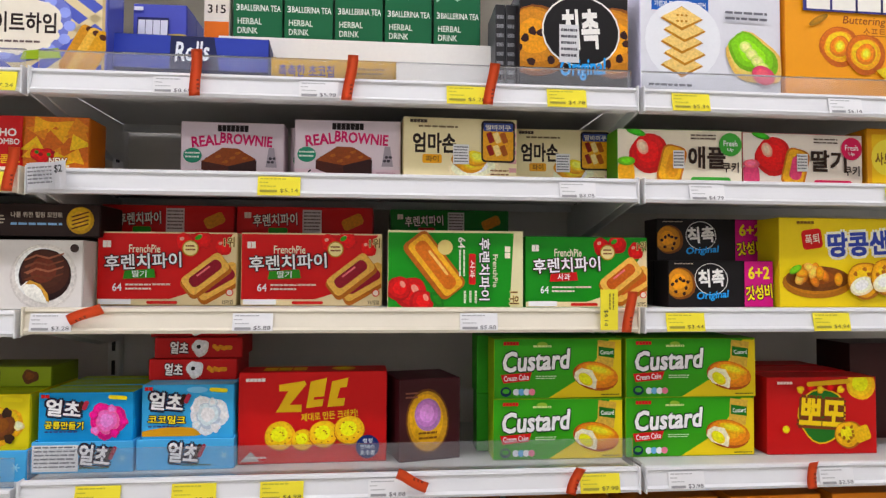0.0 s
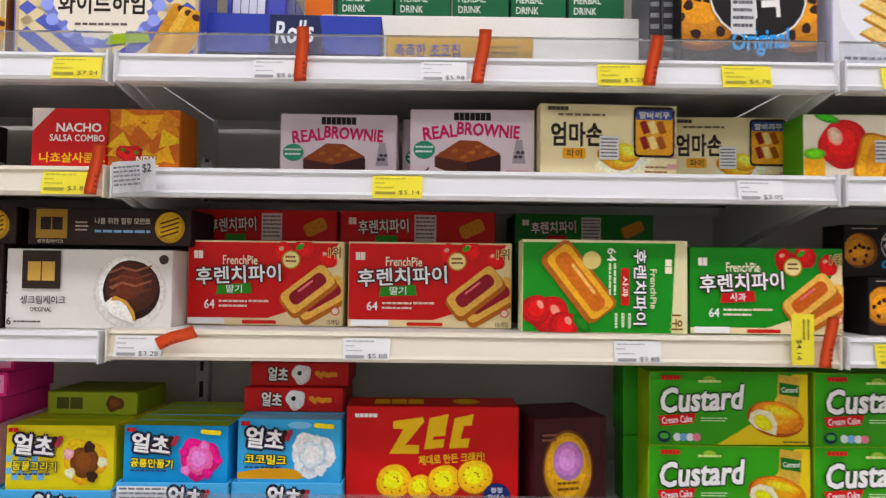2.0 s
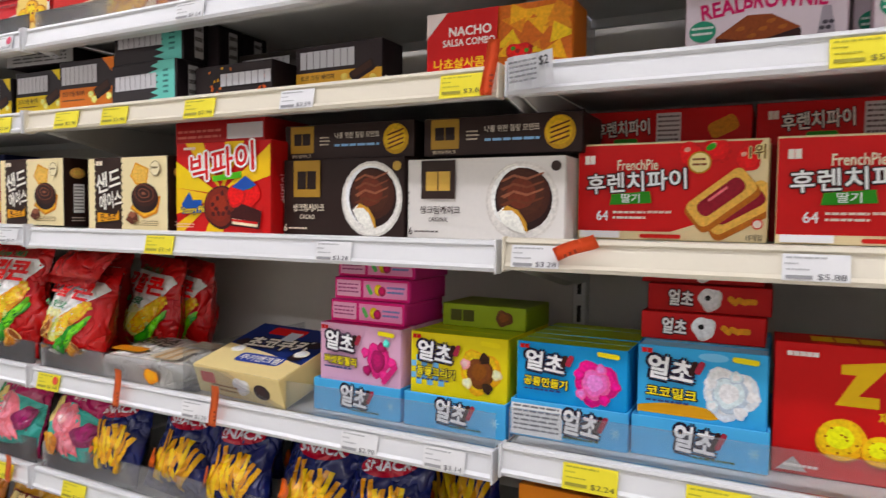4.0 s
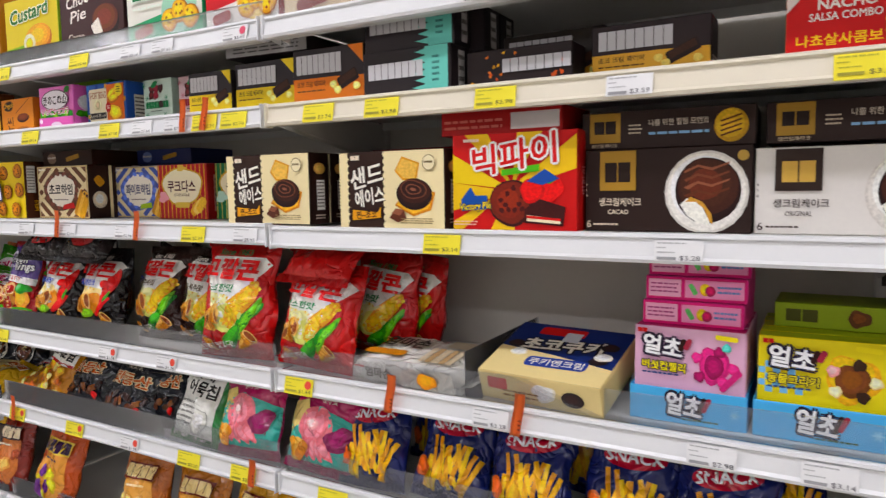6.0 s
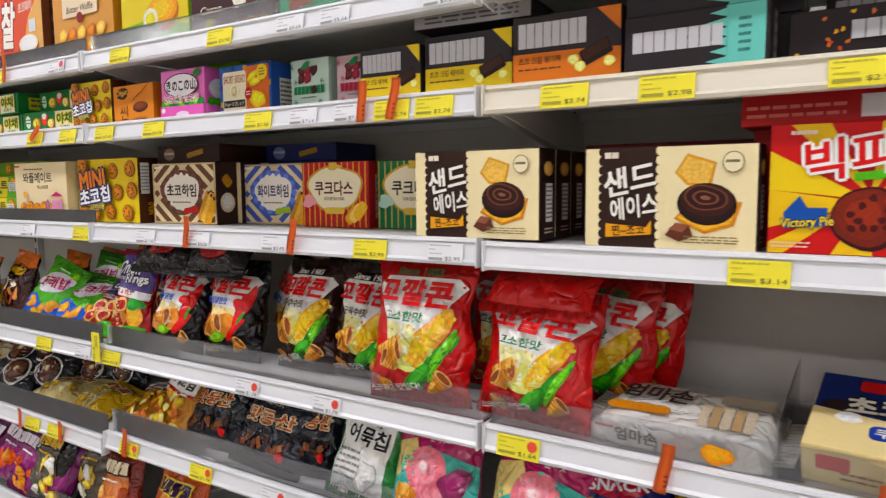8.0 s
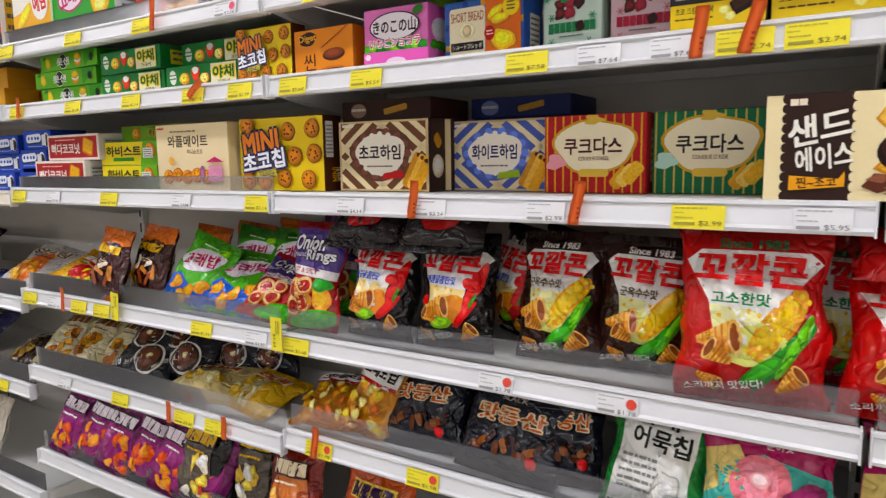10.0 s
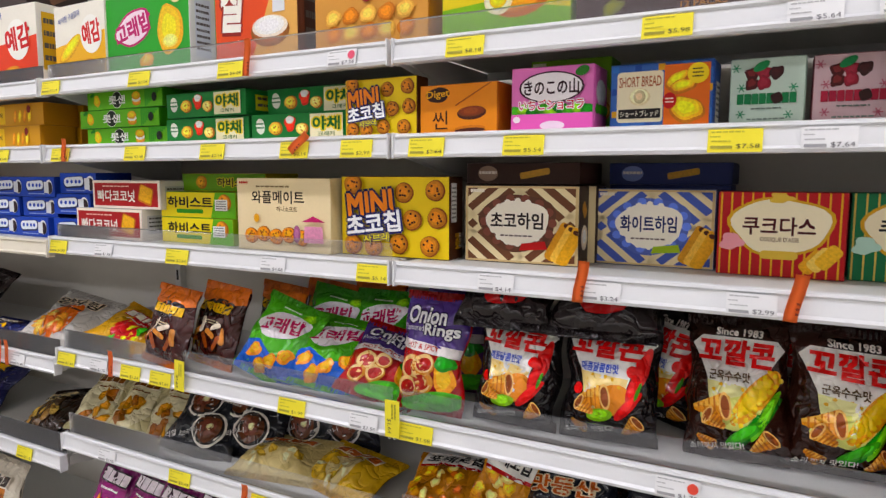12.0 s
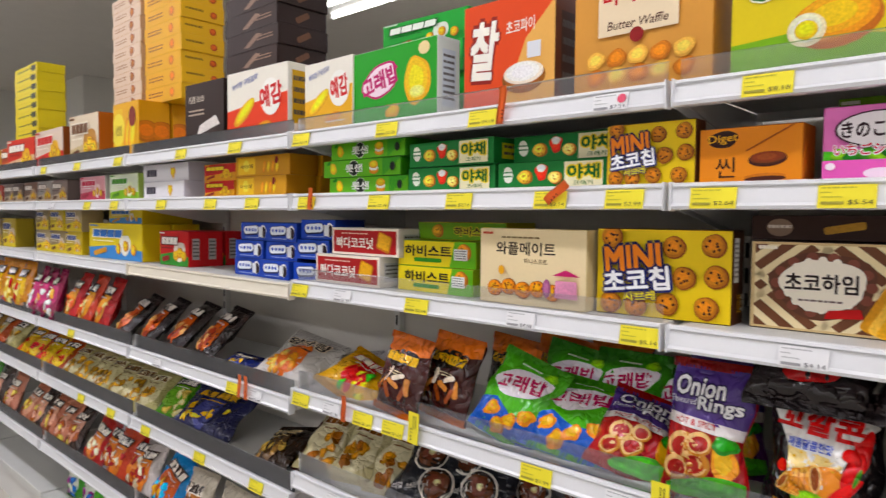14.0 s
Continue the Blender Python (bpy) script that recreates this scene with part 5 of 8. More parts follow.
def generic(word, c1, c2, c3, col="#ffffff", edge="#3a2018", seed=1, biscuit_col="#d9a552"):
    """A carton front with a title, a swoosh of colour and a picture of its biscuits."""
    def art(p):
        rnd = random.Random(seed)
        p.poly("panel", [(0, 0), (1, 0), (1, 0.28 + 0.1 * (seed % 3)), (0.5, 0.4), (0, 0.3)], c1)
        p.oval("panel", 0.7, 0.42, 0.34, 0.28, c2, 10, 0.05)
        for k in range(3):
            p.biscuit(0.58 + 0.14 * k, 0.3 + 0.09 * (k % 2), 0.16, biscuit_col, c3, 5)
        p.pill("picture", 0.24, 0.2, 0.26, 0.14, c3, 10, 0.4)
        if word:
            p.text(word, 0.38, 0.72, 0.22, col, 0.56, 4, 0.05, 0, edge, 0.12)
        else:
            p.mark(0.38, 0.72, 0.56, 0.2, col, 4, 0.03, edge)
        p.lines(0.3, 0.5, 0.4, 0.07, 1, edge, seed)
        p.rect("panel", 0.03, 0.92, 0.2, 0.96, col)
    return art


# ---- designs of the bags ----
def cone(p, u, v, long, wide, turn):
    """A ridged corn cone, its open end at u, v; sizes in parts of the face's height."""
    c, k = math.cos(radians(turn)), math.sin(radians(turn))
    at = lambda x, y: (u * p.w + (c * x - k * y) * p.h, v * p.h + (k * x + c * y) * p.h)
    p.flat("picture", [at(0, wide), at(0, -wide), at(-long, -0.2 * wide), at(-long, 0.2 * wide)], "#d9974a")
    p.flat("picture", [at(0, wide), at(0, 0.1 * wide), at(-long, 0.0), at(-long, 0.2 * wide)], "#edbb72")
    p.layer += 1
    for i in range(5):
        x = -long * (0.1 + 0.17 * i)
        y = wide * (1 + 0.8 * x / long)
        p.flat("picture", [at(x, y), at(x - 0.012, y), at(x - 0.02, -y), at(x - 0.008, -y)], "#b8752c", 0)
    p.oval("panel", u, v, wide * 0.42, wide, "#efc07c", turn)
    p.oval("panel", u, v, wide * 0.29, wide * 0.8, "#8a4a1e", turn)


def corn_cone(flavour, veg, base):
    corn = veg == "corn"

    def art(p):
        p.poly("panel", [(0.05, 0.79), (0.16, 0.85), (0.88, 0.83), (0.97, 0.77), (0.8, 0.6), (0.66, 0.3), (0.3, 0.3), (0.22, 0.56)], "#f1efe9")
        p.poly("panel", [(0.225, 0.54), (0.74, 0.5), (0.66, 0.26), (0.3, 0.26)], "#eceab0" if corn else "#efd79a")
        p.oval("panel", 0.5, 0.33, 0.22, 0.11, "#dfe08a" if corn else "#e0902e", 10, 0.08, 26)
        for k in range(6):
            p.oval("picture", 0.3 + 0.07 * k, 0.48 + 0.05 * math.sin(2.3 * k), 0.015, 0.012, "#e2b638", 30 * k, 0.1, 8, 0)
        if corn:
            p.oval("picture", 0.7, 0.44, 0.24, 0.08, "#e2a616", 52)
            p.layer += 1
            for i in range(9):
                for j in range(3):
                    x, y = -0.2 + 0.05 * i, -0.045 + 0.045 * j
                    p.oval("picture", 0.7 + (0.616 * x - 0.788 * y) * p.h / p.w, 0.44 + 0.788 * x + 0.616 * y, 0.019, 0.016, "#f6d24a", 52, 0, 6, 0)
            p.oval("picture", 0.72, 0.27, 0.25, 0.042, "#2f7d2c", 50)
            p.oval("picture", 0.8, 0.33, 0.2, 0.03, "#74b63e", 62)
            p.oval("picture", 0.6, 0.2, 0.15, 0.04, "#4c9a34", 36)
        else:
            for u, v, t in ((0.8, 0.46, 70), (0.74, 0.3, 48), (0.88, 0.6, 80)):
                p.oval("picture", u, v, 0.15, 0.04, "#c81f1c", t, 0.03)
            p.layer += 1
            for u, v in ((0.86, 0.62), (0.78, 0.56), (0.2, 0.4)):
                p.oval("picture", u, v, 0.045, 0.045, "#d8342a", 0, 0.03, 14, 0)
            p.oval("picture", 0.84, 0.42, 0.07, 0.012, "#4f8a34", 75)
            p.oval("picture", 0.46, 0.22, 0.1, 0.05, "#8ab83a", 10)
        cone(p, 0.42 if corn else 0.52, 0.37 if corn else 0.36, 0.22, 0.095, 8)
        cone(p, 0.24, 0.3, 0.14, 0.07, 150)
        cone(p, 0.84, 0.19, 0.16, 0.065, 40)
        cone(p, 0.3, 0.1, 0.12, 0.05, -30)
        p.text("꼬깔콘", 0.5, 0.735, 0.165, "#cf1c2c", 0.74, -3, 0.07)
        p.text("Since 1983", 0.52, 0.875, 0.05, "#f0ece4" if base != "red" else "#2f6a44", 0.44, -2, 0.05)
        p.text(flavour, 0.45, 0.575, 0.065, "#2f7a4c" if base == "red" else "#2644a8" if not corn else "#5a4a34", 0.4, -2, 0.05)
        p.text("소리까지 맛있다!", 0.34, 0.1, 0.05, "#f8f2e8", 0.52, 8, 0.02)
    return art


def onion_ring(p):
    p.poly("panel", [(0, 0.58), (1, 0.52), (1, 0.95), (0, 0.95)], "#4a3478")
    p.poly("panel", [(0, 0.52), (1, 0.46), (1, 0.54), (0, 0.6)], "#e9e2e0")
    p.text("HOT & SPICY", 0.4, 0.54, 0.045, "#b52a24", 0.55, -3)
    p.text("Onion", 0.4, 0.8, 0.14, "#f2f0f6", 0.6, 0, 0.04, 0, "#2a1c50", 0.09)
    p.text("Rings", 0.66, 0.67, 0.12, "#f2f0f6", 0.5, 0, 0.04, 0, "#2a1c50", 0.09)
    p.text("Flavoured", 0.22, 0.69, 0.05, "#e0dcec", 0.34)
    for u, v, r in ((0.28, 0.36, 0.13), (0.45, 0.25, 0.12), (0.22, 0.2, 0.11), (0.5, 0.4, 0.1)):
        p.oval("panel", u, v, r, r * 0.85, "#c88648", 10)
        p.oval("panel", u - 0.01, v + 0.008, r * 0.92, r * 0.76, "#eac48c", 10)
        p.oval("panel", u, v, r * 0.68, r * 0.54, "#a8322c", 10)
    p.oval("picture", 0.8, 0.3, 0.09, 0.13, "#e8a22c", 0, 0.06)
    p.oval("picture", 0.82, 0.42, 0.1, 0.06, "#3f8a3c", 0, 0.1)
    p.oval("picture", 0.6, 0.1, 0.3, 0.08, "#5aa63c", 10, 0.08)


def cheese_curl(p):
    p.poly("panel", [(0, 0.78), (0.5, 0.7), (1, 0.8), (1, 0.97), (0, 0.97)], "#d97a1e")
    p.oval("maker_mark", 0.48, 0.7, 0.3, 0.11, "#2a1c14", 8, 0.04)
    p.mark(0.48, 0.7, 0.72, 0.11, "#edbf2c", 6)
    p.lines(0.5, 0.52, 0.4, 0.06, 2, "#e8d8b8", 3)
    for k in range(8):
        p.pill("picture", 0.2 + 0.09 * k, 0.3 + 0.09 * (k % 3), 0.24, 0.06, ("#8a4a2a", "#c98a58", "#efe2d0")[k % 3], 40 * k, 0.5)


def sea_snack(p):
    p.poly("panel", [(0, 0), (1, 0), (1, 0.4), (0.6, 0.3), (0.3, 0.42), (0, 0.34)], "#2a58b0")
    p.oval("panel", 0.5, 0.66, 0.36, 0.16, "#ede6ea", 14, 0.05)
    p.text("고래밥", 0.5, 0.66, 0.17, "#b8245c", 0.66, 12, 0.06)
    for u, v in ((0.3, 0.28), (0.6, 0.24), (0.8, 0.36), (0.45, 0.14)):
        p.oval("picture", u, v, 0.11, 0.08, "#e39a2c", 30, 0.1)
    p.oval("picture", 0.8, 0.86, 0.08, 0.05, "#8fce54", 0, 0.1)
    p.lines(0.5, 0.86, 0.3, 0.04, 1, "#e8f2d8", 3)


def fries(p):
    p.oval("panel", 0.5, 0.74, 0.28, 0.1, "#a8283c", 6)
    p.text("SNACK", 0.5, 0.74, 0.09, "#ecebf2", 0.62, 6, 0.04)
    p.mark(0.5, 0.89, 0.5, 0.06, "#d8dcea", 4)
    rnd = random.Random(4)
    for k in range(16):
        p.pill("picture", 0.22 + 0.04 * k, rnd.uniform(0.22, 0.42), 0.055, rnd.uniform(0.3, 0.46), ("#e4b43c", "#f0cc62", "#cf9626")[k % 3], rnd.uniform(-28, 28), 0.15)
    p.oval("picture", 0.16, 0.3, 0.08, 0.1, "#b8622c", 20, 0.1)


def octopus_snack(p):
    p.poly("panel", [(0, 0.1), (1, 0.1), (1, 0.5), (0.5, 0.62), (0, 0.48)], "#57b0a4")
    p.poly("panel", [(0, 0.3), (0.4, 0.5), (0.3, 0.66), (0, 0.6)], "#e6cf8c")
    p.text("바비큐스틱", 0.5, 0.82, 0.13, "#d8c53a", 0.78, -3, 0.05, 0, "#3a1230", 0.11)
    p.oval("picture", 0.48, 0.42, 0.2, 0.2, "#e0848e", 0, 0.04)
    for k in range(5):
        p.oval("picture", 0.3 + 0.09 * k, 0.24, 0.05, 0.1, "#e0848e", 20 * (k - 2), 0.1)
    p.oval("picture", 0.48, 0.46, 0.07, 0.05, "#edb0b0")
    p.oval("picture", 0.8, 0.36, 0.14, 0.1, "#7a2c50", 40, 0.1)
    for k in range(3):
        p.pill("picture", 0.2 + 0.06 * k, 0.2, 0.12, 0.22, ("#d89a4c", "#e8bc74", "#c98436")[k], -20 * k, 0.3)
    p.text("문어맛", 0.62, 0.68, 0.05, "#f2e4e4", 0.2)


def fish_chip(p):
    p.poly("panel", [(0.06, 0.04), (0.84, 0.04), (0.94, 0.9), (0.16, 0.94)], "#e9e9e4")
    p.text("야채", 0.48, 0.78, 0.15, "#24221f", 0.44, -3, 0.04)
    p.text("어묵칩", 0.55, 0.6, 0.16, "#24221f", 0.6, -3, 0.04)
    p.lines(0.36, 0.32, 0.4, 0.3, 5, "#8a8a86", 4)
    p.oval("picture", 0.66, 0.26, 0.1, 0.14, "#b8b8b2", -20, 0.1)
    p.oval("picture", 0.66, 0.26, 0.085, 0.125, "#e4e4de", -20, 0.1)


def black_peanut(p):
    p.layer += 1
    for k in range(10):
        a = radians(18 + 16 * k)
        p.poly("panel", [(0.5, 0.66), (0.5 + 0.5 * math.cos(a), 0.66 + 0.28 * math.sin(a)), (0.5 + 0.5 * math.cos(a + 0.03), 0.66 + 0.28 * math.sin(a + 0.03))], "#6d665c", 0)
    p.text("BLACK", 0.5, 0.72, 0.05, "#cfc4b4", 0.26)
    p.text("맛동산", 0.5, 0.56, 0.15, "#b85e34", 0.7, 0, 0.05, 0, "#e2cfae", 0.09)
    for k in range(9):
        p.pill("picture", 0.2 + 0.08 * k, 0.24 + 0.05 * (k % 3), 0.14, 0.07, ("#5a3120", "#7c4a2c", "#3c2016")[k % 3], 30 * k, 0.5)
    p.oval("picture", 0.78, 0.2, 0.05, 0.05, "#c8362a")


def popcorn(p):
    rnd = random.Random(9)
    for k in range(26):
        p.oval("picture", rnd.uniform(0.12, 0.88), rnd.uniform(0.08, 0.66), 0.07, 0.06, ("#d8952c", "#e8b850", "#b8701c", "#f0d48c")[k % 4], 30 * k, 0.14, 12)
    p.rect("panel", 0.14, 0.6, 0.9, 0.92, "#e8e4dc")
    p.rect("panel", 0.14, 0.6, 0.9, 0.64, "#a8242c")
    p.text("포테토팝", 0.52, 0.77, 0.17, "#26211f", 0.66, 0, 0.05)


def choc_round(p):
    for u, v in ((0.34, 0.66), (0.62, 0.34)):
        p.oval("picture", u, v, 0.24, 0.22, "#d8d2c8", 0, 0.02)
        p.oval("picture", u, v, 0.215, 0.195, "#241a16")
        p.oval("picture", u, v, 0.18, 0.16, "#5a3424", 0, 0.06)
        p.oval("picture", u + 0.02, v + 0.02, 0.05, 0.04, "#d8c49c", 20, 0.1)
    p.text("리얼 브라우니", 0.3, 0.22, 0.07, "#d8d4ce", 0.5, 20, 0.02)
    p.lines(0.7, 0.72, 0.3, 0.06, 1, "#b8b2a8", 3)


def plain_bag(word, c1, c2, c3, seed=1, col="#f2ece0", edge="#3a2018"):
    def art(p):
        rnd = random.Random(seed * 3)
        p.oval("panel", 0.5, 0.42, 0.28, 0.3, c1, 10, 0.08)
        for k in range(9):
            p.oval("picture", rnd.uniform(0.2, 0.8), rnd.uniform(0.12, 0.5), rnd.uniform(0.06, 0.11), rnd.uniform(0.04, 0.08), (c2, c3)[k % 2], 37 * k, 0.12)
        if word:
            p.text(word, 0.5, 0.73, 0.15, col, 0.66, 5, 0.05, 0, edge, 0.11)
        else:
            p.mark(0.5, 0.73, 0.62, 0.13, col, 4, 0.04, edge)
        p.lines(0.5, 0.58, 0.4, 0.05, 1, col, seed)
    return art

# ---- the goods, shelf by shelf ----
def put(name, label, x0, x1, y, row, h, d=0.07, lift=0.0, **more):
    """A carton standing on a shelf row, or lift metres above it on what lies there."""
    more.setdefault("turn", 1.6 * math.sin(x0 * 91 + y * 57 + lift * 33))
    return carton(name, label, x0, x1, y, level(row, math.floor((x0 + x1) / 2)) + 0.0006 + lift, h, d, **more)


def hang(name, label, x0, x1, y, row, h, colour, lift=0.0, **more):
    """A bag on a shelf row; the front ones press against the riser."""
    if y < 0.125 and lift == 0.0:
        y, h = y - 0.036, h + 0.012
        if more.get("lean", 0) < 22:
            y, h, more["lean"] = y - 0.026, h + 0.004, more.get("lean", 0) + 7
    return bag(name, label, x0, x1, y, level(row, math.floor((x0 + x1) / 2)) + 0.001 + lift, h, colour, **more)


def stack(n, name, label, x0, x1, y, row, h, d, gap=0.0, step=0.0, **more):
    """Cartons piled one on another, or with step one behind another."""
    ob = put(name, label, x0, x1, y, row, h, d, **more)
    made = [ob]
    for i in range(1, n):
        m = ob.matrix_basis.copy()
        m.translation += Vector((0.0, step * i, 0.0 if step else (h + gap) * i)) + Vector(((0.004 if i % 2 else -0.003) * (0 if step else 1), 0, 0))
        made.append(copy_thing(ob, m))
    return made


# top row
put("cracker_box", "white carton of low-sugar crackers with blue banner", 1.022, 1.296, 0.05, "a", 0.215, 0.09, front="#dfe0e6", side="#d9d6ec", art=sugar_cracker)
put("biscuit_box", "orange carton of butter ring biscuits", 1.3, 1.56, 0.05, "a", 0.215, 0.09, front="#eba51e", side="#d98f14", art=ring_biscuit)
put("cookie_box", "black carton of chocolate chunk cookies, tall", 0.80, 1.0, 0.05, "a", 0.19, 0.08, front="#1b1718", side="#2a2426", art=choc_chunk(False))
for i in range(5):
    put("tea_box", "green film-wrapped box of herbal tea", 0.28 + 0.094 * i, 0.371 + 0.094 * i, 0.16, "a", 0.16, 0.08, lift=0.105, front="#12603f", side="#0d4a31", top="#0f5538", art=tea, group="tea boxes on the tray", category="tea box")
tray_box = thing("display_tray", "white cardboard display tray under the tea boxes", "tray", pose(0.26, 0.14, level("a", 0) + 0.0008))
part("tray", block(0, 0.52, 0, 0.2, 0, 0.10, 0.002), ink("#e2e2de"), tray_box)
part("front_lip", block(0, 0.52, -0.004, 0.002, 0.0, 0.112, 0.001), ink("#eceae6"), tray_box)
put("roll_box", "slim gold carton lying behind the riser", 0.372, 0.581, 0.03, "a", 0.04, 0.05, front="#d9ae4a", art=lambda p: (p.text("촉촉한 초코칩", 0.28, 0.5, 0.5, "#4a4f9a", 0.44, 0, 0.03), p.lines(0.78, 0.5, 0.25, 0.4, 2, "#8a6a2c", 2)))
put("wafer_box", "royal blue wafer carton lying tilted on its side", 0.10, 0.36, 0.07, "a", 0.062, 0.06, lift=0.028, front="#33429c", side="#222a6a", top="#3c4cae", tip=-6, art=lambda p: (p.poly("panel", [(0.36, 0), (0.68, 0), (0.64, 1), (0.36, 1)], "#232a5a"), p.text("Rolls", 0.5, 0.55, 0.55, "#e8ecf4", 0.22, 4, 0.03, 0.2)))
stack(3, "wafer_box", "violet-blue wafer carton standing on end", 0.105, 0.2, 0.15, "a", 0.17, 0.06, step=0.062, front="#5258ae", side="#3c4290", art=generic("", "#3c4290", "#c8b46a", "#a8904a", "#e8e8f4", "#2a2e6a", 2))
put("paper_box", "small white and orange carton beside the tea", 0.225, 0.272, 0.17, "a", 0.2, 0.05, front="#e4ddd2", art=lambda p: (p.rect("panel", 0, 0.2, 1, 0.75, "#d9783c"), p.text("315", 0.5, 0.87, 0.08, "#3a2a24", 0.7)))
for x in (0.762, 0.782):
    put("foil_pack", "dark foil-wrapped slim pack standing upright", x, x + 0.018, 0.08, "a", 0.17, 0.1, front="#3a3a3c", side="#505054", top="#6a6a6c", art=lambda p: p.lines(0.5, 0.5, 0.7, 0.8, 8, "#8a8a8e", 3))
put("wafer_roll_box", "violet-blue and white carton of hazelnut wafer rolls", -0.172, 0.1, 0.05, "a", 0.165, 0.07, front="#6a70bc", side="#4a52a4", art=wafer_rolls("#5560b4", "#7780c8", "화이트하임", "#9cb43a"))
put("wafer_roll_box", "white and blue carton of hazelnut wafer rolls, second", -0.45, -0.18, 0.05, "a", 0.135, 0.07, front="#e3d8c0", side="#7a4a30", art=wafer_rolls("#e0c9a0", "#7a4a2c", "초코하임", "#b52a2a"))
put("waffle_box", "red, green and orange carton of butter waffles", -0.69, -0.455, 0.05, "a", 0.16, 0.07, front="#c8302c", side="#a8242a", art=generic("와플", "#d8881e", "#4f9a3c", "#8a4a1c", "#f2e04a", "#2c6a30", 3))
put("biscuit_box", "red carton of filled biscuits", -0.99, -0.70, 0.05, "a", 0.15, 0.07, front="#c23a34", side="#a32a2a", art=generic("", "#e6d2b4", "#e8b84a", "#7a2c20", "#f6ece0", "#7a1418", 4))
put("pie_box", "red carton of soft biscuits with white banner", -1.2, -1.005, 0.05, "a", 0.15, 0.08, front="#c8343c", side="#9c2028", art=generic("", "#e4e0da", "#f0d48a", "#8a2420", "#f4efe8", "#8a1c20", 5))
put("biscuit_box", "green and white carton of festive biscuits", -1.447, -1.21, 0.05, "a", 0.16, 0.08, front="#e8e6dc", side="#2f8a5a", art=generic("", "#3f9a6a", "#a9d4bc", "#8a4a24", "#2f7a4c", "#e8f0e4", 6))
put("choc_pie_box", "dark brown carton of cacao choc pies", -1.694, -1.455, 0.05, "a", 0.17, 0.09, front="#4a2726", side="#381c1c", art=lambda p: (p.oval("picture", 0.72, 0.42, 0.3, 0.24, "#241110"), p.oval("picture", 0.72, 0.47, 0.28, 0.19, "#5c3024"), p.poly("picture", [(0.5, 0.4), (0.62, 0.5), (0.68, 0.3), (0.56, 0.25)], "#f2ece0"), p.text("Choc", 0.3, 0.78, 0.15, "#f0e8e0", 0.36, 6, 0.02, 0.2), p.text("Pie", 0.3, 0.58, 0.15, "#f0e8e0", 0.26, 6, 0.02, 0.2), p.text("Cacao", 0.26, 0.3, 0.08, "#e8dccf", 0.26, 0, 0.02, 0.2), p.oval("picture", 0.24, 0.14, 0.1, 0.06, "#7a7a34", 20, 0.1), p.text("12 PACKS", 0.78, 0.1, 0.05, "#c88a4a", 0.26)))
put("cake_box", "yellow-green carton of custard cakes", -1.929, -1.702, 0.05, "a", 0.17, 0.09, front="#dcc93c", side="#8fae2e", art=lambda p: (p.poly("panel", [(0, 0), (1, 0), (1, 0.2), (0.4, 0.34), (0, 0.3)], "#7fae38"), p.oval("picture", 0.62, 0.38, 0.34, 0.22, "#b9701e", 6), p.oval("picture", 0.62, 0.42, 0.31, 0.18, "#e3a03c", 6), p.oval("picture", 0.46, 0.34, 0.15, 0.14, "#f2e6c4"), p.oval("picture", 0.46, 0.34, 0.09, 0.08, "#eccb2e"), p.text("Custard", 0.48, 0.78, 0.19, "#2f6a2c", 0.72, 5, 0.04, 0.15, "#f4f0d8", 0.08)))
put("waffle_box", "tan carton of butter waffles with ribbon scroll", -2.203, -1.955, 0.05, "a", 0.21, 0.09, front="#cf9a5c", side="#b57a3c", art=lambda p: ([p.oval("picture", 0.18 + 0.16 * (i % 5), 0.16 + 0.14 * (i // 5), 0.09, 0.07, ("#b9763a", "#d8a868")[i % 2], 20, 0.05) for i in range(10)], p.rect("panel", 0.2, 0.48, 0.78, 0.95, "#ead9bc"), p.text("버터와플", 0.49, 0.8, 0.15, "#b02c2c", 0.5, 0, 0.05), p.text("Butter Waffle", 0.49, 0.56, 0.07, "#5a2a20", 0.44, 0, 0.01, 0.2), p.oval("badge", 0.49, 0.46, 0.06, 0.06, "#8a2c2c")))
put("choc_pie_box", "orange carton of rice choc pies", -2.465, -2.24, 0.05, "a", 0.215, 0.09, front="#d65a2c", side="#5c3322", side_art=side_panel(0.2, 0.1, 0.8, 0.8, "#4a2a1c", 4), art=lambda p: (p.poly("panel", [(0.45, 0), (1, 0), (1, 0.9), (0.7, 0.6)], "#e0b070"), p.text("찰", 0.24, 0.56, 0.5, "#f6f0e6", 0.3, -4, 0.06, 0.1, "#8a2c14", 0.1), p.text("초코파이", 0.64, 0.72, 0.12, "#f2ece0", 0.3), p.oval("picture", 0.68, 0.26, 0.24, 0.14, "#8a5a34"), p.oval("picture", 0.68, 0.3, 0.22, 0.1, "#efe6d6"), p.rect("sticker", 0.72, 0.42, 0.86, 0.56, "#dfe2e6")))
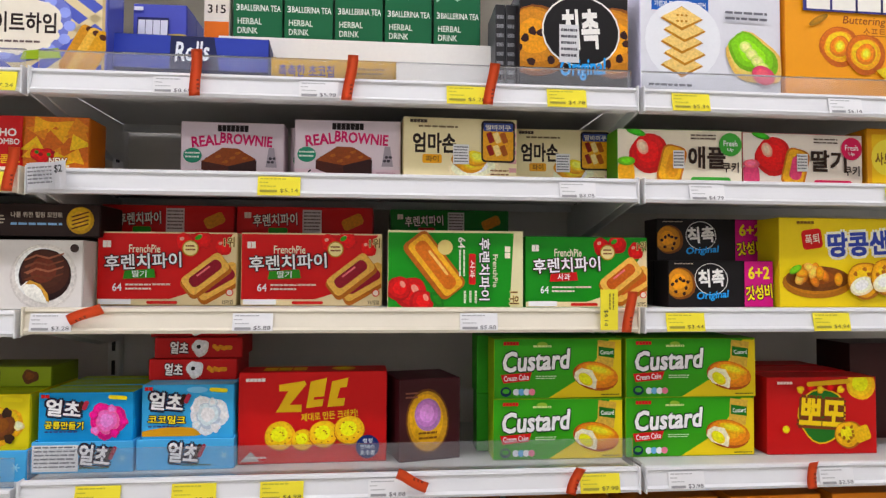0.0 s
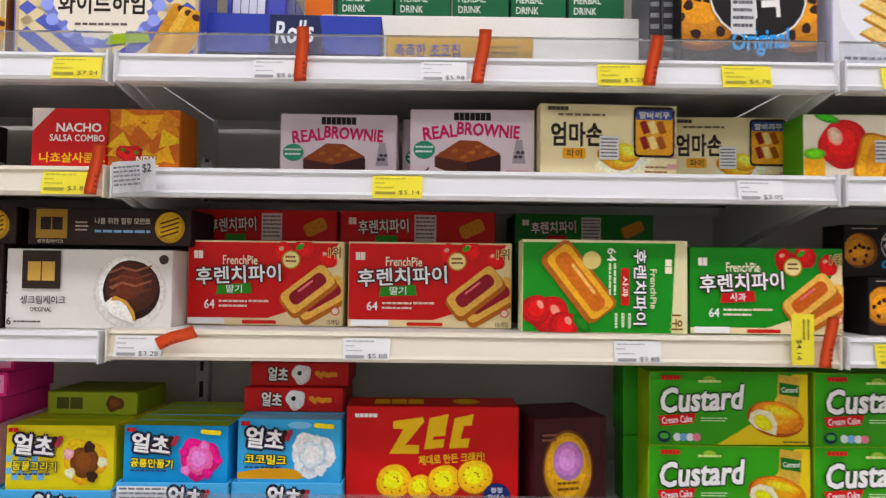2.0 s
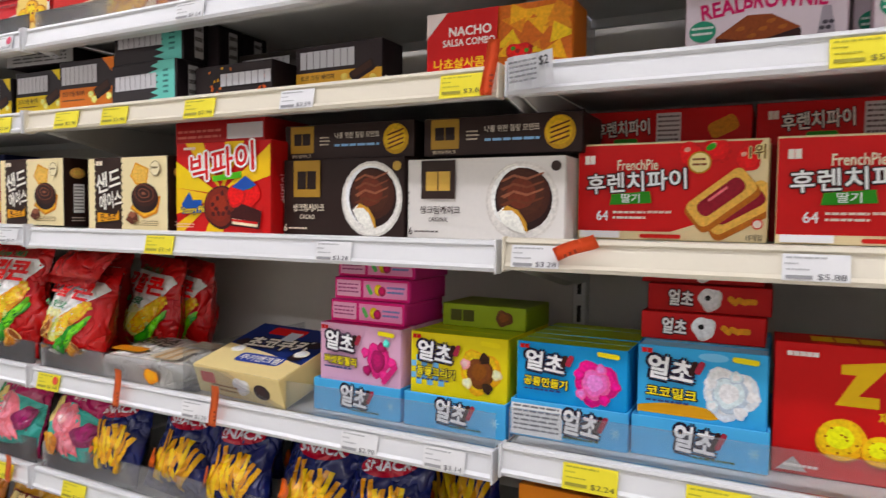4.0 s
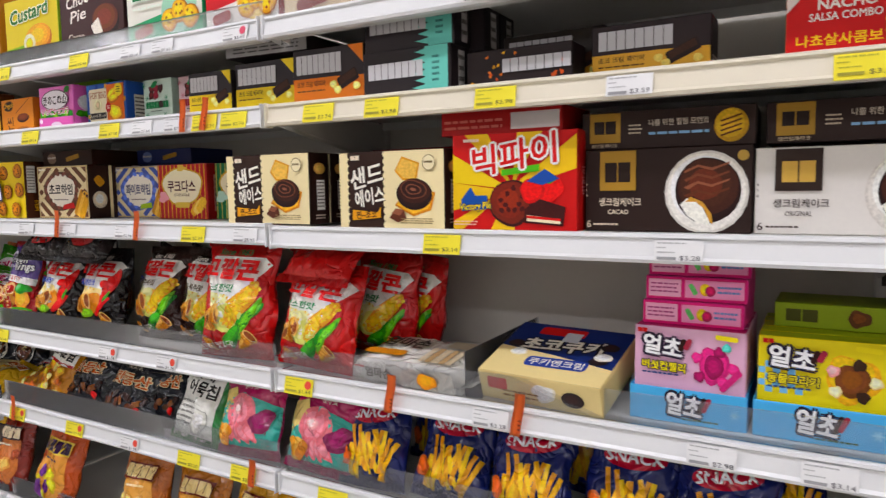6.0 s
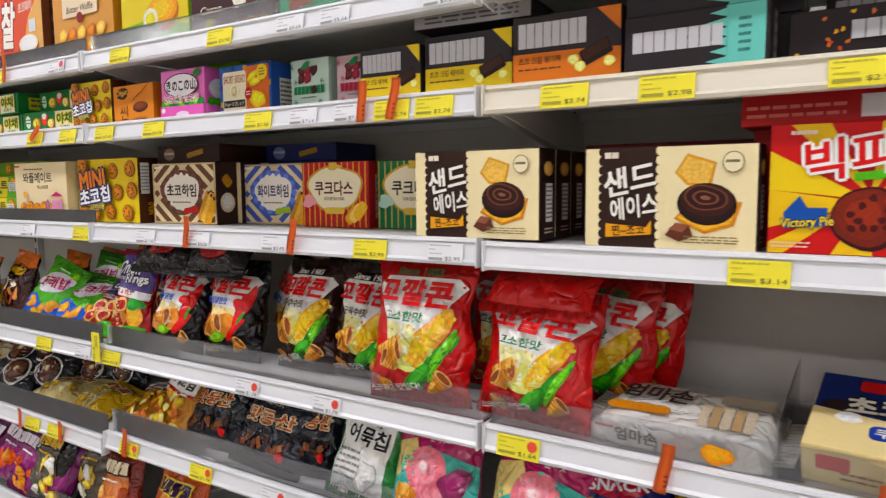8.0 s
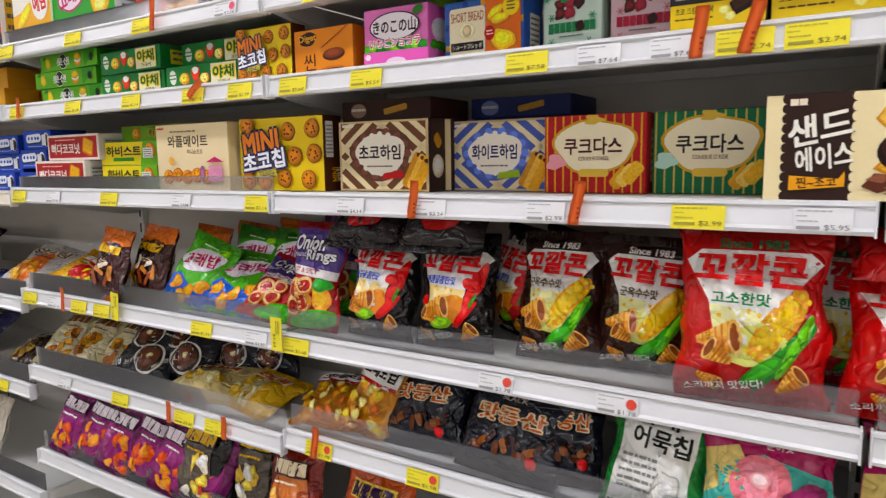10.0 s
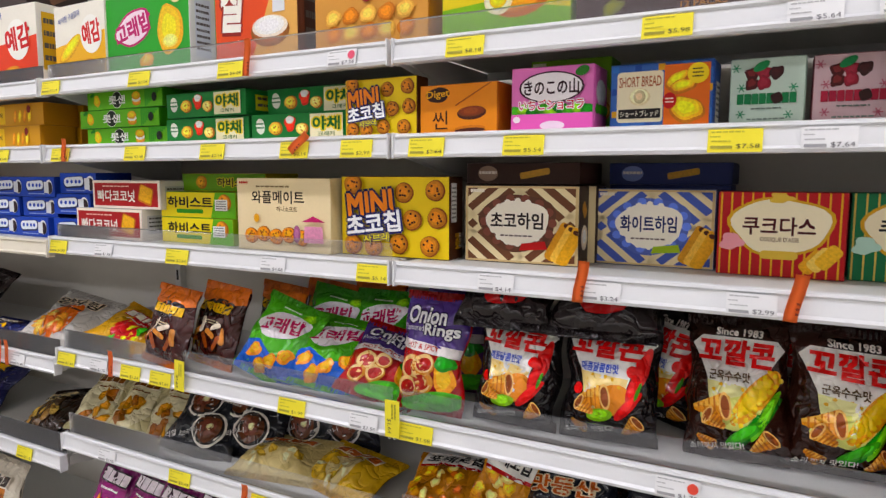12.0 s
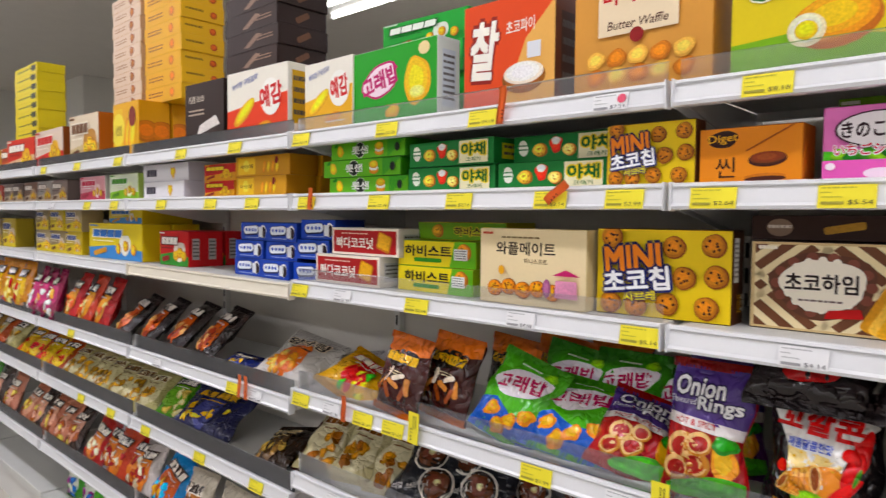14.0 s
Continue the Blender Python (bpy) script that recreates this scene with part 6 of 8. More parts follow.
put("snack_box", "green carton of sea-shaped snacks with pink title", -2.815, -2.533, 0.05, "a", 0.175, 0.07, front="#3f9a3f", side="#dfe3dc", side_art=side_panel(0.2, 0.15, 0.8, 0.85, "#cfd6dc", 8), art=lambda p: (p.oval("panel", 0.34, 0.58, 0.36, 0.22, "#b42a6a", 16, 0.06), p.oval("panel", 0.34, 0.58, 0.33, 0.19, "#f2dfe8", 16, 0.06), p.text("고래밥", 0.34, 0.58, 0.24, "#b42a6a", 0.44, 14, 0.07), p.oval("picture", 0.78, 0.5, 0.24, 0.3, "#e8b524", 0, 0.05), p.oval("picture", 0.78, 0.36, 0.14, 0.08, "#f2dc86"), p.oval("picture", 0.5, 0.16, 0.14, 0.08, "#d8a030", 10, 0.1), p.oval("badge", 0.86, 0.88, 0.1, 0.08, "#e8d8a8")))
put("snack_carton", "lime green stacked snack carton behind", -2.87, -2.585, 0.19, "a", 0.13, 0.1, lift=0.0, front="#3fa04a", side="#37904a", art=generic("", "#2f8a3c", "#e0e8dc", "#8a5a34", "#e8f0e4", "#24602c", 5))
put("snack_carton", "lime green stacked snack carton behind", -2.87, -2.585, 0.19, "a", 0.075, 0.1, lift=0.131, front="#3fa04a", side="#37904a", art=generic("", "#2f8a3c", "#e0e8dc", "#8a5a34", "#e8f0e4", "#24602c", 5))
put("snack_carton", "lime green stacked snack carton behind", -2.865, -2.58, 0.19, "a", 0.075, 0.1, lift=0.2065, front="#3fa04a", side="#37904a", art=generic("", "#2f8a3c", "#e0e8dc", "#8a5a34", "#e8f0e4", "#24602c", 6))
POTATO = dict(front="#ece8dc", side="#e3dfd4", group="potato snack boxes")


def potato(c):
    return lambda p: (p.poly("panel", [(0, 0), (1, 0), (1, 0.62), (0, 0.46)], c), p.oval("picture", 0.3, 0.42, 0.3, 0.1, "#d8a82c", 34), p.oval("picture", 0.32, 0.44, 0.27, 0.07, "#f0cf5a", 34), p.oval("picture", 0.62, 0.2, 0.18, 0.06, "#c98a2c", 10), p.oval("badge", 0.74, 0.58, 0.23, 0.25, "#f4f2ea", 10), p.text("예감", 0.74, 0.6, 0.28, "#c4282c", 0.34, 8, 0.06), p.text("바삭한 구운감자", 0.32, 0.84, 0.08, "#4a5a9a", 0.44, 10, 0.02, 0.1), p.lines(0.66, 0.13, 0.4, 0.05, 1, "#f2ece0", 2))


put("potato_box", "white and yellow carton of baked potato chips", -3.012, -2.814, 0.05, "a", 0.178, 0.07, art=potato("#e6b41e"), **POTATO)
put("potato_box", "white and orange carton of baked potato chips", -3.4, -3.1, 0.05, "a", 0.207, 0.09, side_art=side_panel(0.15, 0.2, 0.85, 0.9, "#c8a030", 4), art=potato("#d8512c"), **POTATO)
put("potato_box", "white and orange carton of baked potato chips", -3.24, -3.03, 0.145, "a", 0.2, 0.06, art=potato("#d8512c"), **POTATO)
put("choc_box", "dark brown slim carton of chocolate sticks", -3.682, -3.45, 0.06, "a", 0.21, 0.05, front="#3c2a24", side="#2c1e1a", art=lambda p: (p.text("진한 초코", 0.3, 0.76, 0.1, "#e0d4c4", 0.4), p.poly("picture", [(0.3, 0.2), (0.9, 0.34), (0.8, 0.48), (0.4, 0.36)], "#dcd6d0"), p.lines(0.3, 0.55, 0.4, 0.12, 2, "#b8a898", 3)))
for i in range(5):
    put("biscuit_box", "golden yellow carton of butter biscuits", -4.24, -4.02, 0.05 + 0.062 * i, "a", 0.205, 0.06, front="#e0ae2a", side="#cf9a3c", group="golden biscuit boxes", art=butter_biscuit if i == 0 else None, side_art=lambda p: p.oval("picture", 0.5, 0.45, 0.24, 0.2, "#a86a2c"))
put("biscuit_box", "beige carton of sandwich biscuits", -4.7, -4.4, 0.05, "a", 0.2, 0.07, front="#ddcfb8", side="#a8642c", art=generic("", "#cbb890", "#b98a54", "#5a3420", "#6a4a34", "#efe6d4", 4))
put("biscuit_box", "red and white carton of biscuits", -5.15, -4.76, 0.05, "a", 0.17, 0.09, front="#d9c8b8", side="#7a4424", art=generic("", "#c83a34", "#e6b85a", "#8a3a24", "#c4322c", "#f2e6da", 7))
put("biscuit_box", "red carton of biscuits", -5.6, -5.2, 0.05, "a", 0.16, 0.09, front="#c8463c", side="#a83430", art=generic("", "#dcc0a0", "#e6b85a", "#8a3a24", "#f4ece0", "#8a1c1c", 8))
stack(12, "noodle_carton", "bright yellow carton piled on the top shelf", -6.0, -5.6, 0.2, "a", 0.05, 0.14, front="#e0cf1e", side="#d2c01a", lift=0.0, group="yellow carton pile", art=lambda p: (p.lines(0.5, 0.5, 0.7, 0.4, 1, "#6a6a1c", 2), p.rect("panel", 0.75, 0.2, 0.95, 0.8, "#3a3a2c")))
stack(8, "biscuit_carton", "amber yellow carton piled on other boxes", -4.16, -3.88, 0.14, "a", 0.058, 0.17, lift=0.2065, front="#dfae3a", side="#e0b42c", group="amber carton pile", art=lambda p: (p.lines(0.3, 0.5, 0.4, 0.4, 2, "#8a4a24", 2), p.oval("picture", 0.75, 0.5, 0.3, 0.3, "#b9702c")), side_art=lambda p: (p.lines(0.3, 0.55, 0.4, 0.3, 1, "#8a6a1c", 2), p.oval("picture", 0.74, 0.45, 0.24, 0.22, "#a85a24")))
stack(9, "wafer_pack", "beige film-wrapped wafer pack in a pile", -4.46, -4.18, 0.14, "a", 0.05, 0.14, lift=0.2065, front="#d8c2ac", side="#c9a888", group="beige wafer pile", art=lambda p: (p.oval("picture", 0.7, 0.5, 0.4, 0.36, "#8a5a3c", 0, 0.1), p.lines(0.3, 0.5, 0.4, 0.4, 2, "#9a6a4a", 2)))
stack(8, "choc_carton", "dark brown chocolate carton piled on the shelf", -3.57, -3.27, 0.145, "a", 0.06, 0.18, front="#3a2620", side="#33211c", top="#4a342c", group="dark chocolate pile", art=lambda p: (p.poly("picture", [(0.35, 0.2), (0.6, 0.8), (0.7, 0.7), (0.45, 0.15)], "#8a7264"), p.lines(0.75, 0.5, 0.3, 0.3, 2, "#8a7060", 3)), side_art=lambda p: p.pill("picture", 0.5, 0.5, 0.3, 0.3, "#6a4c3c", 30, 0.3))

# second row
put("cookie_box", "cream carton of apple cookies", 0.982, 1.216, 0.06, "b", 0.102, 0.06, front="#e9e0cc", side="#5c9a3c", art=fruit_cookie("#b8281e", "애플", "#4fa04a", "#e8b23a"))
put("cookie_box", "cream carton of strawberry cookies", 1.22, 1.462, 0.06, "b", 0.102, 0.06, front="#e9e0d4", side="#b83a4a", art=fruit_cookie("#c2262a", "딸기", "#c83a5c", "#cf5a78"))
put("biscuit_box", "golden carton of honey biscuits", 1.466, 1.66, 0.06, "b", 0.115, 0.06, front="#d9a024", side="#c08a1c", art=butter_biscuit)
BROWNIE = dict(front="#e3d6dc", side="#d8c4cc", group="brownie boxes", art=brownie)
put("brownie_box", "pale pink carton of brownies with magenta title", 0.202, 0.383, 0.12, "b", 0.107, 0.05, **BROWNIE)
put("brownie_box", "pale pink carton of brownies with magenta title", 0.39, 0.575, 0.155, "b", 0.108, 0.05, **BROWNIE)
put("brownie_box", "pale pink carton of brownies with magenta title", 0.405, 0.592, 0.09, "b", 0.109, 0.05, **BROWNIE)
LEAF = dict(front="#ece0b8", side="#d9cda0", group="leaf pie boxes", art=leaf_pie)
put("pie_box", "cream yellow carton of flaky leaf pies", 0.596, 0.799, 0.06, "b", 0.113, 0.07, **LEAF)
put("pie_box", "cream yellow carton of flaky leaf pies, set back", 0.805, 0.995, 0.13, "b", 0.112, 0.07, **LEAF)
put("nacho_box", "red carton of nacho salsa chips with photo", -0.144, 0.07, 0.06, "b", 0.096, 0.07, front="#c41f30", side="#b86a24", art=nacho)
for y, h in ((0.09, 0.085),):
    put("choc_bar_box", "dark brown carton of chocolate cookies, tan band", -0.41, -0.238, y, "b", 0.083, 0.06, front="#36292a", side="#2c2022", art=choc_bar("#d8a85a"), side_art=side_panel(0.1, 0.08, 0.9, 0.32, "#dcd6cc", 3))
put("choc_bar_box", "dark brown carton with orange autumn leaves print", -0.61, -0.43, 0.06, "b", 0.062, 0.06, front="#2e2223", side="#281d1e", art=choc_bar("", orange=True))
for i in range(2):
    put("choc_bar_box", "dark brown carton of chocolate bars behind", -0.575 + 0.03 * i, -0.4 + 0.03 * i, 0.13 + 0.07 * i, "b", 0.095, 0.06, front="#30261f", side="#2a2024", art=choc_bar("#b8863c"))
for i in range(2):
    put("choc_bar_box", "dark carton of mint chocolate bars with turquoise end", -0.804, -0.627, 0.04 + 0.006 * i, "b", 0.078, 0.06, lift=0.0785 * i, front="#322a2c", side="#241d1f", group="mint chocolate boxes", art=choc_bar("", mint=True), side_art=side_panel(0.4, 0.1, 0.75, 0.9, "#b9b6b4", 3))
for i in range(4):
    put("choc_bar_box", "dark carton of mint chocolate bars with turquoise end", -0.79, -0.6, 0.108 + 0.064 * (i // 2), "b", 0.074, 0.06, lift=0.0745 * (i % 2), front="#322a2c", side="#241d1f", group="mint chocolate boxes", side_art=side_panel(0.4, 0.1, 0.75, 0.9, "#b9b6b4", 3))
put("choc_bar_box", "dark carton of hazelnut wafers with orange band", -0.974, -0.812, 0.05, "b", 0.103, 0.06, front="#3a3133", side="#2c2426", art=choc_bar("#d07a2a", True))
put("choc_bar_box", "dark carton of banana wafers with yellow band", -1.136, -0.98, 0.06, "b", 0.096, 0.06, front="#3a3336", side="#2c2426", group="yellow band wafers", art=choc_bar("#e0c52a", True))
put("choc_bar_box", "dark carton of banana wafers with yellow band", -1.262, -1.14, 0.05, "b", 0.088, 0.06, front="#3a3336", side="#2c2426", group="yellow band wafers", art=choc_bar("#e0c52a", True))
put("choc_bar_box", "grey-ended dark carton lying across the wafer boxes", -1.15, -0.95, 0.05, "b", 0.03, 0.12, lift=0.107, front="#a9a7a6", side="#2e2628", top="#3a3133", turn=4, art=lambda p: p.lines(0.5, 0.5, 0.8, 0.7, 3, "#5a5858", 3))
put("truffle_box", "pale pink carton of winter truffles", -1.366, -1.266, 0.11, "b", 0.1, 0.06, front="#d8bcc0", side="#8a4a50", art=truffle("#a83244", "#b86a78"))
put("truffle_box", "mint green carton of winter truffles", -1.473, -1.375, 0.10, "b", 0.1, 0.06, front="#cfdfd2", side="#b9cfc0", art=truffle("#1f7a4c", "#3c8a64"))
put("shortbread_box", "blue checked carton of shortbread biscuits", -1.642, -1.492, 0.07, "b", 0.1, 0.07, front="#3f62a4", side="#2f4f94", art=shortbread, side_art=side_panel(0.3, 0.1, 0.8, 0.7, "#dcd8cc", 6))
put("mushroom_box", "pink carton of mushroom-shaped chocolates", -1.798, -1.662, 0.047, "b", 0.103, 0.08, front="#e285bf", side="#d26fb0", art=mushroom_choc, side_art=lambda p: (p.oval("picture", 0.5, 0.6, 0.3, 0.2, "#f0dce8"), [p.oval("picture", 0.2 + 0.2 * k, 0.34, 0.12, 0.08, "#4c8e35", 0, 0.1) for k in range(4)]))
put("mushroom_box", "green carton of mushroom-shaped chocolates behind", -1.80, -1.66, 0.14, "b", 0.128, 0.07, front="#79a83c", side="#5c8a30", art=generic("", "#5c8a30", "#c8a868", "#6a3a1c", "#e8f0d8", "#2f5a1c", 3))
put("biscuit_box", "orange carton of thin chocolate biscuits", -1.971, -1.822, 0.047, "b", 0.086, 0.06, front="#dd8f20", side="#b86f14", art=thin_biscuit)
put("cookie_box", "small yellow carton of mini choc-chip cookies", -2.133, -1.977, 0.047, "b", 0.106, 0.04, front="#e8cc1e", side="#5a3420", art=choc_chip_minis)
VEG = dict(front="#2f7a3f", side="#256a35", group="vegetable cracker boxes", art=vegetable_cracker)
for x0, y, lift in ((-2.626, 0.05, 0), (-2.623, 0.05, 0.0545), (-2.373, 0.05, 0), (-2.365, 0.09, 0.0545)):
    put("cracker_box", "dark green carton of vegetable crackers", x0, x0 + 0.243, y, "b", 0.053, 0.13, lift=lift, **VEG, side_art=side_panel(0.2, 0.2, 0.8, 0.8, "#c8c04a", 2))
for i, dx in enumerate((0.0, -0.018, 0.006)):
    put("sandwich_box", "lime green carton of pineapple sandwich crackers", -2.921 + dx, -2.645 + dx, 0.06 - 0.005 * (i % 2), "b", 0.042, 0.13, lift=0.0425 * i, front="#6fb43c", side="#4c9436", group="pineapple sandwich boxes", art=sandwich_cracker)
for i in range(4):
    put("biscuit_box", "golden carton of butter biscuits", -3.354 + 0.012 * (i // 2), -3.09 + 0.012 * (i // 2), 0.05 + 0.1 * (i // 2), "b", 0.058, 0.095, lift=0.0585 * (i % 2), front="#c9973c", side="#b5803a", group="golden butter biscuits", art=butter_biscuit)
for i in range(2):
    put("biscuit_box", "red carton of cheese biscuits", -3.56, -3.38, 0.06, "b", 0.052, 0.1, lift=0.0525 * i, front="#b8321e", side="#d8921e", group="red cheese biscuits", art=generic("", "#d8a01e", "#e6c24a", "#8a2c14", "#f0d83a", "#7a1410", 2))
for i in range(2):
    put("wafer_box", "white carton of cream wafers with gold heart", -3.98, -3.66, 0.05, "b", 0.06, 0.12, lift=0.0605 * i, front="#dfdde0", side="#cfccd4", group="white wafer boxes", art=lambda p: (p.mark(0.2, 0.5, 0.24, 0.4, "#3c3448", 3), p.oval("picture", 0.68, 0.5, 0.28, 0.3, "#d8a83c", 20, 0.15)))
put("candy_box", "white and lime carton of jelly sweets", -4.28, -4.03, 0.05, "b", 0.098, 0.07, front="#dfe6d0", side="#b8cf7a", art=generic("", "#8ab83a", "#e8f0d0", "#5a8a2c", "#4c8a34", "#f0f4e8", 3))
put("candy_box", "pink and white carton of jelly sweets", -4.62, -4.34, 0.06, "b", 0.1, 0.07, front="#d8a4ac", side="#d8d4d0", art=generic("", "#b8465c", "#f0d8d8", "#8a2c3c", "#b8324c", "#f6ecec", 4))
for i, c in enumerate(("#8a7a74", "#a09a96", "#7a5c50", "#5a4a46")):
    put("biscuit_box", "grey-brown carton of biscuits far along the row", -5.0 - 0.2 * i, -4.82 - 0.2 * i, 0.07, "b", 0.1, 0.07, front=c, art=generic("", "#c8b8a4", "#b9a08a", "#5a3a2c", "#e0d8d0", "#4a342c", i))

# third row
put("cookie_box", "black carton of chocolate chunk cookies, upper", 1.09, 1.31, 0.14, "c", 0.082, 0.06, lift=0.0855, front="#221c1d", side="#2a2224", art=choc_chunk(True))
put("cookie_box", "black carton of chocolate chunk cookies under the upper", 1.08, 1.3, 0.135, "c", 0.0852, 0.06, front="#221c1d", side="#2a2224")
put("cookie_box", "black and pink promotion carton of chunk cookies", 1.077, 1.279, 0.06, "c", 0.085, 0.06, front="#1b1718", side="#2a2224", top="#332a2c", art=choc_chunk(True))
put("peanut_box", "yellow carton of peanut sandwich biscuits", 1.283, 1.53, 0.05, "c", 0.165, 0.07, front="#e8cf22", side="#d0b81c", art=peanut_sandwich)
RED_PIE = french_pie("#c81f2a", "#8a1c34", "딸기", "#c4242c", "#3f8a34")
GREEN_PIE = french_pie("#2f8a34", "#c06a28", "사과", "#b8242c", "#b8242c")
for x0, x1, y in ((0.068, 0.305, 0.11), (0.314, 0.561, 0.10)):
    put("pie_box", "red carton of strawberry jam pies", x0, x1, y, "c", 0.129, 0.06, front="#ecdcb4", side="#e3d3aa", top="#c83a3c", group="strawberry pie boxes", art=RED_PIE)
put("pie_box", "green carton of apple pies stood on its end", 0.570, 0.805, 0.045, "c", 0.133, 0.06, front="#2f8a34", side="#dcd8b0", top="#3f7a38", art=turned_quarter(tall_apple_pie))
put("pie_box", "green carton of apple jam pies", 0.81, 1.033, 0.045, "c", 0.125, 0.06, front="#2f8a34", side="#2c7a30", art=GREEN_PIE)


def pie_edge(col):
    return lambda p: (p.mark(0.08, 0.7, 0.05, 0.2, "#e8d8c8", 2), p.text("후렌치파이", 0.28, 0.55, 0.4, "#efe6da", 0.32, 3, 0.03, 0, "#3a1512", 0.08), p.pill("ribbon", 0.3, 0.18, 0.14, 0.2, col, 0, 0.3), p.rect("nutrition_panel", 0.48, 0.1, 0.62, 0.9, "#d0c8c4"), p.lines(0.55, 0.5, 0.12, 0.7, 6, "#6a5a58", 3), p.pill("picture", 0.85, 0.5, 0.16, 0.4, "#c98a44", 25, 0.3))


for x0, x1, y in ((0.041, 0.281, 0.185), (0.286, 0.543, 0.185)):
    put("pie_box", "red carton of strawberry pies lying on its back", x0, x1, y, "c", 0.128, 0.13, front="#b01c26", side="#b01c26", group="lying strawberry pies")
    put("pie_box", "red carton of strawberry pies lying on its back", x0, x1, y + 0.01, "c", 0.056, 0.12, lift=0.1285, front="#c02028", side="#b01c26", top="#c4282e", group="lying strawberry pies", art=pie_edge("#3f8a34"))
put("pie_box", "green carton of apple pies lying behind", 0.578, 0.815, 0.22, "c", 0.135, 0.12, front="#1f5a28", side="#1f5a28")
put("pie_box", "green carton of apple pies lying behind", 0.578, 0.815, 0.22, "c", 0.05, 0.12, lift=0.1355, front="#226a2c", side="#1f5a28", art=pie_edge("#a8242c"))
put("cake_box", "white carton of cream cakes with chocolate glaze", -0.175, 0.065, 0.06, "c", 0.115, 0.065, front="#dedad5", side="#d0ccc6", art=cream_cake(False))
put("cake_box", "dark brown carton of cacao cream cakes", -0.41, -0.178, 0.06, "c", 0.121, 0.065, front="#35231f", side="#2c1c19", art=cream_cake(True))
for x0, y in ((-0.42, 0.075), (-0.165, 0.09)):
    put("cake_box", "dark brown carton of cream cakes lying on top", x0, x0 + 0.243, y, "c", 0.056, 0.12, lift=0.122, front="#3a2722", side="#2c1c19", top="#402b26", group="lying cream cakes", art=cream_cake_edge)
    put("cake_box", "dark brown carton of cream cakes standing behind", x0 + 0.004, x0 + 0.24, 0.135, "c", 0.1215, 0.06, front="#3a2722", side="#2c1c19", group="cream cakes behind")
put("pie_box", "red and yellow carton of strawberry choc pies", -0.622, -0.414, 0.028, "c", 0.153, 0.07, front="#c41a20", side="#a8161c", art=big_pie, side_art=lambda p: p.text("빅파이", 0.5, 0.5, 0.16, "#e8a0a0", 0.6, 90))
put("pie_box", "red carton of choc pies lying on top", -0.66, -0.445, 0.06, "c", 0.04, 0.13, lift=0.154, front="#a8181e", side="#98141a", top="#b01c22", art=lambda p: (p.rect("sticker", 0.6, 0.15, 0.98, 0.8, "#dcd8d6"), p.lines(0.28, 0.4, 0.5, 0.5, 2, "#d07a70", 2)))
put("pie_box", "red carton of choc pies standing behind", -0.65, -0.42, 0.105, "c", 0.1535, 0.07, front="#a8181e", side="#98141a")
for x0, x1, n in ((-0.85, -0.632, 1), (-1.132, -0.915, 3)):
    stack(n, "biscuit_box", "cream and brown carton of chocolate sandwich crackers", x0, x1, 0.022, "c", 0.133, 0.055, step=0.062, front="#efe1b8", side="#33201a", top="#e6d6ac", group="chocolate sandwich boxes", art=sand_biscuit, side_art=lambda p: (p.rect("nutrition_panel", 0.35, 0.2, 0.75, 0.62, "#e6e2da"), p.lines(0.55, 0.41, 0.34, 0.38, 8, "#6a625c", 3), p.oval("picture", 0.5, 0.78, 0.12, 0.08, "#c8a06a"), p.lines(0.5, 0.1, 0.5, 0.08, 2, "#c8b8a8", 3)))
put("biscuit_box", "dark red carton of biscuits at the back", -0.93, -0.66, 0.24, "c", 0.15, 0.08, front="#7a1a20", side="#5a1418")
put("biscuit_box", "green striped carton of butter biscuit sticks", -1.307, -1.135, 0.15, "c", 0.128, 0.06, front="#1f6a44", side="#185538", art=stripes_box("#c9b36a", "쿠크다스", "green"))
put("biscuit_box", "red striped carton of butter biscuit sticks", -1.485, -1.311, 0.135, "c", 0.128, 0.06, front="#a81f30", side="#8f1828", art=stripes_box("#d8a850", "쿠크다스", "red"), side_art=side_panel(0.3, 0.15, 0.85, 0.8, "#b88a80", 6))
put("wafer_box", "blue and cream striped carton of wafer rolls", -1.690, -1.491, 0.163, "c", 0.13, 0.06, front="#cdc1a6", side="#3c4a8a", art=wafer_rolls("#4a5aa0", "#5564a8", "화이트하임", "#9cb43a"))
put("wafer_box", "brown and cream striped carton of wafer rolls", -1.902, -1.694, 0.088, "c", 0.135, 0.06, front="#d2bf9a", side="#3c241c", art=wafer_rolls("#66422f", "#5a3a2c", "초코하임", "#b5242c"), side_art=lambda p: (p.pill("picture", 0.5, 0.7, 0.36, 0.2, "#c8964c", 40, 0.3), p.oval("picture", 0.5, 0.35, 0.15, 0.16, "#d8ccb8")))
put("wafer_box", "brown and cream striped carton of wafer rolls behind", -1.89, -1.682, 0.152, "c", 0.135, 0.06, front="#e0cfa8", side="#3c241c", side_art=lambda p: (p.pill("picture", 0.5, 0.7, 0.36, 0.2, "#c8964c", 40, 0.3), p.oval("picture", 0.5, 0.35, 0.15, 0.16, "#d8ccb8")))
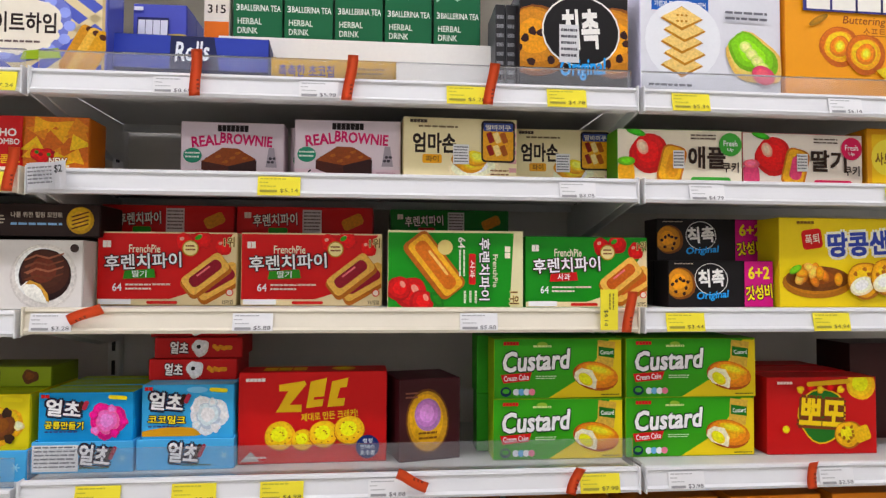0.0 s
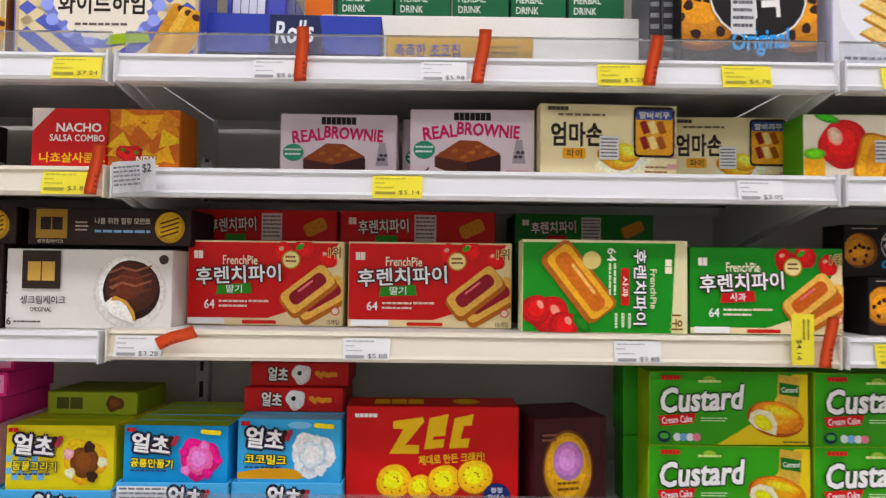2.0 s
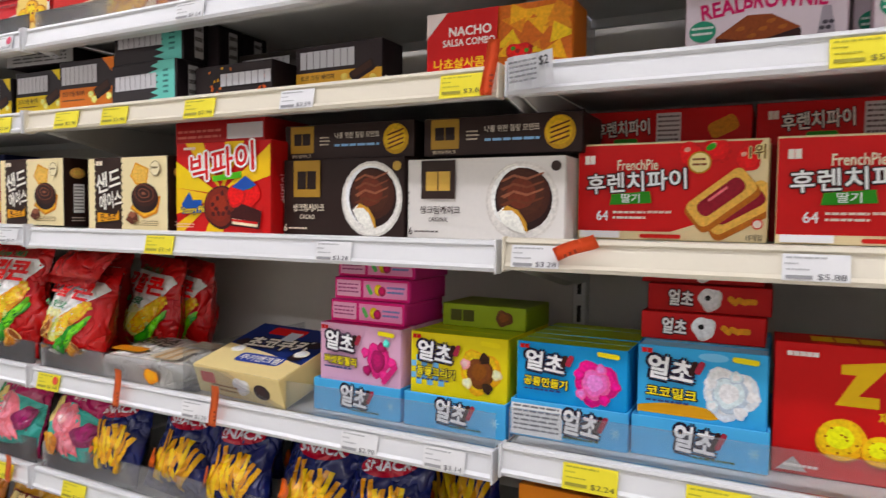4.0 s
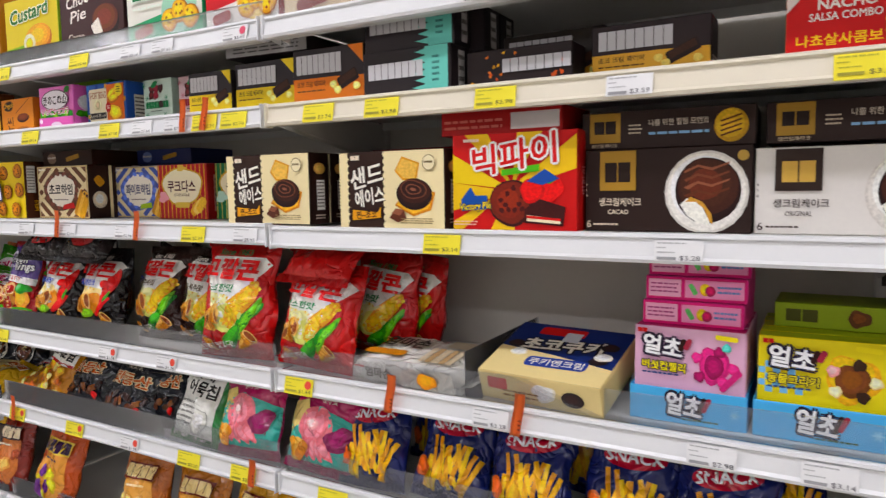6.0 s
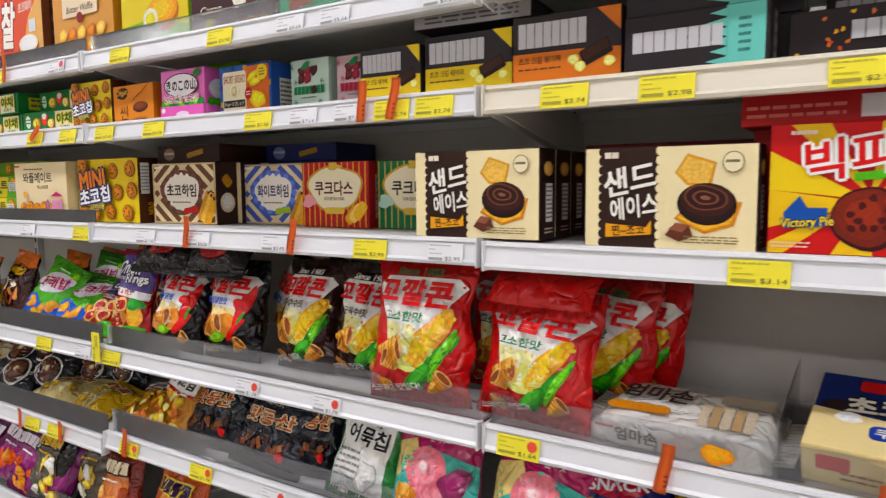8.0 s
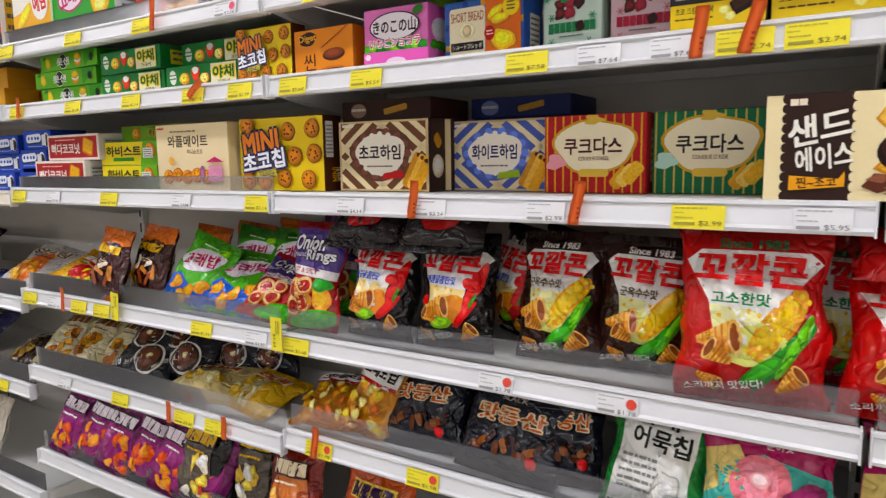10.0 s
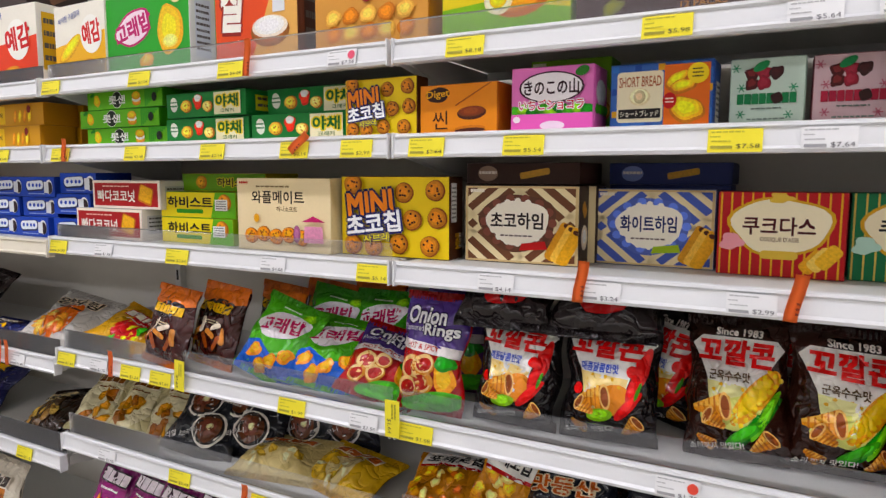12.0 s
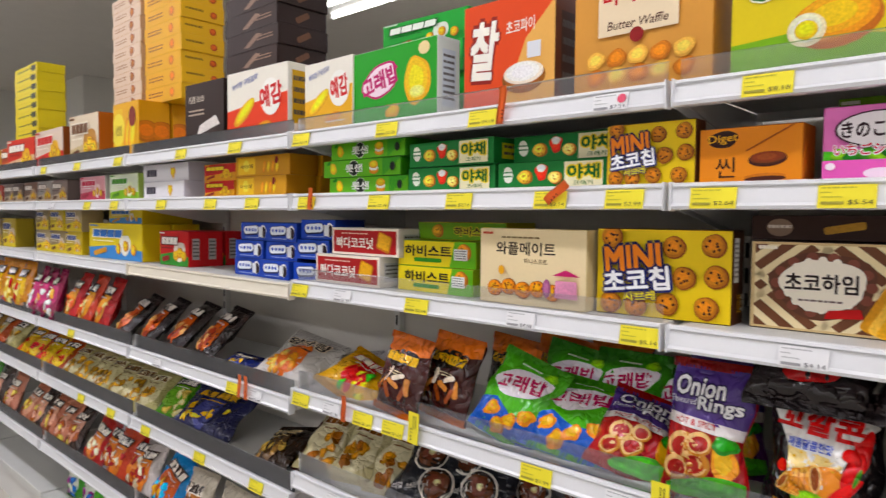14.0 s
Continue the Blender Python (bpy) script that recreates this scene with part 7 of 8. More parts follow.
for x0, x1, y, c, e in ((-1.91, -1.70, 0.11, "#3f261d", "#8a7464"), (-1.68, -1.475, 0.226, "#2c366e", "#7480b0")):
    put("wafer_box", "carton of wafer rolls lying over the upright ones", x0, x1, y, "c", 0.038, 0.14, lift=0.1365, front=c, side=c, top=c, art=lambda p, e=e: (p.oval("panel", 0.2, 0.5, 0.5, 0.36, e), p.lines(0.2, 0.5, 0.16, 0.3, 1, "#d8d0c4", 2), p.pill("picture", 0.62, 0.5, 0.26, 0.3, "#b08a50", 10, 0.3)))
    if y > 0.2:
        put("wafer_box", "blue carton of wafer rolls standing behind", x0, x1, y + 0.005, "c", 0.136, 0.06, front=c, side=c)
put("cookie_box", "yellow carton of mini choc-chip cookies", -2.155, -1.922, 0.06, "c", 0.15, 0.055, front="#e8cc1e", side="#56301f", art=choc_chip_minis, side_art=lambda p: (p.rect("sticker", 0.1, 0.45, 0.5, 0.92, "#e6e4e0"), p.lines(0.3, 0.68, 0.34, 0.4, 8, "#8a8682", 3), p.text("MINI", 0.6, 0.22, 0.14, "#e8b02a", 0.5, 90), p.text("초코칩", 0.85, 0.22, 0.14, "#f0ece4", 0.5, 90)))
put("waffle_box", "cream carton of soft honey waffles", -2.404, -2.162, 0.035, "c", 0.146, 0.055, front="#ead9b4", side="#d9c79e", art=waffle_snack)
for i in range(2):
    put("grain_box", "bright yellow carton of grain biscuits", -2.668, -2.44, 0.06, "c", 0.057, 0.13, lift=0.0575 * i, front="#e6d41c", side="#8aa82c", group="grain biscuit boxes", art=grain_biscuit)
put("grain_box", "green and yellow carton of grain biscuits lying above", -2.653, -2.4, 0.11, "c", 0.04, 0.11, lift=0.1155, front="#6f9a30", side="#c8b82a", art=lambda p: (p.biscuit(0.25, 0.5, 0.4, "#b98a34", "#7a5a1c", 5), p.text("하비스트", 0.64, 0.5, 0.5, "#2c2a1c", 0.4, 0, 0.05, 0, "#d8c83a", 0.1)))
for x0, y, lift in ((-2.951, 0.04, 0.0), (-2.898, 0.05, 0.073)):
    put("biscuit_box", "dark red carton of coconut biscuits, white edged", x0, x0 + 0.247, y, "c", 0.072 if lift == 0 else 0.066, 0.09, lift=lift, front="#a3252e", side="#d8d0c8", group="coconut biscuit boxes", art=coconut_biscuit, side_art=side_panel(0.15, 0.2, 0.85, 0.8, "#bcb8b8", 4))
for i in range(9):
    x0 = -3.08 - 0.15 * (i // 3) + 0.018 * (i % 3)
    put("cream_cookie_box", "blue carton of cream sandwich cookies", x0, x0 + 0.145, 0.06 - 0.008 * (i % 2), "c", 0.052, 0.1, lift=0.0525 * (i % 3), front="#2746a8", side="#22398a", group="blue cookie boxes", art=sandwich_blue)
for i in range(3):
    put("biscuit_box", "small red carton of biscuits with green print", -3.9 + 0.0 * i, -3.7, 0.07 + 0.07 * i, "c", 0.12, 0.066, front="#b8282c", side="#c03a3c", group="small red biscuits", art=generic("", "#3f8a3c", "#e8e0d4", "#8a1c1c", "#f2eee6", "#6a1214", 3), side_art=side_panel(0.2, 0.2, 0.6, 0.8, "#b8b2b0", 5))
for i in range(2):
    put("biscuit_box", "yellow and blue carton of milk biscuits", -4.5, -4.03, 0.05 + 0.12 * i, "c", 0.14, 0.11, front="#dcc83a", side="#d8be24", group="yellow milk biscuits", art=generic("", "#4a86c4", "#e8e6da", "#c8962c", "#3c6cb0", "#f2ecd0", 3))
put("biscuit_box", "yellow and blue carton of milk biscuits on top", -4.42, -4.1, 0.1, "c", 0.06, 0.2, lift=0.1405, front="#dcc83a", side="#d8be24", art=generic("", "#4a86c4", "#e8e6da", "#c8962c", "#3c6cb0", "#f2ecd0", 4))
for i in range(6):
    put("biscuit_box", "mixed beige and yellow carton of biscuits", -4.8 - 0.2 * (i // 2), -4.61 - 0.2 * (i // 2), 0.06, "c", 0.1, 0.09, lift=0.1005 * (i % 2), front=("#b8a24a", "#a89878", "#8a7a5c")[i % 3], group="far biscuit boxes", art=generic("", "#d8c45a", "#c8b8a4", "#6a4a2c", "#3c4a7a", "#e8e0cc", i))

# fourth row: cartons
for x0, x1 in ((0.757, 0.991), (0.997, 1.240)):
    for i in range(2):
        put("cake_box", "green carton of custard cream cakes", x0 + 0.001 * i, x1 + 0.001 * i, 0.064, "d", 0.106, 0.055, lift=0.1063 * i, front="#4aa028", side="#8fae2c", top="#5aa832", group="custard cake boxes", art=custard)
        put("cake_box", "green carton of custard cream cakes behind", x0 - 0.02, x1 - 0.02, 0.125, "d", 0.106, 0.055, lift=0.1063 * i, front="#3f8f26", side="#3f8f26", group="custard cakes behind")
for i in range(3):
    put("cracker_box", "red carton of cheese crackers with green roundel", 1.262, 1.472, 0.06 + 0.075 * i, "d", 0.14, 0.07, front="#b81f28", side="#b0242c", group="cheese cracker boxes", art=cheese_cracker if i == 0 else None)
put("cracker_box", "red carton of round crackers with yellow title", 0.319, 0.571, 0.07, "d", 0.156, 0.07, front="#c31f25", side="#b01c22", art=round_crackers, top_art=lambda p: (p.mark(0.3, 0.5, 0.3, 0.5, "#e8c020", 3), p.oval("picture", 0.7, 0.5, 0.3, 0.3, "#dba93a")))
put("choc_box", "dark maroon carton of chocolate biscuits, gold oval", 0.592, 0.705, 0.06, "d", 0.142, 0.11, front="#4a1e22", side="#52242a", turn=14, art=coin_choc, side_art=lambda p: p.rect("sticker", 0.3, 0.05, 0.6, 0.35, "#dcdcda"))
put("choc_box", "dark brown carton at the back of the shelf", 1.5, 1.7, 0.16, "d", 0.19, 0.1, front="#42201e", side="#3a1c1a")
TRAY = dict(dino=(-0.001, 0.157, 0.045, True), bear=(0.16, 0.317, 0.05, False), pets=(-0.169, -0.008, 0.045, False), cup=(-0.336, -0.176, 0.045, False))
BOX = dict(dino=("#3c9ad2", "blue"), bear=("#58aee0", "sky blue"), pets=("#e6d63a", "lemon yellow"), cup=("#dfb4cc", "pink"))
for kind, (x0, x1, y, sticker) in TRAY.items():
    z = level("d", math.floor((x0 + x1) / 2)) + 0.0008
    tray = thing("display_tray", "pale blue cardboard display tray of ice chocolate", "tray", pose(x0, y, z), "pale blue display trays")
    w = x1 - x0
    part("front_wall", block(0, w, 0, 0.003, 0, 0.05, 0.0008), ink("#64b2e2"), tray)
    for s in (0.0, w - 0.003):
        part("side_wall", block(s, s + 0.003, 0.003, 0.2, 0, 0.05), ink("#5aa8da"), tray)
    part("tray_floor", block(0.003, w - 0.003, 0.003, 0.2, 0, 0.002), ink("#5aa8da"), tray)
    p = Print(tray, Matrix.Identity(4), w, 0.05)
    tray_front(sticker)(p)
    p.done()
    for i in range(5):
        put("ice_choc_box", BOX[kind][1] + " carton of ice chocolate in a tray", x0 + 0.004, x1 - 0.004, y + 0.012 + 0.036 * i, "d", 0.135 - (0.01 if kind == "dino" else 0.0), 0.035, lift=0.003, front=BOX[kind][0], side=BOX[kind][0], top="#a8b83c" if kind in ("dino", "pets") else "#c83a78" if kind == "cup" else "#8ac4e4", group=kind + " ice chocolate boxes", art=ice_choc(kind) if i == 0 else None, low=0.36)
for i, (dx, n) in enumerate(((0.0, 2), (0.006, 2), (-0.004, 2))):
    put("ice_bar_box", "red carton of ice chocolate lying flat", 0.158 + dx, 0.308 + dx, 0.11 + 0.01 * i, "d", 0.036, 0.11, lift=0.1385 + 0.0365 * i, front="#b8242c", side="#a81f28", group="red flat ice chocolate", art=ice_bar_edge)
for i in range(3):
    put("ice_bar_box", "pink carton of ice chocolate lying flat", -0.325 + 0.003 * i, -0.185 + 0.003 * i, 0.075 + 0.006 * i, "d", 0.035, 0.12, lift=0.1385 + 0.0355 * i, front="#d83a7c", side="#d04a88", group="pink flat ice chocolate", art=pink_edge)
put("ice_bar_box", "olive carton of ice chocolate lying flat", -0.15, -0.01, 0.13, "d", 0.035, 0.1, lift=0.1385, front="#8a9a30", side="#7a8a2c", art=lambda p: (p.mark(0.25, 0.5, 0.3, 0.5, "#4a4a20", 2), p.oval("picture", 0.75, 0.5, 0.4, 0.34, "#5a3a20", 0, 0.1)))
put("cookie_box", "navy and cream carton of cookies lying flat", -0.575, -0.365, 0.035, "d", 0.052, 0.17, turn=-6, tip=17, front="#e6d3a0", side="#dcc894", top="#22357c", art=lambda p: (p.pill("maker_mark", 0.16, 0.6, 0.17, 0.4, "#c23a24", 0, 0.15), p.oval("picture", 0.55, 0.5, 0.4, 0.3, "#f0ece0", 0, 0.1), p.oval("picture", 0.78, 0.45, 0.36, 0.26, "#3a2a28"), p.lines(0.35, 0.3, 0.3, 0.3, 2, "#8a6a3c", 2)), top_art=lambda p: (p.poly("panel", [(0, 0), (1, 0), (1, 0.3), (0.5, 0.42), (0, 0.5)], "#e6d3a0"), p.pill("maker_mark", 0.42, 0.86, 0.4, 0.15, "#c8301e", 0, 0.2), p.text("초코쿠키", 0.5, 0.6, 0.22, "#f2ede0", 0.66, 3, 0.06, 0, "#241c1c", 0.13), p.pill("ribbon", 0.56, 0.28, 0.5, 0.17, "#243a8c", 2, 0.3), p.text("쿠키앤크림", 0.56, 0.28, 0.11, "#f2ede0", 0.44, 2, 0.03), p.rect("sticker", 0.46, 0.68, 0.6, 0.86, "#cfd2d6"), [p.oval("picture", u, v, 0.09, 0.07, c, 0, 0.05) for u, v, c in ((0.12, 0.55, "#2c2020"), (0.2, 0.4, "#f0e8d8"), (0.88, 0.66, "#2c2020"), (0.86, 0.4, "#2c2020"), (0.88, 0.47, "#f0e8d8"))]))
put("cookie_box", "navy carton under the tilted cookie carton", -0.57, -0.38, 0.14, "d", 0.042, 0.1, front="#22357c", side="#22357c")
divider = thing("shelf_divider", "clear acrylic divider standing on the shelf", "divider", pose(-0.6, 0.02, level("d", -1) + 0.0006))
part("fin", block(0, 0.002, 0, 0.33, 0, 0.075), ACRYLIC, divider)
part("foot", block(0.002, 0.03, 0, 0.33, 0, 0.002), ACRYLIC, divider)


# ---- bags ----
def film_pack(name, label, x, y, z, w, d, h, turn, tip):
    """A low tray pack in crumpled film, with crimped fins at both ends."""
    ob = thing(name, label, "snack pack", pose(x, y, z, tip, 0, turn))
    bm = block(0, w, 0, d, 0, h)
    bmesh.ops.subdivide_edges(bm, edges=bm.edges[:], cuts=11, use_grid_fill=True)
    for v in bm.verts:
        u, t, q = 2 * v.co.x / w - 1, 2 * v.co.y / d - 1, v.co.z / h
        pinch = 1 - 0.55 * abs(u) ** 9 * (0.3 + 0.7 * q)
        wave = noise.noise(Vector((v.co.x * 34, v.co.y * 30, 3.0)))
        v.co.z = h * q * pinch * (1 - 0.16 * abs(t) ** 6) + 0.006 * wave * q
        v.co.y = d / 2 + (v.co.y - d / 2) * (1 - 0.06 * q - 0.1 * abs(u) ** 8) + 0.003 * wave
    wrap = part("wrapper", bm, film("#dcd9d2"), ob, smooth=True)
    for s in (0, 1):
        fin, n = bmesh.new(), 26
        rows = [[fin.verts.new((s * w + (2 * s - 1) * 0.012 * k, d * (0.05 + 0.9 * i / n), h * (0.32 + 0.05 * k) + 0.0016 * (i % 2))) for i in range(n + 1)] for k in range(3)]
        for a, b in zip(rows, rows[1:]):
            for i in range(n):
                fin.faces.new((a[i], a[i + 1], b[i + 1], b[i]))
        bmesh.ops.solidify(fin, geom=fin.faces[:], thickness=0.0008)
        part("end_fin", fin, film("#e4e2dc"), ob)
    p = Print(wrap, pose(0, 0.004, h * 1.0 + 0.003, -90, 0, 0), w, d * 0.9)
    p.text("엄마손", 0.3, 0.66, 0.34, "#38322e", 0.4, 0, 0.05)
    p.pill("picture", 0.26, 0.24, 0.36, 0.2, "#c98a44", 4, 0.4)
    for k in range(5):
        p.pill("picture", 0.62 + 0.06 * k, 0.34, 0.05, 0.5, ("#cdbfa8", "#b49a78")[k % 2], 6, 0.3)
    p.rect("panel", 0.66, 0.66, 0.94, 0.9, "#b7ab98")
    p.done()
    p = Print(wrap, pose(0, -0.003, 0), w, h)
    p.text("엄마손", 0.3, 0.45, 0.44, "#77716a", 0.24, 0, 0.04)
    p.oval("picture", 0.74, 0.42, 0.5, 0.32, "#d8913a", 0, 0.08)
    p.lines(0.12, 0.6, 0.12, 0.2, 1, "#c86a6a", 2)
    p.done()
    return ob


film_pack("pie_pack", "white film pack of flaky pies lying flat", -0.845, 0.03, level("d", -1) + 0.001, 0.24, 0.15, 0.042, -5, 6)
RED, BLACK, BROWN = "#bf1a20", "#1c1718", "#3a1f18"
CORN_RED, CORN_HOT, CORN_BROWN = corn_cone("고소한맛", "corn", "red"), corn_cone("매콤달콤한맛", "pepper", "black"), corn_cone("군옥수수맛", "corn", "brown")
CORN = dict(d=0.095, group="corn cone bags")
for i, (x0, x1, y, h, lean, turn, roll) in enumerate(((-1.035, -0.842, 0.055, 0.19, 8, -4, 1), (-1.235, -1.04, 0.05, 0.232, 4, 3, -2), (-0.97, -0.79, 0.14, 0.215, 6, -10, 3), (-0.93, -0.76, 0.205, 0.21, 2, -14, 5), (-1.12, -0.95, 0.13, 0.225, 4, 2, 0))):
    hang("corn_snack_bag", "glossy red bag of corn cone snacks", x0, x1, y, "d", h, RED, lean=lean, turn=turn, roll=roll, seed=3 + i, art=CORN_RED, **CORN)
for i, (x0, x1, y, h, lean, turn, roll) in enumerate(((-1.38, -1.225, 0.115, 0.2, 4, 6, 2), (-1.515, -1.365, 0.10, 0.205, 8, 0, -2), (-1.45, -1.3, 0.18, 0.2, 2, 4, 3))):
    hang("corn_snack_bag", "glossy brown bag of grilled corn cones", x0, x1, y, "d", h, BROWN, lean=lean, turn=turn, roll=roll, seed=13 + i, art=CORN_BROWN, **CORN)
for i, (x0, x1, y, h, lean, turn, roll) in enumerate(((-1.71, -1.55, 0.08, 0.195, 6, 2, -1), (-1.87, -1.715, 0.075, 0.19, 6, 0, 1), (-1.62, -1.5, 0.15, 0.215, 2, -24, 6), (-1.57, -1.44, 0.2, 0.21, 2, -28, 8))):
    hang("corn_snack_bag", "glossy black bag of spicy corn cones", x0, x1, y, "d", h, BLACK, lean=lean, turn=turn, roll=roll, seed=23 + i, art=CORN_HOT, **CORN)
for x0, y in ((-1.72, -0.005), (-1.885, -0.01)):
    hang("corn_snack_bag", "glossy black bag lying across the bags below", x0, x0 + 0.17, y, "d", 0.12, "#241c1d", lift=0.178, lean=40, turn=3, seed=31 + int(-x0 * 10), d=0.05, art=lambda p: (p.oval("panel", 0.5, 0.6, 0.45, 0.3, "#a8241c", 0, 0.1), p.oval("picture", 0.68, 0.6, 0.2, 0.14, "#d89a44", 0, 0.1), p.oval("picture", 0.72, 0.62, 0.1, 0.08, "#a85f22")), group="corn cone bags")
hang("corn_snack_bag", "glossy red bag folded over the bags below", -1.03, -0.84, 0.012, "d", 0.1, RED, lift=0.165, lean=42, turn=-6, seed=41, d=0.04, group="corn cone bags")
hang("onion_ring_bag", "red and purple bag of onion rings", -2.02, -1.885, 0.075, "d", 0.205, "#a8262c", lean=6, seed=51, art=onion_ring, d=0.06)
hang("onion_ring_bag", "red and purple bag of onion rings behind", -2.03, -1.9, 0.15, "d", 0.22, "#5a2c5c", lean=4, turn=8, seed=52, art=onion_ring, d=0.06)
hang("onion_ring_bag", "red bag of onion rings slumped forward", -2.165, -2.0, 0.05, "d", 0.165, "#b02a2c", lean=50, turn=12, roll=14, seed=53, art=onion_ring, d=0.06)
SEA = dict(art=sea_snack, d=0.06, group="sea snack bags")
hang("sea_snack_bag", "green and blue bag of sea-shaped snacks", -2.445, -2.28, 0.05, "d", 0.172, "#5cae34", lean=28, roll=16, seed=61, **SEA)
hang("sea_snack_bag", "green and blue bag of sea-shaped snacks slumped", -2.325, -2.12, 0.05, "d", 0.17, "#5cae34", lean=48, roll=6, turn=4, seed=62, **SEA)
for i in range(3):
    hang("sea_snack_bag", "green and blue bag of sea-shaped snacks behind", -2.38 + 0.13 * i, -2.22 + 0.13 * i, 0.15 + 0.02 * i, "d", 0.185, "#4c9c30", lean=16, roll=8 - 8 * i, seed=63 + i, **SEA)
for i in range(5):
    hang("cheese_curl_bag", "brown and orange bag of cheese curls", -2.715 + 0.098 * i, -2.555 + 0.098 * i, 0.05 + 0.05 * i, "d", 0.168 + 0.007 * i, "#4a1f1c", lean=10, turn=-8, roll=3, seed=71 + i, art=cheese_curl, d=0.055, group="cheese curl bags", seal="#d97a1e")
hang("curry_snack_bag", "orange and silver bag of rings lying back", -3.3, -3.05, 0.07, "d", 0.19, "#c8c4be", lean=58, roll=6, seed=81, d=0.055, art=plain_bag("양파링", "#d8742a", "#e3b06a", "#c98a44", 3, "#33221c", "#e8d8c0"))
hang("curry_snack_bag", "silver backed bag lying flat", -3.12, -2.92, 0.12, "d", 0.17, "#cfccc6", lean=64, roll=-10, seed=82, d=0.045, art=plain_bag("", "#dedad4", "#c8c4bc", "#d8a86a", 4, "#a8a49c", "#8a867e"))
hang("fruit_snack_bag", "yellow and red bag lying flat", -2.96, -2.75, 0.045, "d", 0.15, "#d8a82a", lean=66, roll=16, seed=83, d=0.045, art=plain_bag("", "#c8302c", "#4f9a3a", "#e8c23a", 5, "#f0e6d0", "#a8241c"))
hang("snack_bar", "small navy snack packet lying flat", -3.5, -3.32, 0.08, "d", 0.08, "#2a3478", lean=70, seed=84, d=0.025, art=plain_bag("", "#3a48a0", "#e8c83a", "#c8a02a", 6))
for i in range(4):
    hang("choc_snack_bag", "black and orange bag leaning back", -4.31 + 0.19 * i, -4.11 + 0.19 * i, 0.05 + 0.012 * i, "d", 0.21, "#2c2020", lean=46, turn=-14, seed=91 + i, d=0.05, group="black snack bags", art=plain_bag("", "#c8643c", "#e0a070", "#8a3c24", i, "#e8e0d8", "#1c1414"))
for i in range(3):
    hang("shrimp_snack_bag", "red and orange bag of shrimp snacks", -4.83 + 0.17 * i, -4.65 + 0.17 * i, 0.05, "d", 0.22, ("#b8341f", "#c04a2a", "#a82c20")[i], lean=24, turn=-8, seed=96 + i, d=0.055, group="red shrimp snacks", art=plain_bag("", "#e09a4c", "#d8603c", "#e8c88a", i + 2))
for i in range(3):
    hang("berry_snack_bag", "magenta bag of crisps standing", -5.21 + 0.12 * i, -5.07 + 0.12 * i, 0.05, "d", 0.22, "#8a1c4a", lean=12, turn=-8, seed=101 + i, d=0.055, group="magenta bags", art=plain_bag("", "#c84a7a", "#e8a86a", "#d8d0d4", i + 3))
for i in range(3):
    hang("corn_puff_bag", "amber yellow bag of corn puffs", -5.8 + 0.19 * i, -5.62 + 0.19 * i, 0.05, "d", 0.23, "#c88a1c", lean=8, seed=105 + i, d=0.06, group="amber puff bags", art=plain_bag("", "#e6c24a", "#b8341f", "#f0d88a", i + 4))

# fifth row
FRY = dict(art=fries, d=0.06, group="potato stick bags")
for i in range(5):
    hang("potato_stick_bag", "navy bag of potato fries snack", -0.872 + 0.152 * i, -0.725 + 0.152 * i, 0.055 + 0.012 * (i % 2), "e", 0.165, "#232c6e", lean=14, roll=(-3, 4, 0, 5, -4)[i], seed=111 + i, **FRY)
    hang("potato_stick_bag", "navy bag of potato fries snack behind", -0.81 + 0.15 * i, -0.665 + 0.15 * i, 0.15, "e", 0.17, "#232c6e", lean=8, roll=(4, -3, 5, 0, -3)[i], seed=121 + i, **FRY)
for i in range(2):
    hang("octopus_bag", "pink and teal bag of octopus snack", -1.195 + 0.185 * i, -1.02 + 0.19 * i, 0.055, "e", 0.195, "#a8245c", lean=10, roll=-3 + 5 * i, seed=131 + i, d=0.065, art=octopus_snack, group="octopus snack bags")
hang("fish_chip_bag", "white and green bag of vegetable fish chips", -1.345, -1.195, 0.06, "e", 0.18, "#2f7a3c", lean=14, roll=4, seed=135, d=0.055, art=fish_chip)
for i, (x0, x1, y, roll) in enumerate(((-1.61, -1.42, 0.06, 4), (-1.47, -1.35, 0.09, -5), (-1.79, -1.61, 0.085, -3), (-1.7, -1.52, 0.16, 5))):
    hang("peanut_snack_bag", "black bag of crunchy peanut snack", x0, x1, y, "e", 0.17, "#20232e", lean=20, roll=roll, seed=141 + i, d=0.06, art=black_peanut, group="black peanut bags")
hang("popcorn_bag", "clear bag of caramel popcorn, white label", -1.895, -1.77, 0.06, "e", 0.165, "#c98c34", lean=22, roll=14, seed=146, d=0.055, art=popcorn)
hang("popcorn_bag", "amber bag of caramel popcorn lying flat", -2.03, -1.83, 0.05, "e", 0.14, "#c08430", lean=62, roll=-6, seed=147, d=0.05, art=popcorn)
for i in range(2):
    hang("biscuit_bag", "pale gold bag of biscuits lying flat", -2.46 + 0.15 * i, -2.24 + 0.14 * i, 0.05 + 0.01 * i, "e", 0.14, ("#d2c08c", "#d2ac52")[i], lean=74, turn=10 - 22 * i, seed=151 + i, d=0.055, group="pale gold bags", art=plain_bag("", "#dccb98", "#c8a860", "#e6d8a8", i + 2, "#b0603c", "#efe4c0"))
for i in range(4):
    hang("brownie_bag", "black bag of brownie rounds slumped", -2.69 + 0.1 * i, -2.49 + 0.1 * i, 0.06 + 0.045 * i, "e", 0.18, "#22242c", lean=44 - 5 * i, turn=8, roll=8 - 6 * i, seed=161 + i, d=0.055, art=choc_round, group="black brownie bags")
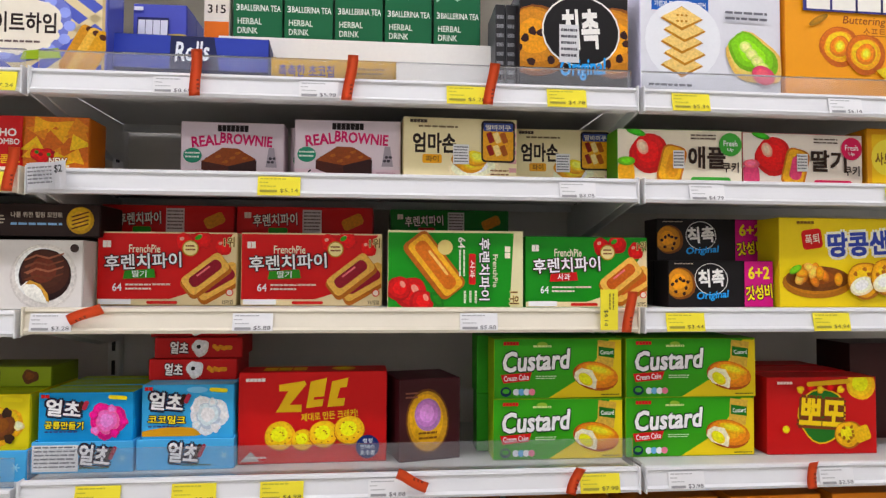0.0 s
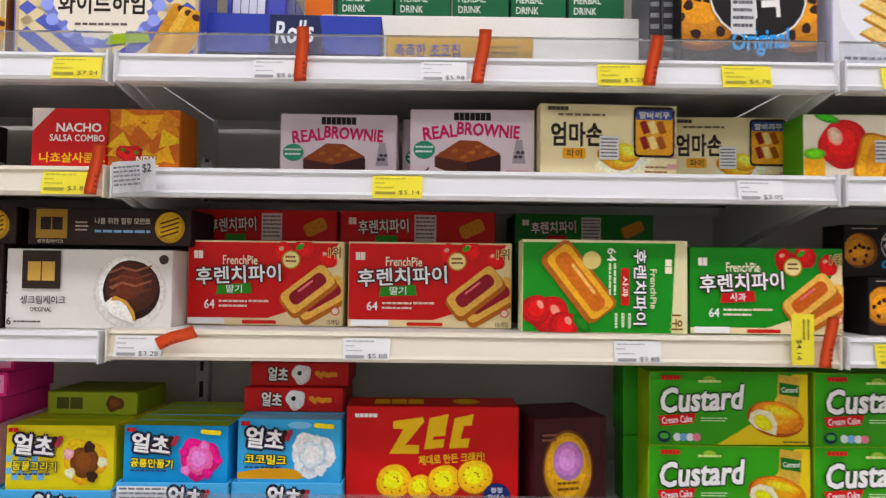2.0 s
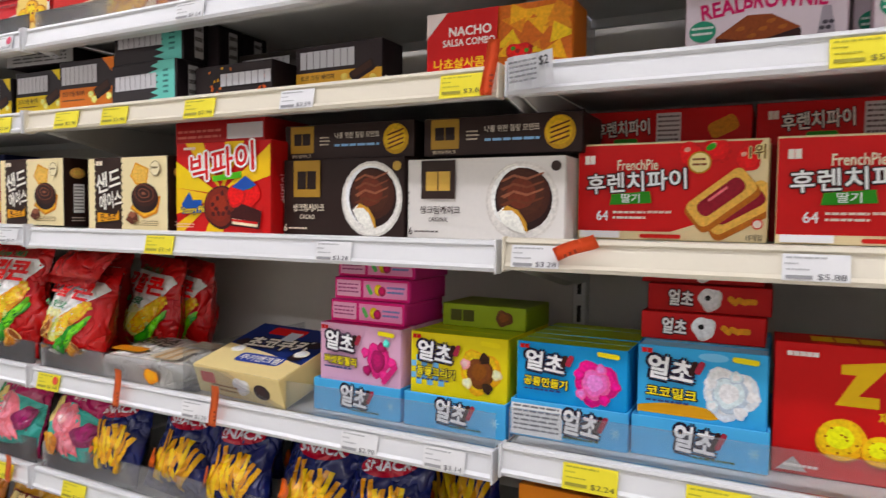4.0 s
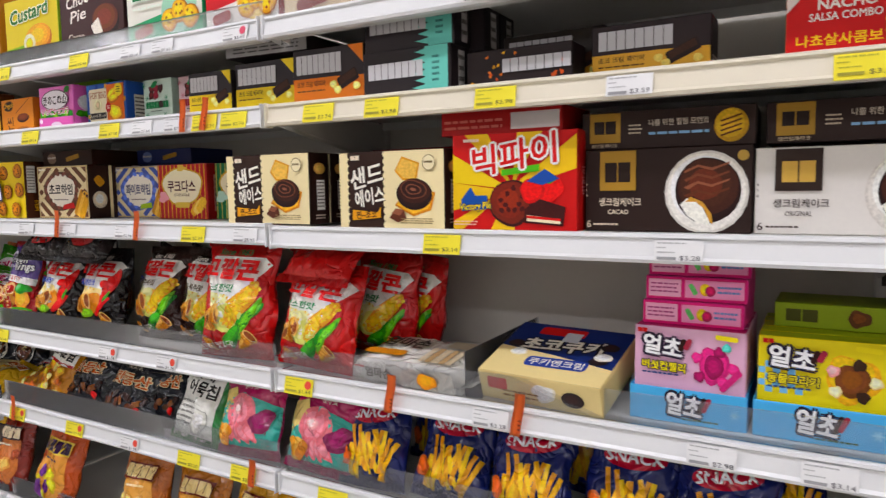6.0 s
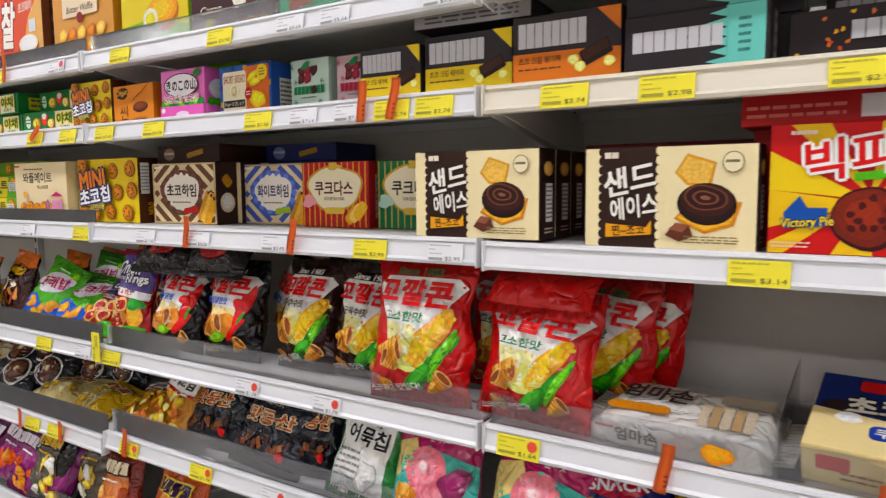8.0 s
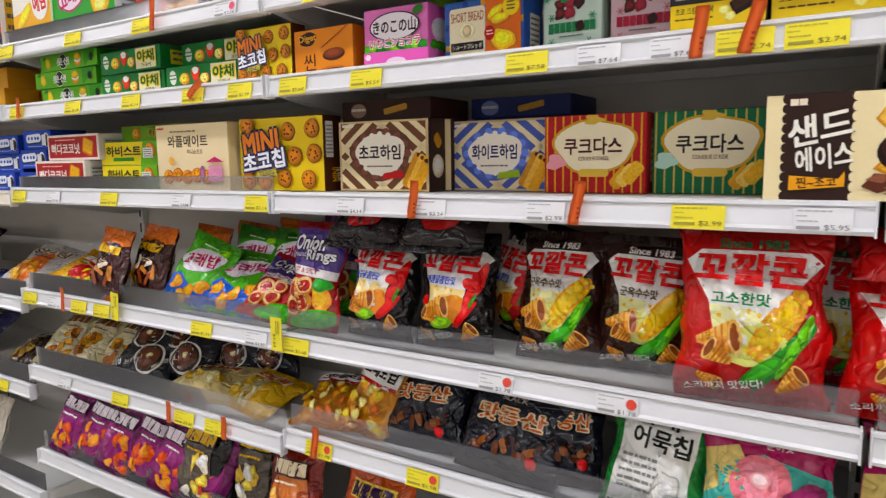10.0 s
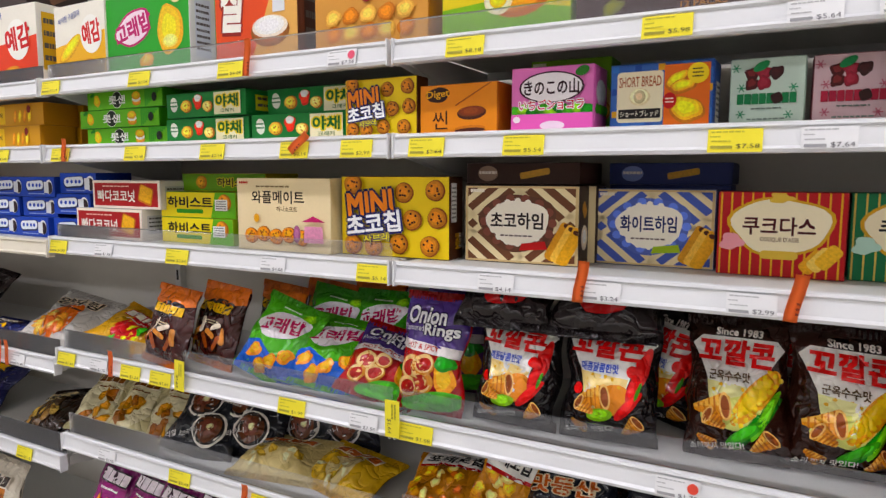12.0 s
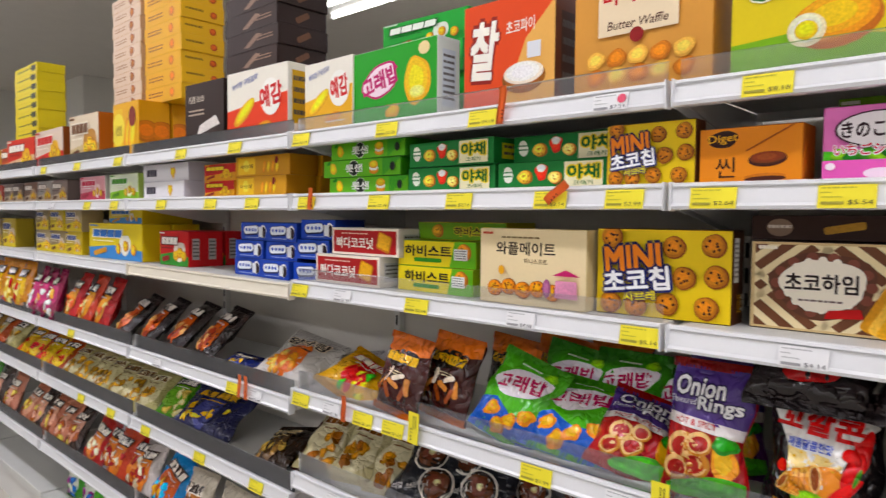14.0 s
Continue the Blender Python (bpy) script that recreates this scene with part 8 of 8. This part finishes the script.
for i in range(3):
    hang("cracker_bag", "cream bag of oat crackers lying back", -3.03 + 0.125 * i, -2.9 + 0.125 * i, 0.05 + 0.012 * i, "e", 0.2, "#c9bf98", lean=56, turn=14, seed=171 + i, d=0.04, group="cream cracker bags", art=plain_bag("", "#ded6b4", "#8a5a2c", "#b98a4c", i + 5, "#7a4a24", "#ece4c8"))
hang("coffee_bag", "dark brown bag lying flat", -3.32, -3.1, 0.05, "e", 0.17, "#3a2a20", lean=62, roll=-12, seed=176, d=0.05, art=plain_bag("", "#5a4430", "#c8a868", "#8a6a44", 2, "#d8c49a", "#2a1c14"))
hang("coffee_bag", "maroon and gold bag lying flat", -3.2, -3.02, 0.11, "e", 0.16, "#5a2f2c", lean=58, roll=10, seed=177, d=0.05, art=plain_bag("", "#7a4a3c", "#c8a868", "#a8805c", 3))
hang("chip_bag", "navy bag of crisps lying back", -3.79, -3.47, 0.06, "e", 0.2, "#2a2c58", lean=54, turn=10, seed=178, d=0.05, art=plain_bag("", "#3c4078", "#d8a83c", "#e8c86a", 4, "#d8a83c", "#1c1c3c"))
hang("chip_bag", "green bag of crisps lying back", -3.95, -3.79, 0.08, "e", 0.2, "#4c8a34", lean=54, turn=16, seed=179, d=0.045, art=plain_bag("", "#7ab04c", "#c8b46a", "#e8dca0", 5))
for i in range(7):
    hang("cracker_bag", "olive and cream bag of crackers lying back", -4.84 + 0.125 * i, -4.7 + 0.125 * i, 0.05, "e", 0.19, ("#b0a878", "#a89c70", "#bcae84")[i % 3], lean=52, turn=14, seed=181 + i, d=0.042, group="olive cracker bags", art=plain_bag("", "#ccc49c", "#8a6a3c", "#c89a5c", i, "#6a4a2c", "#e0d8b8"))
for i in range(4):
    hang("chip_bag", "yellow and red bag of crisps lying back", -5.52 + 0.165 * i, -5.35 + 0.165 * i, 0.05, "e", 0.19, ("#c8922c", "#a8502c")[i % 2], lean=50, turn=10, seed=191 + i, d=0.045, group="yellow crisps far off", art=plain_bag("", "#e0c45a", "#b8341f", "#d8a83c", i + 1))

# sixth row
for i in range(4):
    hang("grain_snack_bag", "tan bag of sweet grain snack", -1.55 + 0.18 * i, -1.38 + 0.18 * i, 0.05, "f", 0.2, ("#a8642c", "#b87830", "#c8962c", "#a8642c")[i], lean=10, roll=-4 + 3 * i, seed=201 + i, d=0.06, group="grain snack bags", art=plain_bag("", "#d8a05c", "#e3bc84", "#b87838", i + 2, "#f0d8a0", "#6a2c14"))
hang("twist_snack_bag", "orange and purple bag of twisted snack", -1.9, -1.73, 0.05, "f", 0.2, "#b8582c", lean=10, roll=3, seed=206, d=0.06, art=plain_bag("", "#e0a05c", "#5a2c6a", "#d8c45a", 3, "#3a1c4a", "#e8c86a"))
hang("twist_snack_bag", "maroon bag of coffee twists", -2.1, -1.94, 0.05, "f", 0.2, "#7a2c24", lean=10, roll=-3, seed=207, d=0.06, art=plain_bag("", "#c87a4c", "#e0a86c", "#8a4424", 4, "#f0e0c0", "#4a1410"))
for i in range(2):
    hang("popcorn_bag", "black bag of cheese popcorn", -2.42 + 0.16 * i, -2.25 + 0.16 * i, 0.05 + 0.04 * i, "f", 0.21, "#1f1c1a", lean=10, roll=4 - 5 * i, seed=211 + i, d=0.065, group="black popcorn bags", art=plain_bag("", "#5a5248", "#e8e0cc", "#d8b86a", 5 + i, "#d8ae2c", "#14100e"))
for i in range(6):
    hang("sweet_chip_bag", "purple bag of sweet potato chips", -2.95 + 0.125 * i * 0.9, -2.81 + 0.125 * i * 0.9, 0.045 + 0.01 * (i % 2), "f", 0.19, "#6a1c54", lean=12, roll=12, turn=6, seed=215 + i, d=0.055, group="purple chip bags", art=plain_bag("", "#8a2c6c", "#e08a3c", "#c85a2c", i + 3, "#f0e4ec", "#3a0c30"))
for i in range(2):
    hang("bean_snack_bag", "white and tan bag of bean snack", -3.68 + 0.19 * i, -3.51 + 0.19 * i, 0.05, "f", 0.2, "#d8d0c0", lean=12, roll=-4 + 6 * i, seed=221 + i, d=0.06, group="white bean bags", art=plain_bag("", "#b87a4c", "#8a4a2c", "#4a9a8c", i + 4, "#3a2a24", "#e8e0d0"))
hang("blue_bag", "bright blue bag lying against red ones", -4.0, -3.83, 0.06, "f", 0.2, "#2a8ac8", lean=30, roll=24, seed=224, d=0.05, art=plain_bag("", "#c8642c", "#d8a05c", "#4aa8dc", 3))
for i in range(5):
    hang("nut_snack_bag", "red and white bag of nut snack", -4.6 + 0.12 * i, -4.42 + 0.12 * i, 0.05 + 0.02 * (i % 2), "f", 0.2, ("#a8302c", "#c8c0bc", "#b8482c")[i % 3], lean=28, roll=8 - 4 * i, seed=226 + i, d=0.05, group="red nut bags", art=plain_bag("", "#d8844c", "#e8d0b0", "#8a2c24", i + 2))
for i in range(5):
    hang("shell_snack_bag", "salmon and brown bag of puffed snack", -5.48 + 0.16 * i, -5.31 + 0.16 * i, 0.05, "f", 0.2, ("#b87a64", "#4a3a34", "#a86a54")[i % 3], lean=34, roll=6 - 3 * i, seed=233 + i, d=0.05, group="salmon puff bags", art=plain_bag("", "#d8a48c", "#8a4a34", "#c8b46a", i + 6))

# far end of the rows
for i in range(10):
    x = -5.75 - 0.23 * i
    put("biscuit_box", "brown and cream carton far along the row", x, x + 0.2, 0.06, "a", 0.13, 0.08, front=("#b8583c", "#d0b060", "#8a5a40")[i % 3], group="far cartons", art=generic("", "#d8c49a", "#c8a878", "#6a3a24", "#f0e8d8", "#5a2c1c", i))
    put("biscuit_box", "grey and red carton far along the row", x, x + 0.2, 0.07, "b", 0.1, 0.08, front=("#7a6a64", "#a04038", "#8a8480")[i % 3], group="far cartons", art=generic("", "#c8b8a4", "#b9a08a", "#5a3a2c", "#e0d8d0", "#4a342c", i))
    put("biscuit_box", "beige and yellow carton far along the row", x, x + 0.2, 0.06, "c", 0.15, 0.09, front=("#a8944a", "#8a7a5c", "#b0a088")[i % 3], group="far cartons", art=generic("", "#d8c45a", "#c8b8a4", "#6a4a2c", "#3c4a7a", "#e8e0cc", i))
    hang("chip_bag", "amber bag of crisps far along the row", x - 0.25, x - 0.06, 0.05, "d", 0.21, ("#c88a1c", "#a83a24", "#6a2c4a")[i % 3], lean=12, seed=301 + i, group="far snack bags", grid=(12, 16), art=plain_bag("", "#e6c24a", "#b8341f", "#f0d88a", i))
    hang("chip_bag", "olive bag of crackers far along the row", x, x + 0.19, 0.05, "e", 0.19, ("#b0a878", "#a8502c", "#8a6a3c")[i % 3], lean=40, seed=321 + i, group="far snack bags", grid=(12, 16), art=plain_bag("", "#ccc49c", "#8a6a3c", "#c89a5c", i))
    hang("chip_bag", "salmon bag of puffed snack far along the row", x, x + 0.19, 0.05, "f", 0.19, ("#b87a64", "#4a3a34", "#4a8a3c")[i % 3], lean=24, seed=341 + i, group="far snack bags", grid=(12, 16), art=plain_bag("", "#d8a48c", "#8a4a34", "#c8b46a", i))

# bottom deck
for i in range(6):
    bag("lime_chip_bag", "lime green bag of chips on the base deck", -4.9 + 0.19 * i, -4.72 + 0.19 * i, 0.05, 0.191, 0.2, ("#4a9a2c", "#5aac34")[i % 2], lean=14, seed=241 + i, d=0.06, group="lime chip bags", art=plain_bag("", "#e0e8d8", "#8a3c7a", "#3c6cb0", i + 1))
for i in range(9):
    put("drum_snack_bag", "amber carton of potato snack below the shelf", -0.2 + 0.2 * i, -0.02 + 0.2 * i, 0.08, "e", 0.135, 0.08, front="#d8891c", side="#b8701a", group="amber potato boxes", category="snack box", art=lambda p: p.text("Potato", 0.5, 0.66, 0.26, "#f4ecdc", 0.7, 0, 0.05, 0, "#6a1c1c", 0.1)) if 0.0 <= -0.2 + 0.2 * i else None

# ---- price tags and tape ----
TAGS = dict(
    a="0.193 w 8.68|0.423 w 5.98|0.665 y 5.28|0.836 y 4.78|1.056 y 5.34|1.344 w 6.14|-0.081 y 7.24|-0.322 w 5.64 r|-0.582 w 5.64|-1.892 y 8.18|-1.581 y 5.98|-1.096 w 5.64 r|-1.40 w 5.64|-1.30 w 5.64|-2.987 y 3.28|-2.673 y 3.28|-2.404 y 4.68|-2.132 w 7.54 r|-3.3 y 3.48|-3.62 y 3.48|-4.5 y 3.48|-4.1 y 3.48|-4.9 y 3.48",
    b="0.359 y 5.14|0.857 w 3.05|1.086 w 4.79|1.45 y 4.79|-0.089 y 3.84|-0.361 w 3.59|-0.564 y 2.98|-0.771 y 2.98|-0.905 y 2.74|-1.963 y 2.64|-1.79 y 5.54|-1.488 y 7.58|-1.376 w 7.64|-1.274 w 7.64|-1.191 y 2.74|-1.112 y 2.74|-2.965 y 2.68|-2.698 y 2.48|-2.462 y 2.14|-2.248 y 2.14|-2.106 y 2.99|-4.14 y 3.48|-3.76 y 3.48|-3.44 y 3.48|-3.214 y 3.48|-4.4 y 3.48|-4.8 w 3.48",
    c="0.016 w 3.28|0.323 w 5.88|0.689 w 5.88|1.043 y 3.44|1.309 y 4.94|-0.293 w 3.28|-0.66 y 3.14|-1.832 w 4.14|-1.662 w 3.24|-1.455 w 2.99|-1.239 y 2.99|-1.092 w 5.95|-2.995 y 1.98|-2.821 w 1.98|-2.578 y 2.64|-2.306 w 4.88|-2.074 y 5.14",
    d="0.089 y 2.24|0.234 y 2.48|0.37 y 4.98|0.541 w 4.88|0.892 y 7.98|1.045 w 3.98|1.316 w 2.58|-0.972 y 1.64 r|-0.574 w 3.28|-0.246 w 2.98|-0.108 w 3.14|-1.54 w 1.78 r|-1.34 w 1.78 r|-1.985 y 1.68|-2.99 y 1.64|-2.863 w 1.78|-2.75 y 1.64|-2.649 y 1.64|-2.269 y 1.99|-2.095 w 1.58|-3.32 y 1.68|-3.2 w 1.68|-3.8 w 1.78|-4.6 y 1.68",
    e="-1.936 y 1.98 r|-1.69 y 1.98 r|-2.6 y 2.48|-2.351 y 2.48|-2.244 y 2.48|-1.287 y 2.28|-1.128 y 2.28|-1.48 w 1.98 r|-3.2 y 2.18|-3.9 y 2.18|-3.52 y 2.18|-2.85 w 1.98|-4.5 y 2.18|-4.2 y 2.18|-0.9 y 2.28")
YELLOW, WHITE = "#f0e12a", "#e9e9ea"


def price_tag(x, row, colour, price, dot):
    z, w = level(row, math.floor(x + 0.03)), 0.068 if colour == "y" else 0.063
    ob = thing("price_tag", ("yellow" if colour == "y" else "white") + " paper price tag on the shelf edge", "price tag", pose(x, -0.0012, z - 0.0065, -11, 0, 0), ("yellow" if colour == "y" else "white") + " price tags")
    sheet = part("paper", block(0, w, -0.0024, -0.0012, -0.0285 - (0.003 if colour == "y" else 0), 0.0, 0.0), paper(YELLOW if colour == "y" else WHITE), ob)
    p = Print(sheet, pose(0, -0.0025, -0.0285), w, 0.0285, paper, step=0.0002)
    grey = "#bdb42a" if colour == "y" else "#b4b4b6"
    p.lines(0.36, 0.84, 0.6, 0.16, 1, grey, int(x * 50))
    p.lines(0.14, 0.62, 0.2, 0.14, 1, grey, int(x * 70))
    p.lines(0.25, 0.4, 0.36, 0.14, 1, grey, int(x * 90))
    p.rect("barcode", 0.06, 0.06, 0.46, 0.2, "#a39a2c" if colour == "y" else "#9a9a9c")
    p.text("$" + price, 0.74, 0.15, 0.25, "#6a6528" if colour == "y" else "#5c5c62", 0.42, 0, 0.0)
    if dot:
        p.oval("dot_sticker", 0.84, 0.62, 0.27, 0.27, "#e0506c" if row == "a" else "#e0452f")
    p.done()


for row, text in TAGS.items():
    for item in text.split("|"):
        x, colour, price, *dot = item.split()
        price_tag(float(x), row, colour, price, bool(dot))

ORANGE = tape("#f8662a")
# Lighter orange: its colour makes up for shade on strips further left.
HOT = tape("#ff8436")


def tape_flag(x, row, rise=0.035, drop=0.035, tilt=0.0, bend=1.0):
    """A strip of orange tape stuck over the shelf edge, curling at its top."""
    z = level(row, math.floor(x))
    ob = thing("tape_flag", "strip of orange tape stuck on the shelf edge", "tape", pose(x, -0.0125, z - 0.004, 0, tilt, 0), "orange tape flags")
    bm, n, w = bmesh.new(), 12, 0.0085
    rows = []
    for i in range(n + 1):
        t = -drop + (rise + drop) * i / n
        y = -0.0012 - 0.003 * bend * max(0, t / max(rise, 0.01)) ** 2 
        dx = 0.004 * bend * math.sin(3.0 * t / (rise + drop))
        rows.append([bm.verts.new((s * w + dx, y - 0.0008 * (s == 0), t)) for s in (-1, 0, 1)])
    for a, b in zip(rows, rows[1:]):
        for i in range(2):
            f = bm.faces.new((a[i], a[i + 1], b[i + 1], b[i]))
            f.smooth = True
    bmesh.ops.solidify(bm, geom=bm.faces[:], thickness=0.0005)
    part("strip", bm, HOT if x < -0.3 else ORANGE, ob)
    q = Print(ob, pose(0, -0.0022, -drop), 0.02, drop, tape)
    q.lines(0.0, 0.5, 0.5, 0.6, 3, "#8a2c10", int(x * 31))
    q.done()


for x, row, tilt, rise in ((0.261, "a", -4, 0.04), (0.505, "a", 2, 0.04), (0.739, "a", 3, 0.035), (-0.014, "b", 3, 0.035), (0.108, "c", 62, 0.02), (0.975, "c", 2, 0.035), (0.605, "d", -70, 0.02), (0.885, "d", 14, 0.012), (1.298, "d", -6, 0.012), (-0.727, "d", 3, 0.035), (-0.492, "d", 2, 0.035), (-1.209, "b", 0, 0.03), (-1.147, "b", 8, 0.03), (-1.657, "c", 2, 0.03), (-1.37, "c", 4, 0.03), (-1.904, "e", 3, 0.035), (-2.318, "a", 1, 0.035), (-2.903, "b", 2, 0.02), (-2.19, "b", 46, 0.02), (-2.774, "d", -2, 0.03), (-3.202, "d", -3, 0.035), (-3.235, "d", 3, 0.035), (-2.36, "e", -3, 0.02), (-2.17, "e", -4, 0.02), (-1.06, "e", 2, 0.025)):
    tape_flag(x, row, rise, 0.034, tilt)

# upright and loose tags
for x, row, tilt in ((-2.01, "d", 0), (-2.56, "d", 4), (0.925, "c", 0)):
    ob = thing("folded_tag", "yellow paper tag turned upright on the shelf edge", "price tag", pose(x, -0.013, level(row, math.floor(x)) - 0.034, 0, tilt, 0), "upright yellow tags")
    part("paper", block(0, 0.03, -0.0014, 0, 0, 0.068), paper(YELLOW), ob)
    p = Print(ob, pose(0, -0.0015, 0.068, 0, 90, 0), 0.068, 0.03, paper, step=0.0002)
    p.text("$1.64" if row == "d" else "$4.14", 0.7, 0.3, 0.26, "#3c3c30", 0.4, 0, 0.0)
    p.lines(0.3, 0.6, 0.4, 0.4, 2, "#8a8420", 3)
    p.done()
loose = thing("crumpled_tag", "white paper tag hanging crooked and creased", "price tag", pose(0.012, -0.014, level("b", 0) - 0.036, 0, -4, -6))
bm = bmesh.new()
g = [[bm.verts.new((0.062 * i / 6, -0.003 * math.sin(1.4 * i), 0.042 * j / 3)) for i in range(7)] for j in range(4)]
for j in range(3):
    for i in range(6):
        bm.faces.new((g[j][i], g[j][i + 1], g[j + 1][i + 1], g[j + 1][i]))
bmesh.ops.solidify(bm, geom=bm.faces[:], thickness=0.0004)
part("paper", bm, paper(WHITE), loose)
p = Print(loose, pose(0, -0.0042, 0), 0.062, 0.042, paper)
p.lines(0.36, 0.5, 0.6, 0.7, 5, "#77777a", 4)
p.text("$2", 0.82, 0.7, 0.3, "#2c2c30", 0.2, 0, 0.02)
p.done()

# column and sprinkler beyond the shelving
column = thing("column", "off-white square column beyond the shelving", "column", pose(-11.2, 2.6, 0), "", "structure")
part("shaft", block(-0.3, 0.3, -0.3, 0.3, 0, R["top"] - 0.002, 0.01), WALL, column)
sprinkler = thing("sprinkler", "small brass fire sprinkler on the ceiling", "sprinkler", pose(-6.6, 1.4, R["top"]))
part("escutcheon", block(-0.03, 0.03, -0.03, 0.03, -0.01, 0, 0.004), STEEL, sprinkler)
part("nozzle", block(-0.012, 0.012, -0.012, 0.012, -0.05, -0.01, 0.003), DARK, sprinkler)
bpy.data.scenes.remove(desk)
